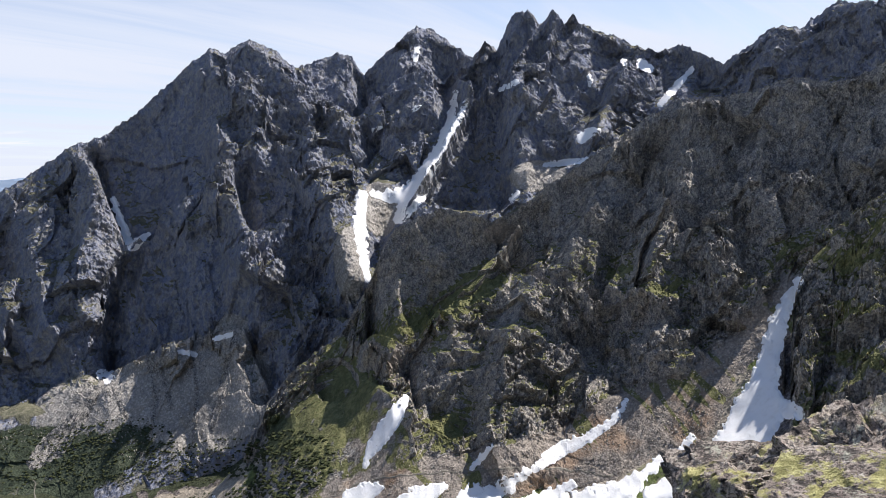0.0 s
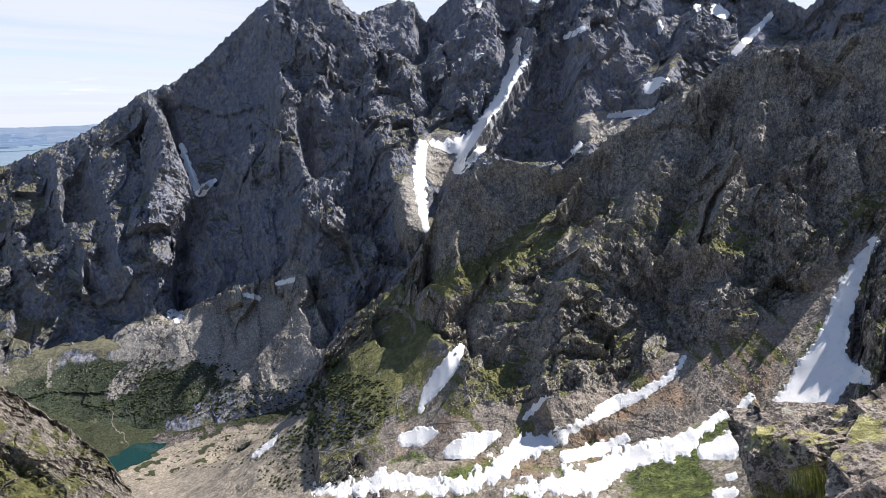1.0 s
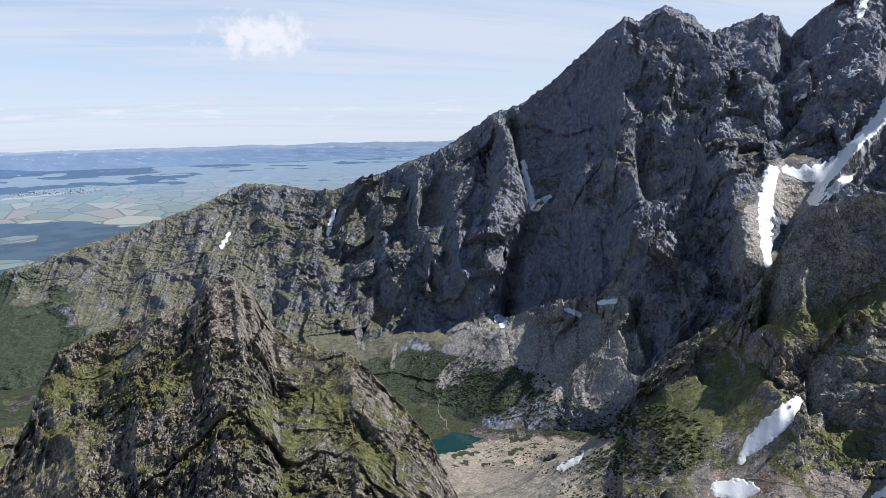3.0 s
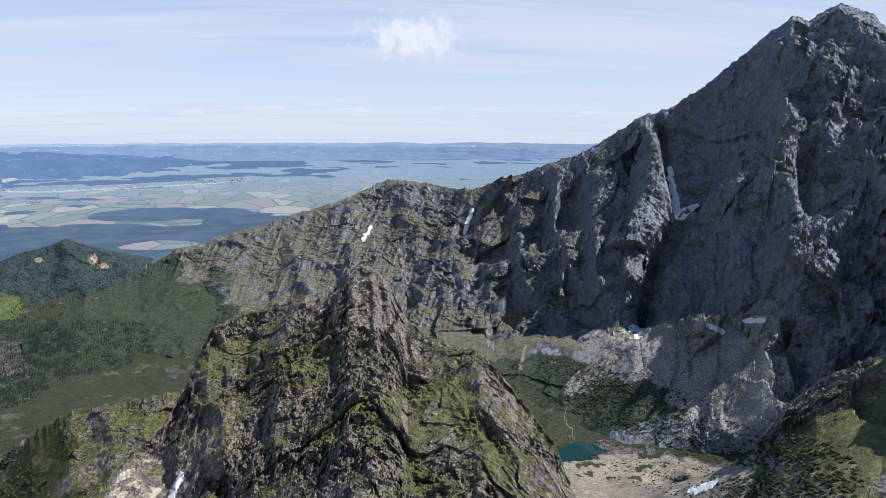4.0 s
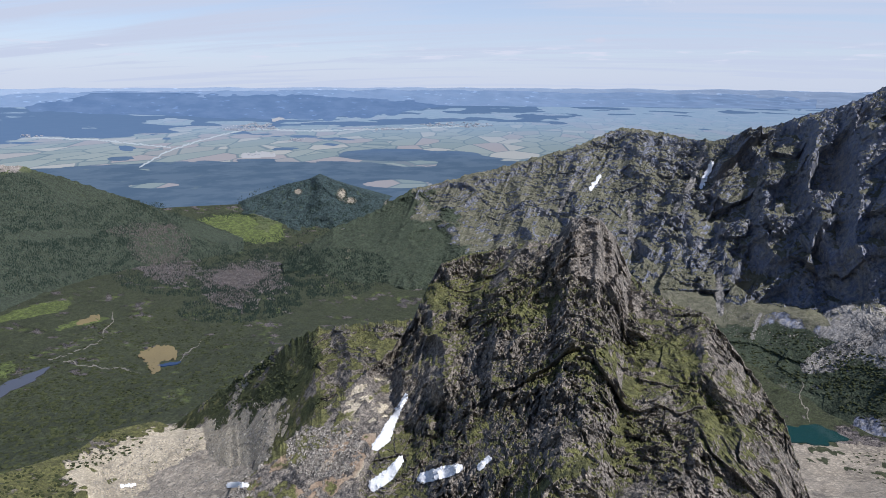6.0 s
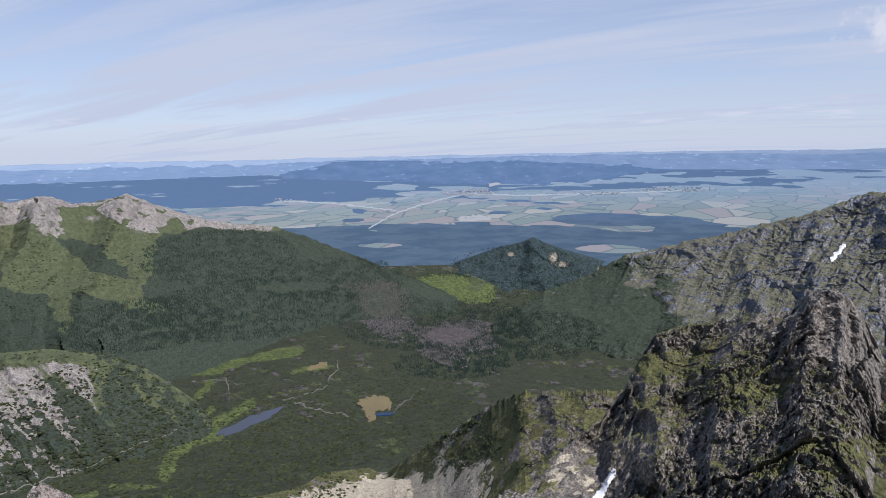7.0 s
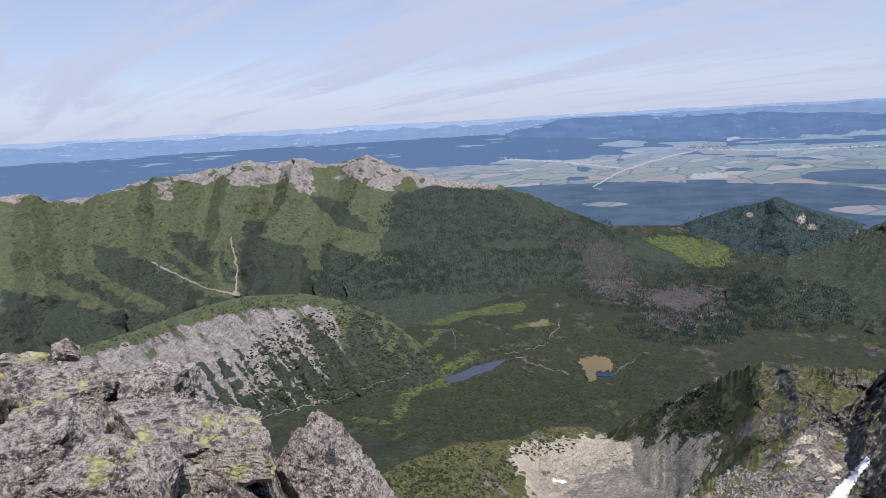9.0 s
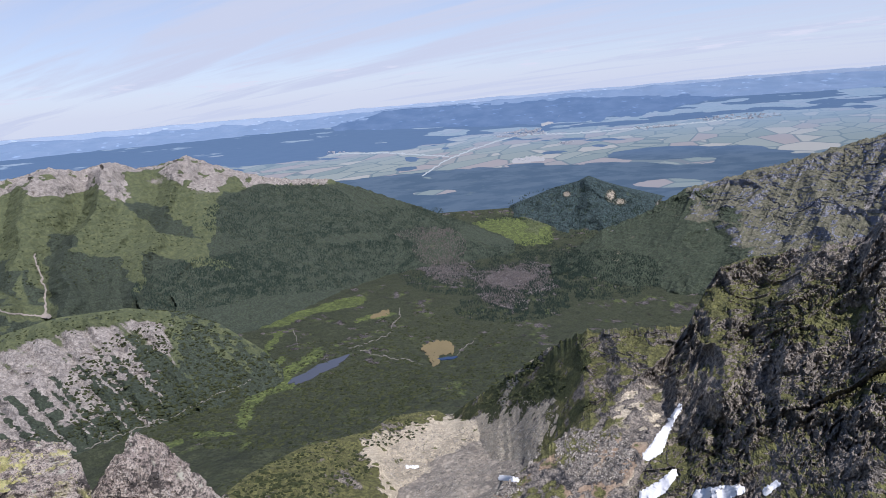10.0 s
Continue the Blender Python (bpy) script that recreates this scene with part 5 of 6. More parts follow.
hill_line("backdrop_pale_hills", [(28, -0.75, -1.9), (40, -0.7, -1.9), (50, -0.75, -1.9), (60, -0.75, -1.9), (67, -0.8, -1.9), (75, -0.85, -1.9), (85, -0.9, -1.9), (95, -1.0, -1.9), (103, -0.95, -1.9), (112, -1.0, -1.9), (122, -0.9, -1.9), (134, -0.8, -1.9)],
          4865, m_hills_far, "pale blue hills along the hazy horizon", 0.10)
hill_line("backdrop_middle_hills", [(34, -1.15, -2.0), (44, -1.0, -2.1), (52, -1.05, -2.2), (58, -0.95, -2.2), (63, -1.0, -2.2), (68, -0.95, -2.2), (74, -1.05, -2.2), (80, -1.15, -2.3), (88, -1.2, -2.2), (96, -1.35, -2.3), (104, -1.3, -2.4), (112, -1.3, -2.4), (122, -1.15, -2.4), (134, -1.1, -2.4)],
          4845, hazed_hills_material("hazed_middle_hills", (0.150, 0.215, 0.315), (0.172, 0.235, 0.335)), "blue hills fading towards the horizon", 0.16)
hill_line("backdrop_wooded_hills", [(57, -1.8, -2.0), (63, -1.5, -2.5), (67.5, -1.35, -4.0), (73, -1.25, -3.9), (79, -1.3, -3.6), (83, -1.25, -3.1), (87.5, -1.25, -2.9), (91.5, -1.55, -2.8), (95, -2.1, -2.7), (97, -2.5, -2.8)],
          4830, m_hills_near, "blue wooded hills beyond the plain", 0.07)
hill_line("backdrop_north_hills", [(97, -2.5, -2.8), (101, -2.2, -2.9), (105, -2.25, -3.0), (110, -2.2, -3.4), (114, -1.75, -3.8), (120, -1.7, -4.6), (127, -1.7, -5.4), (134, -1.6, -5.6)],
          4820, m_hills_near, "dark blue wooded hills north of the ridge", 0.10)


# ---- lakes ----
def tarn(name, bearing, distance, height, half, wide, turn, mat, label):
    bm = bmesh.new()
    n = 72
    ring = []
    for k in range(n):
        a = 2 * math.pi * k / n
        r = half * (1 + 0.22 * math.sin(2 * a + bearing) + 0.12 * math.sin(5 * a + 1) + 0.06 * math.sin(11 * a))
        x, y = r * wide * math.cos(a), r * math.sin(a)
        c, s_ = math.cos(radians(turn)), math.sin(radians(turn))
        ring.append(bm.verts.new((x * c - y * s_, x * s_ + y * c, 0)))
    top = bm.faces.new(ring)
    bmesh.ops.extrude_face_region(bm, geom=[top])
    for v in ring:
        v.co.z -= 3
    mesh = bpy.data.meshes.new(name)
    bm.to_mesh(mesh); bm.free()
    mesh.materials.append(mat)
    ob = new(name, mesh)
    ob.matrix_world = pose(-math.sin(radians(bearing)) * distance, math.cos(radians(bearing)) * distance, EYE + height, 0, 0, bearing)
    return tagged(ob, label, "lake", kind="structure")


tarn("water_green_tarn", 31.4, 1450, -679.6, 42, 1.35, 10, m_tarn, "small blue-green mountain tarn below a rock face")
tarn("water_side_pool", 24.3, 1330, -679.6, 14, 1.3, 0, m_pond, "dark little pool among pale stones")
tarn("water_white_tarn", 95.5, 1560, -611, 27, 2.8, 40, m_pond, "long grey tarn among dwarf pine and meadows")
tarn("water_reed_pool", 84.4, 1560, -620.5, 9, 2.3, 12, water_material("blue_pool", (0.02, 0.04, 0.09)), "small blue pool beside a tan reed bed")
tarn("water_stone_pool", 77.7, 860, -444.5, 9, 1.5, 0, m_pond, "shallow dark pool in a boulder field")


# ---- snow ----
def draped(name, surfaces, spines, mat, lift, thick, grain, res=0.055, label="", category="", group="", ragged=0.5):
    """A patch that lies on a surface along spines of (bearing, elevation, half width): rounded up from its edge."""
    allp = [p for line in spines for p in line]
    pad = max(p[2] for p in allp) * 1.5 + 0.2
    b = np.arange(min(p[0] for p in allp) - pad, max(p[0] for p in allp) + pad, res)
    e = np.arange(min(p[1] for p in allp) - pad, max(p[1] for p in allp) + pad, res)
    B, E = np.meshgrid(b, e)
    n1, n2 = fbm(B / grain, E / grain, B * 0, 4), fbm(B / grain + 30, E / grain, B * 0, 4)
    sd = np.full(B.shape, 9.0)
    for line in spines:
        d, along = spine_distance(B + n1 * 0.3 * grain, E + n2 * 0.2 * grain, line)
        w = np.interp(along, np.linspace(0, 1, len(line)), [p[2] for p in line])
        sd = np.minimum(sd, (d - w))
    sd = sd + ragged * grain * 0.5 * n2
    P = drape(surfaces, B, E)
    dist = np.linalg.norm(P - np.array([0, 0, EYE]), axis=-1)
    ray = (P - np.array([0, 0, EYE])) / dist[..., None]
    for _ in range(6):                                 # old snow fills the hollows, moved along the sight line to keep its outline in view
        wide = np.pad(dist, 3, mode="edge")
        mean = sum(wide[i:i + dist.shape[0], j:j + dist.shape[1]] for i in range(0, 7, 2) for j in range(0, 7, 2)) / 16
        dist = np.where(mean < 1.02 * dist, np.minimum(dist, mean), dist) if thick < 5 else dist
    P = ray * dist[..., None] + np.array([0, 0, EYE])
    inside = -sd * dist * 0.0175                       # metres inwards from the edge
    P[..., 2] += lift + thick * np.clip(inside / (thick * 2.5), -1, 1)
    keep = sd < 0.3 * thick / (dist * 0.0175)
    idx = -np.ones(B.shape, int)
    cell = keep[:-1, :-1] | keep[1:, :-1] | keep[:-1, 1:] | keep[1:, 1:]
    spread = np.zeros(B.shape, bool)
    for di in (0, 1):
        for dj in (0, 1):
            spread[di:di + cell.shape[0], dj:dj + cell.shape[1]] |= cell
    idx[spread] = np.arange(spread.sum())
    ii, jj = np.nonzero(cell)
    faces = np.stack([idx[ii, jj], idx[ii, jj + 1], idx[ii + 1, jj + 1], idx[ii + 1, jj]], -1)
    mesh = bpy.data.meshes.new(name)
    mesh.from_pydata(P[spread].tolist(), [], faces.tolist())
    mesh.polygons.foreach_set("use_smooth", np.ones(len(faces), bool))
    mesh.materials.append(mat)
    ob = new(name, mesh)
    return tagged(ob, label, category, group) if label else ob


def snow(surfaces, label, *spines, grain=0.45, thick=0.8, ragged=0.75):
    return draped("snowfield", surfaces, spines, m_snow, 0.3, thick, grain, ragged=ragged, res=0.045, label=label, category="snow", group="snowfields")


BASIN, SPUR = [S_GROUND, S_WALL, S_RIB], [S_GROUND, S_SPIRE, S_SPUR, S_KNOLL]
COULOIR = "white snow couloir between dark granite walls"
PATCH = "old snow patch high on dark granite"
snow([S_MASSIF], COULOIR, [(-1.55, 4.42, 0.15), (-1.21, 2.87, 0.25), (-0.43, 0.65, 0.38), (1.06, -1.79, 0.6), (2.06, -3.36, 1.0), (3.42, -5.38, 0.5)], [(-2.4, 3.6, 0.1), (-1.89, 2.62, 0.25), (-0.43, 0.65, 0.3)], [(2.06, -3.36, 0.8), (4.16, -3.63, 0.5), (5.53, -3.33, 0.2)], thick=1.5)
snow([S_MASSIF], COULOIR, [(6.45, -3.38, 0.4), (6.71, -5.44, 0.5), (6.71, -7.75, 0.4), (6.29, -10.4, 0.25)], thick=1.5)
snow([S_MASSIF], "thin grey snow gully below a granite wall", [(25.1, -2.56, 0.18), (24.71, -4.4, 0.22), (24.33, -5.71, 0.28), (24.1, -6.16, 0.38), (22.96, -5.41, 0.14)], thick=0.6, ragged=0.3)
snow([S_MASSIF], PATCH, [(27.3, -15.3, 0.3), (26.84, -15.6, 0.45)])
for line in ([(18.87, -13.91, 0.16), (17.55, -13.71, 0.16)], [(21.56, -14.5, 0.14), (20.46, -14.92, 0.16)], [(-5.14, 4.47, 0.12), (-6.5, 5.06, 0.16)], [(-17.47, 2.69, 0.2), (-18.58, 3.89, 0.25), (-19.79, 5.18, 0.16)],
             [(-11.53, 0.38, 0.4), (-12.19, 0.8, 0.35), (-12.85, 0.9, 0.16)], [(-8.59, -1.6, 0.16), (-10.16, -1.49, 0.24), (-12.16, -1.34, 0.2)], [(-5.78, -4.38, 0.18), (-6.3, -3.8, 0.2)], [(-16.09, 5.87, 0.36), (-16.72, 5.41, 0.28)],
             [(1.38, 7.82, 0.24), (1.54, 7.18, 0.16)], [(-12.16, 5.16, 0.14), (-12.24, 4.51, 0.14)], [(-14.75, 6.14, 0.2), (-14.83, 5.96, 0.16)], [(5.24, 1.71, 0.12), (4.6, 2.0, 0.12)], [(1.9, 3.25, 0.14), (1.4, 3.5, 0.14)], [(49, -7.6, 0.12), (49.6, -8.6, 0.1)], [(40.6, -6.2, 0.14), (41.2, -8.0, 0.12)]):
    snow([S_MASSIF], PATCH, line, grain=0.25, ragged=0.9)
snow(BASIN, "small snow patch below a dark crag", [(-23, 3.5, 0.15), (-23, 3.3, 0.12)])
TONGUE = "bright white snow tongue on a scree slope"
snow(BASIN, TONGUE, [(3.75, -20.08, 0.3), (4.69, -21.3, 0.7), (5.99, -22.74, 0.7), (7.04, -23.95, 0.4), (7.6, -24.96, 0.15)])
snow(BASIN, "broad white snowfield filling a gully beside a granite rib", [(-27.37, -10.66, 0.18), (-26.72, -12.1, 0.40), (-26.11, -13.8, 0.60), (-25.55, -16.33, 0.68), (-25.2, -18.42, 1.00), (-24.95, -20.08, 1.76), (-23.98, -22.21, 1.68), (-21.93, -24.04, 0.96)],
     [(-26.2, -19.88, 0.81), (-27.6, -20.29, 0.43)], [(-22.1, -24.2, 0.56), (-20.17, -25.48, 0.81), (-18.54, -26.52, 0.93), (-16.61, -27.19, 0.50)], thick=1.1)
snow(BASIN, TONGUE, [(-14.88, -20.33, 0.11), (-13.73, -21.97, 0.25), (-11.62, -23.33, 0.35), (-8.99, -24.46, 0.56), (-7.03, -25.75, 0.28)])
snow(BASIN, TONGUE, [(-3.45, -24.05, 0.16), (-1.67, -25.63, 0.2)])
snow(BASIN, TONGUE, [(-19.86, -22.82, 0.24), (-19.25, -23.7, 0.28), (-17.35, -24.67, 0.28)])
SCRAP = "ragged melting snow patch on brown scree"
for line in ([(9.11, -27.08, 0.5), (7.59, -26.9, 0.75), (6.32, -26.66, 0.24)], [(5.13, -28.21, 0.5), (3.34, -27.83, 0.95), (0.8, -26.91, 0.28)], [(-5.15, -28.58, 0.4), (-8.06, -27.79, 0.5), (-10.43, -26.78, 0.24)], [(-18.67, -28.71, 0.22), (-19.09, -28.53, 0.18)],
             [(-17.87, -30.01, 0.36), (-19.16, -29.7, 0.3)], [(21.81, -26.87, 0.2), (20.56, -26.21, 0.2), (20.04, -25.73, 0.1)]):
    snow(BASIN, SCRAP, line)
snow(BASIN, "wide melting snowfield on the floor of a stony basin", [(17.11, -30.32, 0.27), (13.11, -30.34, 0.58), (11.07, -30.01, 0.68), (7.04, -30.76, 0.58), (3.45, -30.71, 0.58), (0.87, -29.56, 0.85), (-1.18, -28.06, 0.95), (-4.16, -27.34, 0.54), (-6.6, -25.96, 0.27)], grain=0.8, ragged=1.5)
snow(BASIN, "wide melting snowfield on the floor of a stony basin", [(-0.11, -31.22, 0.27), (-3.15, -30.74, 0.58), (-7.61, -30.11, 1.02), (-10.46, -28.24, 0.85), (-12.78, -27.62, 0.68), (-14.59, -27.02, 0.85), (-16.32, -25.79, 0.41), (-17.58, -24.68, 0.16)], grain=0.8, ragged=1.5)
GULLY = "narrow snow strip in a gully of the rocky ridge"
for line in ([(64.8, -25.7, 0.14), (65.8, -27.25, 0.24), (66.7, -28.8, 0.49), (67.5, -29.5, 0.32)], [(65.3, -30.6, 0.25), (66.4, -31.7, 0.42), (67.8, -32.4, 0.42)], [(57.2, -30.4, 0.14), (58.1, -31.1, 0.21)], [(63.4, -32, 0.35), (61, -31.5, 0.39), (59.9, -31.2, 0.24)], [(80.5, -31.2, 0.18), (79, -31.4, 0.15)], [(88.9, -29.8, 0.07), (87.9, -29.9, 0.07)]):
    snow(SPUR, GULLY, line, grain=0.25, thick=0.5)


# ---- footpaths ----
def earth_material(name, a, b):
    m, nt, bsdf = material(name)
    where = node(nt, "ShaderNodeNewGeometry").outputs["Position"]
    nt.links.new(blend(nt, tex(nt, where, 2.5, 6), a, b), bsdf.inputs["Base Color"])
    bsdf.inputs["Roughness"].default_value = 0.95
    return m


m_path = earth_material("trodden_stones", (0.14, 0.13, 0.105), (0.22, 0.20, 0.165))
m_wash = earth_material("pale_wash", (0.20, 0.17, 0.14), (0.34, 0.30, 0.255))
m_reed = earth_material("dry_reed", (0.12, 0.098, 0.045), (0.25, 0.19, 0.085))


def path(surfaces, line, half, label, mat=None, name="footpath", grain=1.1):
    ob = draped(name, surfaces, [[(b, e, half) for b, e in line]], mat or m_path, 0.25, 0.35, grain, res=0.02, ragged=0.04)
    return tagged(ob, label, "path", kind="structure")


path(BASIN, [(20.5, -26.4), (19.69, -26.97), (16.84, -27.46), (12.4, -27.57), (9.84, -26.69), (6.79, -26.07), (3.27, -25.88), (-0.22, -25.82), (-5.14, -25.81), (-9.93, -25.76), (-13.65, -26.08)], 0.045, "worn footpath traversing brown scree")
VALE = [S_GROUND, S_BANK, S_RIDGE, S_MASSIF, S_KNOLL]
for line in ([(114.18, -23.29), (111, -23.07), (107.23, -22.62), (103.79, -21.79), (101.31, -21.2)], [(92.89, -20.14), (89.4, -19.42), (88.1, -17.87), (88.16, -17.17)], [(91.92, -20.43), (86.61, -22.02)], [(97.11, -17.97), (97.13, -19.35)], [(83.67, -21.63), (81.7, -20.06)], [(32.4, -21.5), (32.3, -22.8), (31.5, -24.2)]):
    path(VALE, line, 0.017, "thin pale footpath through dwarf pine")
path(VALE, [(114.75, -9.1), (114.7, -9.93), (114.55, -11.74), (114.88, -13.49)], 0.05, "pale stony wash down a green slope", m_wash, "stony_wash", 0.4)
path(VALE, [(114.88, -13.49), (116.86, -12.89), (118.83, -11.66), (120.72, -10.32)], 0.045, "pale stony wash down a green slope", m_wash, "stony_wash", 0.4)
path(VALE, [(114.9, -13.4), (114.7, -13.65)], 0.16, "white gravel fan at the foot of a gully", m_wash, "gravel_fan")
tagged(draped("reed_bed", VALE, [[(86.2, -20.75, 0.3), (85.2, -20.8, 0.62), (84.3, -20.9, 0.5)], [(85.9, -21.2, 0.3), (85.4, -21.8, 0.35)]], m_reed, 0.2, 0.4, 0.4, ragged=1.2), "tan reed bed round a small pool", "reeds")
tagged(draped("reed_bed", VALE, [[(90.5, -17.75, 0.14), (89.2, -17.55, 0.2)]], m_reed, 0.2, 0.4, 0.3), "small tan reed patch among dwarf pine", "reeds")
# scree streaks under the massif
SCREE_RUN = "pale grey scree run below a granite wall"
m_runs = mountain_material("scree_run", (0.22, 0.205, 0.19), (0.33, 0.31, 0.28), (0.1, 0.11, 0.05), (0.1, 0.11, 0.05), (0.03, 0.04, 0.02), (0.40, 0.385, 0.36), 1.4)
for line in ([(27.1, -15.7, 0.15), (28.2, -17.2, 0.35), (29.6, -18.6, 0.7), (31, -19.7, 0.9), (32.2, -20.4, 0.5)], [(17.3, -13.6, 0.12), (18, -15.5, 0.22), (18.6, -17.5, 0.28), (19.6, -20.5, 0.3)], [(23.8, -14.6, 0.12), (22.9, -16.6, 0.2), (22.6, -18.5, 0.15)],
             [(17.3, -14.2, 0.06), (16.6, -17.5, 0.14), (15.9, -20.3, 0.12)], [(24.0, -15, 0.05), (23.6, -18, 0.12), (24.4, -20.6, 0.1)], [(20.6, -15.2, 0.06), (20.6, -18.2, 0.13), (21.2, -21.4, 0.1)], [(26.6, -16, 0.06), (26.2, -18, 0.12), (25.6, -19.2, 0.08)], [(39.2, -14.6, 0.15), (39.0, -16.4, 0.28), (38.8, -17.5, 0.2)], [(36, -17.2, 0.1), (36.3, -19, 0.15)], [(46.5, -9.5, 0.1), (46.2, -12, 0.15), (45.5, -13.8, 0.15)], [(41.2, -5, 0.1), (42, -8, 0.2), (43, -10, 0.12)], [(37, -6.5, 0.08), (37.4, -9.5, 0.14)], [(51, -8, 0.08), (52, -10.5, 0.12)]):
    tagged(draped("scree_run", [S_MASSIF], [line], m_runs, 0.2, 0.8, 0.3), SCREE_RUN, "scree", "scree runs")

# ---- woods: too many trees to count ----
def triangles(name, verts, faces, mat, smooth_faces=False):
    mesh = bpy.data.meshes.new(name)
    mesh.from_pydata(verts.reshape(-1, 3).tolist(), [], faces.reshape(-1, faces.shape[-1]).tolist())
    mesh.polygons.foreach_set("use_smooth", np.full(len(mesh.polygons), smooth_faces))
    mesh.materials.append(mat)
    return new(name, mesh)


def leaf_material(name, dark, light):
    m, nt, bsdf = material(name)
    lot = node(nt, "ShaderNodeNewGeometry").outputs["Random Per Island"]
    nt.links.new(blend(nt, lot, dark, light), bsdf.inputs["Base Color"])
    bsdf.inputs["Roughness"].default_value = 0.95
    bsdf.inputs["Specular IOR Level"].default_value = 0.1
    return m


m_spruce = leaf_material("spruce", (0.018, 0.030, 0.023), (0.042, 0.060, 0.046))
m_dead = leaf_material("dead_spruce", (0.10, 0.088, 0.082), (0.19, 0.165, 0.15))
m_dwarf = leaf_material("dwarf_pine", (0.025, 0.031, 0.014), (0.056, 0.063, 0.028))

lots = np.random.RandomState(11)


def scatter(count, spots, clump=0.9, avoid=()):
    """Bearings and elevations strewn over patches (bearing, elevation, half width, half height), in clumps."""
    out = []
    area = np.array([w * h for _, _, w, h in spots])
    for (b, e, w, h), n in zip(spots, (count * area / area.sum()).astype(int)):
        B, E = lots.uniform(-1, 1, 4 * n), lots.uniform(-1, 1, 4 * n)
        ok = B ** 2 + E ** 2 < 1
        B, E = b + B[ok] * w, e + E[ok] * h
        dense = fbm(B / clump, E / clump * 2, B * 0, 4) + 0.1
        keep = lots.uniform(-0.4, 0.5, len(B)) < dense
        for ab, ae, aw, ah in avoid:
            keep &= ((B - ab) / aw) ** 2 + ((E - ae) / ah) ** 2 > lots.uniform(0.8, 1.1, len(B))
        out.append(np.stack([B[keep][:n], E[keep][:n]], -1))
    return np.concatenate(out)


def spruces(name, surfaces, count, spots, mat, tall, thin, label, clump=0.9, avoid=()):
    at = scatter(count, spots, clump, avoid)
    P = drape(surfaces, at[:, 0], at[:, 1])
    n = len(P)
    h = lots.uniform(*tall, n)
    turn = lots.uniform(0, 6.28, n)
    rings = []
    for low, top, wide in ((-0.05, 0.55, 1.0), (0.35, 1.0, 0.62)):
        a = turn[:, None] + np.arange(5) * 2 * np.pi / 5
        r = (h * thin * wide)[:, None] * lots.uniform(0.75, 1.15, (n, 5))
        base = np.stack([P[:, None, 0] + np.cos(a) * r, P[:, None, 1] + np.sin(a) * r, (P[:, 2] + h * low)[:, None] + 0 * a], -1)
        tip = np.stack([P[:, 0], P[:, 1], P[:, 2] + h * top], -1)[:, None]
        rings.append(np.concatenate([base, tip], 1))
    V = np.concatenate(rings, 1)
    f = [[k, (k + 1) % 5, 5] for k in range(5)] + [[6 + k, 6 + (k + 1) % 5, 11] for k in range(5)]
    F = np.arange(n)[:, None, None] * 12 + np.array(f)[None]
    ob = triangles(name, V, F, mat)
    return tagged(ob, label, "forest", kind="stuff")


GLADES = [(78.6, -11.8, 4.0, 1.0), (91.5, -11.2, 3, 0.35), (84.4, -12.6, 1.7, 1.5), (78.6, -15.6, 2.2, 0.7)]
VALE_ALL = [S_GROUND, S_BANK, S_RIDGE, S_MASSIF, S_KNOLL, S_SPIRE, S_SPUR, S_CONE]
spruces("spruce_forest", VALE_ALL, 38000, [(70.5, -15.6, 4.5, 2.0), (80, -14.5, 8, 2.4), (76.5, -16, 5, 2.6), (78.5, -17.8, 5, 1.4), (95, -12.8, 9, 2.4), (88, -10.8, 6, 1.8), (97, -8.5, 6, 2.2), (103, -13.2, 6, 2)], m_spruce, (3.6, 7.0), 0.25, "dark green spruce forest on the valley floor", avoid=GLADES)
spruces("spruce_forest", [S_CONE, S_GROUND], 3500, [(73, -10.5, 6, 2.2), (80, -11.5, 4, 1), (66, -11.2, 4, 1.4)], m_spruce, (5, 9), 0.22, "dark spruce wood covering a cone-shaped hill", avoid=GLADES)
spruces("dead_forest", VALE_ALL, 6000, [(84.3, -12.6, 2.3, 1.6), (83.6, -14.6, 1.7, 1.1), (78.3, -15.6, 3.3, 1.1), (79.2, -17.2, 1.8, 0.6), (85.5, -11.4, 2.5, 0.5)], m_dead, (4, 8), 0.17, "grey-brown stand of dead spruces", clump=0.35)


def bushes(name, surfaces, count, spots, size, label, clump=0.7):
    at = scatter(count, spots, clump)
    P = drape(surfaces, at[:, 0], at[:, 1])
    n = len(P)
    ico = bmesh.new()
    bmesh.ops.create_icosphere(ico, subdivisions=1, radius=1)
    base = np.array([v.co[:] for v in ico.verts]); f = np.array([[v.index for v in face.verts] for face in ico.faces])
    ico.free()
    r = lots.uniform(*size, n)[:, None, None]
    V = base[None] * r * np.array([1, 1, 0.55]) * lots.uniform(0.65, 1.3, (n, len(base), 1))
    ang = lots.uniform(0, 6.28, n)
    c, s_ = np.cos(ang)[:, None], np.sin(ang)[:, None]
    V = np.stack([V[..., 0] * c * 1.25 - V[..., 1] * s_, V[..., 0] * s_ * 1.25 + V[..., 1] * c, V[..., 2]], -1) + P[:, None]
    F = np.arange(n)[:, None, None] * len(base) + f[None]
    return tagged(triangles(name, V, F, m_dwarf), label, "bushes", kind="stuff")


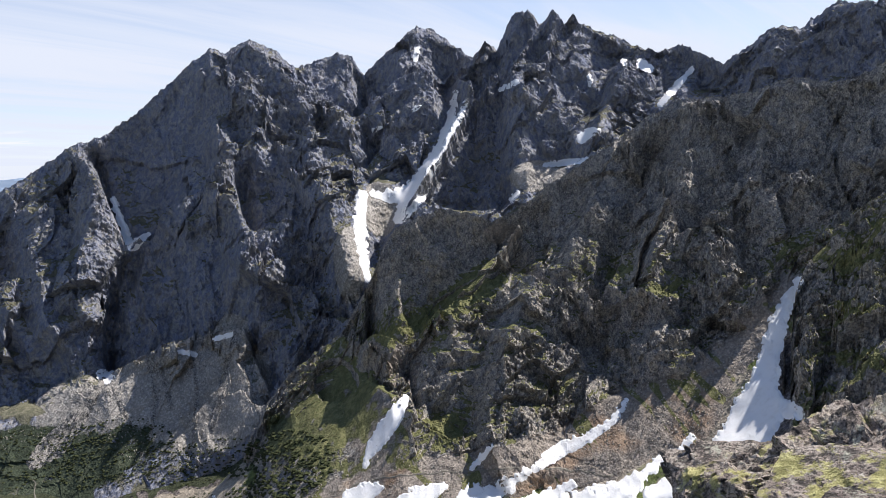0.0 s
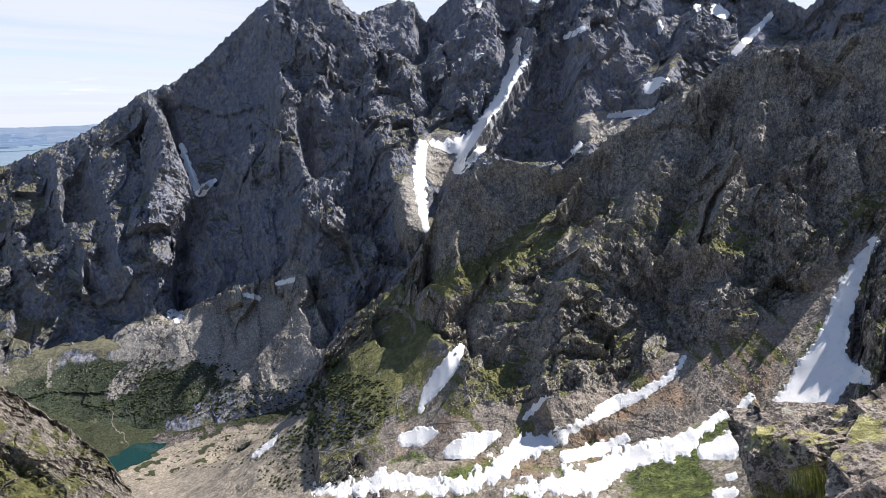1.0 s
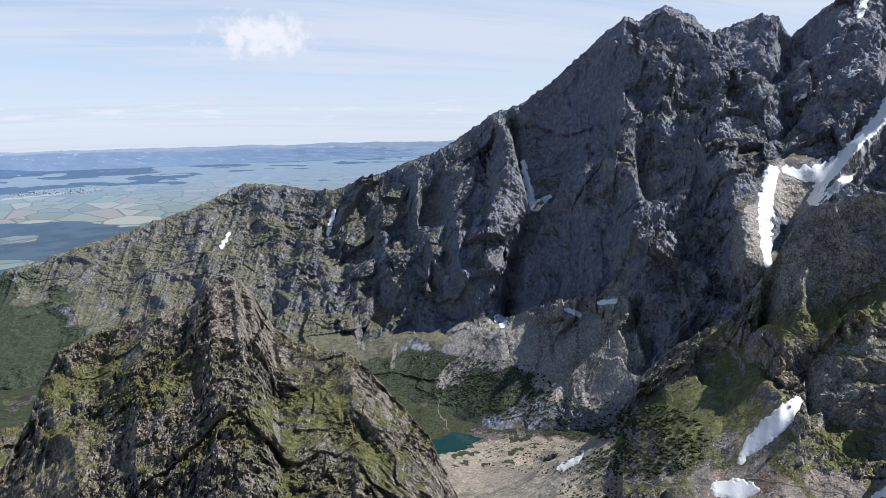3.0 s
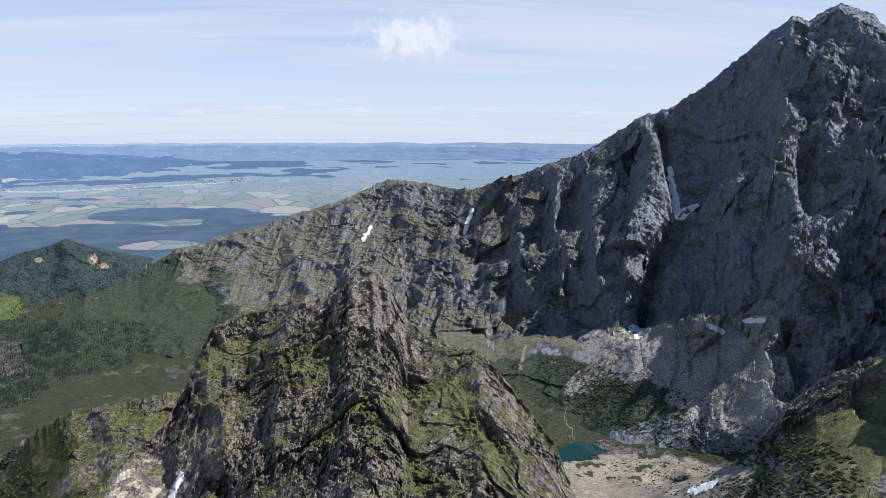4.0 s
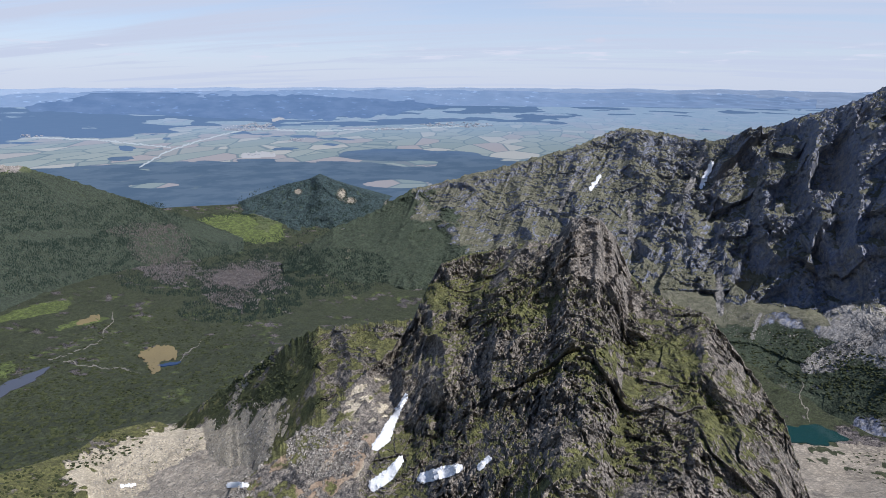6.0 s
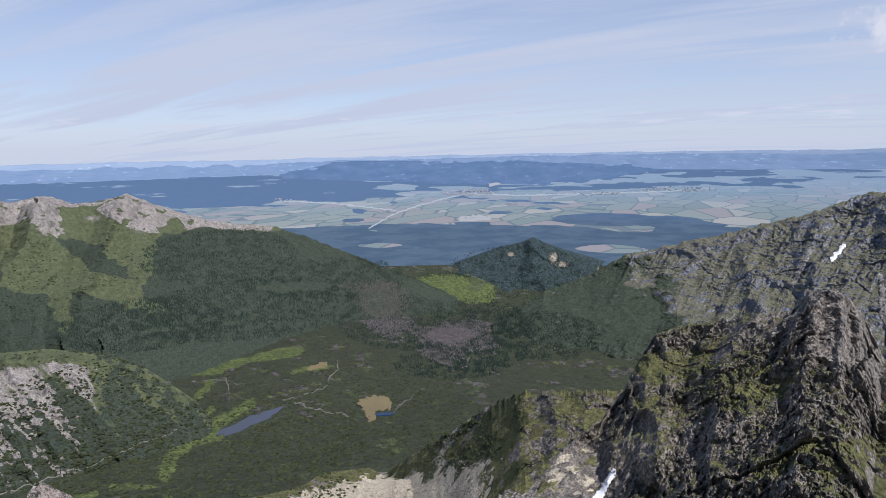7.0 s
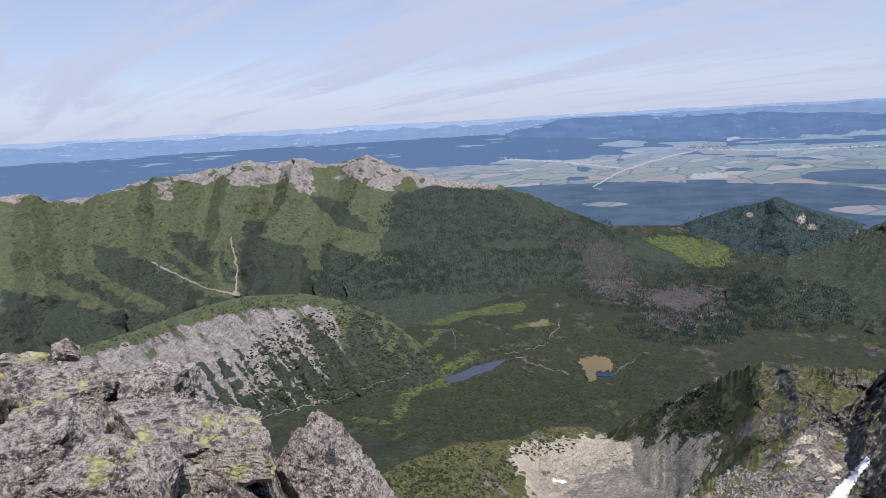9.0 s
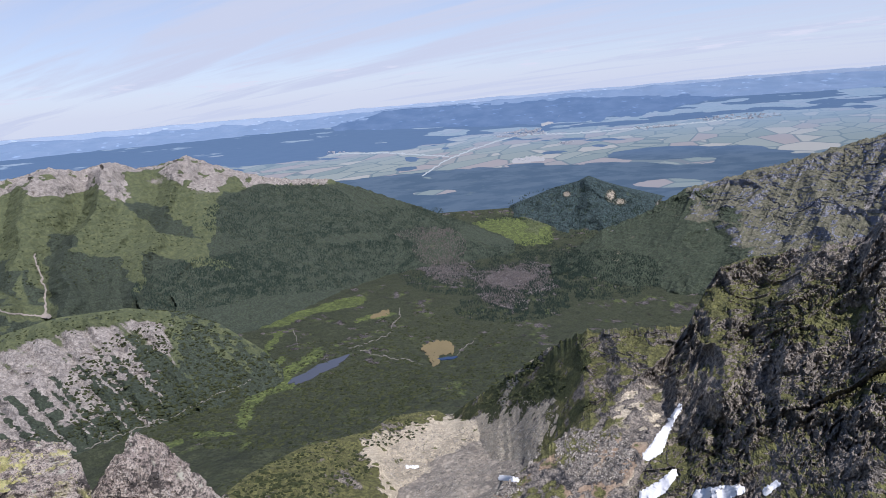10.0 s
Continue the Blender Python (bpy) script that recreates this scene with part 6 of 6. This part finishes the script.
bushes("dwarf_pine", VALE_ALL, 5000, [(97, -23, 11, 4), (90, -23.5, 8, 2.2), (108, -20, 7, 4.5), (85, -19.5, 7, 2), (80, -22, 4, 2)], (1.6, 4.2), "dense dark green dwarf pine on the valley floor")
bushes("dwarf_pine", VALE_ALL, 1500, [(79, -24, 5, 1.8), (97, -29, 5, 2.2), (90, -27, 3, 1.0), (103, -30, 4, 2)], (0.9, 2.2), "low dwarf pine clumps between pale boulders")
bushes("dwarf_pine", [S_GROUND, S_WALL, S_MASSIF], 2200, [(27, -21, 4.5, 2.4), (33, -20, 6, 2), (20, -23, 5, 1.6), (14, -24, 4, 2.5), (16, -26, 4, 1)], (1.3, 3.6), "dark dwarf pine below the scree fans")
bushes("dwarf_pine", [S_GROUND], 500, [(23, -26.2, 6, 1.2), (17, -28.5, 5, 1.5)], (1.0, 2.6), "dwarf pine clumps on a stony shore", clump=0.4)
bushes("dwarf_pine", [S_RIDGE], 1500, [(118.5, -10, 4, 3), (111, -9, 5, 3), (124, -9, 5, 3), (104, -8, 3, 2.5)], (1.5, 3.5), "scattered dark bushes on a green slope", clump=0.4)
bushes("dwarf_pine", [S_BANK], 700, [(116, -14.6, 10, 0.6), (105.5, -16.5, 2.5, 2.0), (112, -22, 8, 1.0), (125, -15.8, 5, 0.5)], (1.4, 3.2), "dwarf pine along the top of a bare bank", clump=0.3)


# ---- block fields: loose boulders ----
m_block = mountain_material("pale_blocks", (0.27, 0.245, 0.205), (0.42, 0.385, 0.33), (0.1, 0.11, 0.05), (0.1, 0.11, 0.05), (0.03, 0.04, 0.02), (0.40, 0.385, 0.36), 0.5)


def blocks(surfaces, count, spots, size, label, mat, clump=0.5):
    at = scatter(count, spots, clump)
    P = drape(surfaces, at[:, 0], at[:, 1])
    n = len(P)
    cube = np.array([(x, y, z) for x in (-1, 1) for y in (-1, 1) for z in (-1, 1)], float)
    f = np.array([[0, 1, 3, 2], [4, 6, 7, 5], [0, 4, 5, 1], [2, 3, 7, 6], [0, 2, 6, 4], [1, 5, 7, 3]])
    V = cube[None] * lots.uniform(0.55, 1.0, (n, 8, 3)) * (size[0] + (size[1] - size[0]) * lots.uniform(0, 1, (n, 1, 1)) ** 3)
    turn = np.linalg.qr(lots.normal(size=(n, 3, 3)))[0]
    V = np.einsum("nij,nkj->nki", turn, V) + P[:, None] - np.array([0, 0, 0.15])
    F = np.arange(n)[:, None, None] * 8 + f[None]
    return tagged(triangles("block_field", V, F, mat), label, "boulders", kind="stuff")


blocks([S_GROUND, S_KNOLL, S_SPIRE, S_SPUR], 12000, [(86, -29.6, 5, 2.4), (80.5, -28.6, 4, 2.4), (83.5, -31.8, 5, 1.6), (77.5, -27, 2.2, 1.6), (72, -29.5, 3.5, 2.0)], (0.25, 0.9), "pale granite boulders of a block field", m_block)
blocks(BASIN, 5000, [(-12, -22, 9, 4), (-20, -19, 5, 4), (6, -26, 7, 3), (18, -26.5, 6, 1.6), (-5, -29, 8, 2.5)], (0.25, 1.1), "scattered stones on a brown scree slope", m_block, clump=1.5)
blocks([S_MASSIF], 4000, [(23, -18.5, 5, 4), (18.5, -18, 3.5, 4), (36, -18.3, 5, 1.2)], (0.4, 1.6), "grey boulders strewn over a scree fan", m_mid_rock, clump=1.2)


# ---- villages and roads on the plain ----
m_house = leaf_material("village_walls", (0.25, 0.26, 0.29), (0.46, 0.46, 0.48))


def village(count, spots):
    at = scatter(count, spots, 0.5)
    P = drape([S_GROUND], at[:, 0], at[:, 1])
    n = len(P)
    cube = np.array([(x, y, z) for x in (-1, 1) for y in (-1, 1) for z in (0, 1)], float)
    f = np.array([[0, 1, 3, 2], [4, 6, 7, 5], [0, 4, 5, 1], [2, 3, 7, 6], [1, 5, 7, 3]])
    V = cube[None] * lots.uniform((2, 2, 2), (5, 4, 4.5), (n, 1, 3)) + P[:, None]
    F = np.arange(n)[:, None, None] * 8 + f[None]
    return tagged(triangles("village", V, F, m_house), "distant village of pale houses on the plain", "village", kind="stuff")


village(260, [(77, -3.95, 2.2, 0.22), (76.3, -3.7, 1.0, 0.15)])
village(200, [(60.5, -3.7, 3.0, 0.2), (66.5, -4.05, 2.2, 0.12)])
village(70, [(73.5, -4.9, 0.9, 0.12), (76.8, -6.0, 0.5, 0.1), (92, -4.2, 0.9, 0.1)])
m_road = earth_material("far_road", (0.27, 0.31, 0.32), (0.33, 0.36, 0.36))
for line, half in (([(85.2, -6.7), (83.2, -5.6), (81, -4.9), (79, -4.4), (77.5, -4.1)], 0.025), ([(77, -4.0), (73, -4.2), (68, -4.1), (64, -4.0), (60, -3.8)], 0.02), ([(92, -4.3), (88, -4.6), (83, -5.3)], 0.02)):
    tagged(draped("road", [S_GROUND], [[(b, e, half) for b, e in line]], m_road, 0.5, 0.4, 0.3, res=0.03, ragged=0.1), "pale road across the distant plain", "road", kind="structure")
m_quarry = earth_material("far_bare_field", (0.27, 0.28, 0.28), (0.32, 0.32, 0.31))
tagged(draped("bare_field", [S_GROUND], [[(77.6, -6.1, 0.16), (76.2, -6.0, 0.2), (75.3, -6.05, 0.12)]], m_quarry, 0.5, 0.5, 0.3), "pale bare patch on the plain", "field", kind="structure")
tagged(draped("bare_field", [S_GROUND], [[(75.2, -3.35, 0.08), (74.3, -3.1, 0.12), (73.8, -2.9, 0.08)]], m_quarry, 0.5, 0.5, 0.3), "pale sloping field beside a wood", "field", kind="structure")


# ---- the summit rocks round the walker ----
def boulder_material():
    m, nt, bsdf = material("lichen_granite")
    where = node(nt, "ShaderNodeNewGeometry").outputs["Position"]
    lot = node(nt, "ShaderNodeObjectInfo").outputs["Random"]
    off = node(nt, "ShaderNodeVectorMath", {0: where, 1: node(nt, "ShaderNodeCombineXYZ", {0: lot, 1: lot, 2: lot}).outputs[0]}, operation="ADD").outputs[0]
    big, mid, fine, grit = tex(nt, off, 0.45, 6), tex(nt, off, 0.11, 8, 0.72), tex(nt, off, 0.045, 7, 0.75), tex(nt, off, 0.011, 3, 0.7)
    c = blend(nt, step_up(nt, mid, 0.42, 0.58), (0.26, 0.212, 0.178), (0.49, 0.42, 0.345))
    c = blend(nt, step_up(nt, big, 0.45, 0.6, 0, 0.45), c, (0.31, 0.25, 0.215))
    c = blend(nt, step_up(nt, fine, 0.53, 0.60, 0, 0.75), c, (0.53, 0.475, 0.41))
    c = blend(nt, step_up(nt, fine, 0.475, 0.42, 0, 0.9), c, (0.065, 0.058, 0.052))
    c = blend(nt, step_up(nt, grit, 0.49, 0.41, 0, 0.8), c, (0.055, 0.048, 0.042))
    black = tex(nt, node(nt, "ShaderNodeVectorMath", {0: off, 1: (4.1, 8.3, 2.7)}, operation="ADD").outputs[0], 0.2, 9, 0.75)
    c = blend(nt, step_up(nt, black, 0.545, 0.575, 0, 0.88), c, (0.045, 0.040, 0.037))
    pale = tex(nt, node(nt, "ShaderNodeVectorMath", {0: off, 1: (2.1, 5.3, 9.7)}, operation="ADD").outputs[0], 0.14, 9, 0.75)
    c = blend(nt, step_up(nt, pale, 0.57, 0.62, 0, 0.8), c, (0.47, 0.46, 0.36))
    spots = tex(nt, node(nt, "ShaderNodeVectorMath", {0: off, 1: (7.1, 3.3, 1.7)}, operation="ADD").outputs[0], 0.17, 9, 0.75)
    where_l = tex(nt, node(nt, "ShaderNodeVectorMath", {0: off, 1: (1.1, 9.3, 4.7)}, operation="ADD").outputs[0], 0.8, 3)
    lichen = calc(nt, "MULTIPLY", step_up(nt, spots, 0.525, 0.565), step_up(nt, calc(nt, "ADD", where_l, attribute(nt, "lichen")), 0.53, 0.63))
    c = blend(nt, calc(nt, "MULTIPLY", lichen, 0.85), c, blend(nt, step_up(nt, fine, 0.4, 0.6), (0.30, 0.285, 0.10), (0.55, 0.51, 0.20)))
    nt.links.new(c, bsdf.inputs["Base Color"])
    bsdf.inputs["Roughness"].default_value = 0.88
    bsdf.inputs["Specular IOR Level"].default_value = 0.25
    relief = calc(nt, "ADD", calc(nt, "MULTIPLY", mid, 0.028), calc(nt, "ADD", calc(nt, "MULTIPLY", fine, 0.02), calc(nt, "MULTIPLY", grit, 0.008)))
    b = node(nt, "ShaderNodeBump", {"Height": relief, "Strength": 0.9, "Distance": 1.0})
    nt.links.new(b.outputs[0], bsdf.inputs["Normal"])
    return m


m_boulder = boulder_material()


# the summit itself, falling away steeply in front
sbv = np.arange(-180, 181, 1.5)
srv = np.concatenate([[0.02], np.linspace(0.3, 11, 70), np.geomspace(11.5, 95, 45)])
SB, SR = np.meshgrid(sbv, srv)
brink = 1.15 + 2.3 * smooth(-15, -22, SB) + 6.0 * smooth(109, 120, SB) - 3.7 * smooth(158, 178, SB) + 0.0 * SR
SX, SY = -np.sin(np.radians(SB)) * SR, np.cos(np.radians(SB)) * SR
SH = EYE - 1.75 - 0.14 * SR * smooth(109, 120, SB) * smooth(178, 158, SB) - np.maximum(SR - brink, 0) * 1.5 + (0.06 + 0.02 * SR) * fbm(SX * 1.3, SY * 1.3, SX * 0, 5)
summit, _ = sheet("ground_summit", sbv, SR, SH, {"lichen": SR * 0}, [m_boulder], True)
tagged(summit, "lichen-covered granite summit ground", "ground", kind="structure")


def outcrop(name, crest, foot, step, rows, blocks_count, flat, seed, label, lichen, stand):
    """A heap of jointed blocks: the face between a crest and a foot, (bearing, distance, height below the eye), broken into tilted facets."""
    r = np.random.RandomState(seed)
    crest, foot = np.array(sorted(crest), float), np.array(sorted(foot), float)
    b = np.arange(crest[0, 0], crest[-1, 0], step)
    rc, ec = np.interp(b, crest[:, 0], crest[:, 1]), np.interp(b, crest[:, 0], crest[:, 2])
    rf, hf = np.interp(b, foot[:, 0], foot[:, 1]), np.interp(b, foot[:, 0], foot[:, 2])
    hc = rc * np.tan(np.radians(ec))
    s = np.concatenate([[-0.25, -0.12, -0.05], np.linspace(0, 1, rows)])[:, None]
    f = np.clip(s, 0, 1)
    R = rc + (rf - rc) * f - np.minimum(s, 0) * 1.2
    H = EYE + hc + (hf - hc) * f + np.minimum(s, 0) * 5
    B = b[None] + 0 * s
    mean = rc.mean()
    A, V = np.radians(B) * mean, np.hypot(rc - rf, hc - hf).mean() * s + 0 * b
    A2, V2 = A + 0.10 * fbm(A * 2.5, V * 2.5, A * 0, 3), V + 0.10 * fbm(A * 2.5 + 9, V * 2.5, A * 0, 3)
    sites = np.stack([r.uniform(A.min(), A.max(), blocks_count), r.uniform(V.min() - 0.1, V.max(), blocks_count)], -1)
    lean, off = r.normal(size=(blocks_count, 2)) * flat, r.uniform(-1, 1, blocks_count) * flat * 0.45
    d = np.hypot((A2[..., None] - sites[:, 0]), (V2[..., None] - sites[:, 1]) * 1.25)
    order = np.argsort(d, -1)[..., :2]
    d1, d2 = np.take_along_axis(d, order, -1)[..., 0], np.take_along_axis(d, order, -1)[..., 1]
    which = order[..., 0]
    out = off[which] + lean[which, 0] * (A2 - sites[which, 0]) + lean[which, 1] * (V2 - sites[which, 1])
    out = out - 0.22 * np.exp(-((d2 - d1) / 0.03) ** 2) * (0.2 + 0.8 * (r.uniform(0, 1, blocks_count)[which] > 0.45)) - 0.05 * np.exp(-(d2 - d1) / 0.05)
    X, Y = -np.sin(np.radians(B)) * R, np.cos(np.radians(B)) * R
    wob = 0.25 * fbm(X * 2, Y * 2, H * 2, 3)
    for size, amp in ((0.75, 0.15), (0.30, 0.07), (0.12, 0.028), (0.05, 0.010)):
        out = out + amp * facets((X + 0.4 * H) / size + wob, Y / size + wob, (H - 0.4 * X) / size / 0.7)
    out = out + 0.045 * (ridged(X * 3, Y * 3, H * 4.5, 5, 0.65) - 0.4) + 0.02 * fbm(X * 12, Y * 12, H * 12, 4, 0.7)
    chip = np.abs(perlin(X * 2.3 + 5, Y * 2.3, H * 3.2))
    out = out - 0.06 * np.exp(-(chip / 0.018) ** 2)
    fade = 0.35 + 0.65 * smooth(0, 0.06, f)
    R, H = R - out * 0.55 * fade, H + out * 0.75 * fade
    th = np.radians(B)
    P = np.stack([-np.sin(th) * R, np.cos(th) * R, H], -1)
    ob = new(name)
    ob.location = (*stand, 0)
    cell = which[:-1, :-1]
    idx = np.arange(B.size).reshape(B.shape)
    quads = np.stack([idx[:-1, :-1], idx[1:, :-1], idx[1:, 1:], idx[:-1, 1:]], -1)
    flatP = P.reshape(-1, 3)
    for c in np.unique(cell):
        q = quads[cell == c]
        used, inv = np.unique(q, return_inverse=True)
        mesh = bpy.data.meshes.new("block")
        mesh.from_pydata(flatP[used].tolist(), [], inv.reshape(-1, 4).tolist())
        mesh.polygons.foreach_set("use_smooth", np.zeros(len(q), bool))
        mesh.attributes.new("lichen", "FLOAT", "POINT").data.foreach_set("value", np.full(len(used), lichen + r.uniform(-0.12, 0.12), np.float32))
        mesh.materials.append(m_boulder)
        piece = new("block", mesh)
        piece.parent = ob
    return tagged(ob, label, "rocks")


summit_rocks = outcrop("rock_outcrop", [(-18.4, 3.1, -40), (-19.5, 3.1, -33), (-21, 3.1, -31.5), (-24, 3.0, -29), (-28, 2.9, -26.5), (-32, 2.7, -25), (-38, 2.6, -22), (-46, 2.5, -21)],
        [(-46, 1.3, -1.75), (-30, 1.35, -1.72), (-22, 2.0, -1.95), (-18.4, 2.8, -2.6)], 0.09, 200, 14, 0.28, 5, "dark granite blocks with yellow-green lichen at the summit edge", 0.06, (0, ARM))
edge_rocks = outcrop("rock_outcrop", [(152, 6.5, -14), (140, 6.5, -14.6), (131.6, 6.5, -15.6), (127.4, 6.5, -16.1), (124.8, 6.4, -17.1), (122.3, 6.2, -19.2), (117.5, 6.0, -21.9), (114.6, 5.8, -25.2), (113.0, 5.7, -29), (109.6, 5.6, -34), (107.2, 5.4, -42)],
        [(152, 1.9, -1.8), (125, 2.2, -1.9), (115, 2.8, -2.35), (107.2, 4.6, -4.2)], 0.08, 300, 40, 0.36, 9, "rough grey granite blocks with pale lichen at the summit edge", 0.0, (-ARM, 0))


def boulder(parent, bearing, elevation, distance, size, turn, seed, lichen, n=34, planes=None):
    """One angular block: a lump cut by flat planes, then chipped; size is its width, depth and height."""
    r = np.random.RandomState(seed)
    g = np.linspace(-1, 1, n + 1)
    U, V = np.meshgrid(g, g)
    sides = []
    for axis in range(3):
        for sign in (-1, 1):
            c = np.zeros(U.shape + (3,))
            c[..., axis], c[..., (axis + 1) % 3], c[..., (axis + 2) % 3] = sign, U * sign, V
            sides.append(c)
    C = np.stack(sides).reshape(-1, 3)
    C = np.unique(np.round(C, 6), axis=0)
    look_up = {tuple(p): k for k, p in enumerate(C.tolist())}
    faces = []
    for c in sides:
        k = np.array([look_up[tuple(p)] for p in np.round(c, 6).reshape(-1, 3).tolist()]).reshape(n + 1, n + 1)
        faces.append(np.stack([k[:-1, :-1], k[:-1, 1:], k[1:, 1:], k[1:, :-1]], -1).reshape(-1, 4))
    u = C / np.linalg.norm(C, axis=1)[:, None]
    normals = np.concatenate([np.eye(3), -np.eye(3), r.normal(size=(9, 3))]) + r.normal(size=(15, 3)) * 0.16
    normals /= np.linalg.norm(normals, axis=1)[:, None]
    depth = np.concatenate([r.uniform(0.82, 1.0, 6), r.uniform(0.95, 1.25, 9)])
    if planes:
        normals, depth = np.array([p[:3] for p in planes], float), np.array([p[3] for p in planes])
        normals /= np.linalg.norm(normals, axis=1)[:, None]
    reach = (depth[None] / np.maximum(u @ normals.T, 1e-3)).min(1)
    Q = u * reach[:, None] * np.array(size) / 2
    chip = 0
    for wide, amp in ((0.16, 0.030), (0.06, 0.011), (0.025, 0.0045)):
        chip = chip + amp * facets((Q[:, 0] + seed) / wide, Q[:, 1] / wide, Q[:, 2] / wide / 0.8)
    crack = np.abs(perlin(Q[:, 0] * 7 + seed, Q[:, 1] * 7, Q[:, 2] * 9))
    chip = chip - 0.025 * np.exp(-(crack / 0.02) ** 2) + 0.006 * fbm(Q[:, 0] * 22, Q[:, 1] * 22, Q[:, 2] * 22 + seed, 4, 0.7)
    Q = Q + u * (chip * min(1.0, min(size) / 0.3))[:, None]
    m = pose(0, 0, 0, *turn)
    Q = Q @ np.array(m.to_3x3()).T
    b, e = radians(bearing), radians(elevation)
    base = Vector((-math.sin(b) * distance * math.cos(e), math.cos(b) * distance * math.cos(e), EYE + distance * math.sin(e)))
    mesh = bpy.data.meshes.new("boulder")
    mesh.from_pydata((Q + np.array(base)[None]).tolist(), [], np.concatenate(faces).tolist())
    mesh.polygons.foreach_set("use_smooth", np.zeros(len(mesh.polygons), bool))
    mesh.attributes.new("lichen", "FLOAT", "POINT").data.foreach_set("value", np.full(len(C), lichen, np.float32))
    mesh.materials.append(m_boulder)
    ob = new("boulder", mesh)
    ob.parent = parent
    return ob


for b, e, d, size, turn, lichen in ((-25.2, -26.6, 2.75, (0.54, 0.36, 0.34), (5, -22, -22), 0.0), (-29.9, -23.6, 2.75, (0.32, 0.28, 0.22), (10, -8, 10), 0.16), (-33.6, -22.6, 2.6, (0.30, 0.34, 0.26), (5, -25, -20), 0.05),
                                    (-31.4, -26.0, 2.25, (0.42, 0.46, 0.13), (14, -9, -45), 0.2), (-27.3, -27.8, 2.25, (0.16, 0.16, 0.13), (10, 5, 15), 0.0), (-32.4, -28.6, 2.1, (0.36, 0.30, 0.16), (8, 8, -50), 0.0)):
    boulder(summit_rocks, b, e, d, size, turn, int(-b * 10), lichen)
WEDGE = [(0.75, -0.45, 0.5, 0.75), (0.1, -0.95, 0.22, 0.75), (-0.85, -0.30, -0.32, 0.70), (-0.55, 0.1, 0.85, 0.92), (0, 1, 0.1, 0.9), (0, 0, -1, 1.0), (0.6, 0.7, 0.4, 0.85), (0.35, -0.3, 0.9, 0.95), (-0.6, -0.75, 0.3, 0.86)]
boulder(edge_rocks, 109.9, -28.6, 5.2, (0.60, 0.50, 0.84), (0, -6, 110), 41, -0.12, 44, WEDGE)
for b, e, d, size, turn, lichen in ((122.6, -20.1, 6.0, (0.50, 0.55, 0.40), (0, 10, 100), -0.05), (128.8, -18.3, 6.05, (0.85, 0.65, 0.26), (8, 4, 140), 0.0), (130.6, -22.2, 4.9, (0.55, 0.55, 0.42), (6, -8, 115), 0.0),
                                    (120.1, -24.4, 5.1, (0.90, 0.75, 0.40), (6, 12, 130), 0.05), (126.5, -25.3, 4.4, (0.60, 0.55, 0.32), (10, 5, 95), 0.05), (127.9, -15.8, 6.4, (0.18, 0.18, 0.16), (10, 20, 30), 0.0), (130.8, -16.2, 6.4, (0.40, 0.30, 0.18), (0, 5, 120), 0.1), (130.6, -17.4, 6.1, (0.24, 0.20, 0.14), (20, 10, 60), -0.2)):
    boulder(edge_rocks, b, e, d, size, turn, int(b * 10), lichen)


# ---- grass between the summit blocks ----
def tuft(bearing, distance, height, count, tall, label):
    m = leaf_material("mountain_grass", (0.10, 0.12, 0.02), (0.24, 0.25, 0.07))
    V, F = [], []
    for k in range(count):
        a, rr = lots.uniform(0, 6.28), lots.uniform(0, 0.06)
        x, y = math.cos(a) * rr * 1.6, math.sin(a) * rr
        h, bend, wide, turn = tall * lots.uniform(0.5, 1.0), lots.uniform(0.1, 0.5), lots.uniform(0.0008, 0.0016), lots.uniform(0, 6.28)
        dx, dy = math.cos(a + lots.uniform(-0.8, 0.8)), math.sin(a + lots.uniform(-0.8, 0.8))
        n0 = len(V)
        for q, w in ((0, 1), (0.5, 0.8), (1, 0.1)):
            cx, cy, cz = x + dx * bend * h * q * q, y + dy * bend * h * q * q, h * q * (1 - 0.25 * bend * q)
            V += [(cx - math.cos(turn) * wide * w, cy - math.sin(turn) * wide * w, cz), (cx + math.cos(turn) * wide * w, cy + math.sin(turn) * wide * w, cz)]
        F += [(n0, n0 + 1, n0 + 3, n0 + 2), (n0 + 2, n0 + 3, n0 + 5, n0 + 4)]
    ob = triangles("grass_tuft", np.array(V), np.array(F), m)
    b = radians(bearing)
    ob.matrix_world = pose(-math.sin(b) * distance, ARM + math.cos(b) * distance, EYE + height, 0, 0, bearing)
    return tagged(ob, label, "grass", "grass tufts", "stuff")


tuft(-24.9, 2.1, -1.15, 420, 0.08, "yellow-green grass tuft among dark summit blocks")
tuft(-29.2, 2.0, -1.08, 340, 0.07, "yellow-green grass tuft among dark summit blocks")
tuft(-22.4, 2.25, -1.28, 240, 0.06, "yellow-green grass tuft among dark summit blocks")
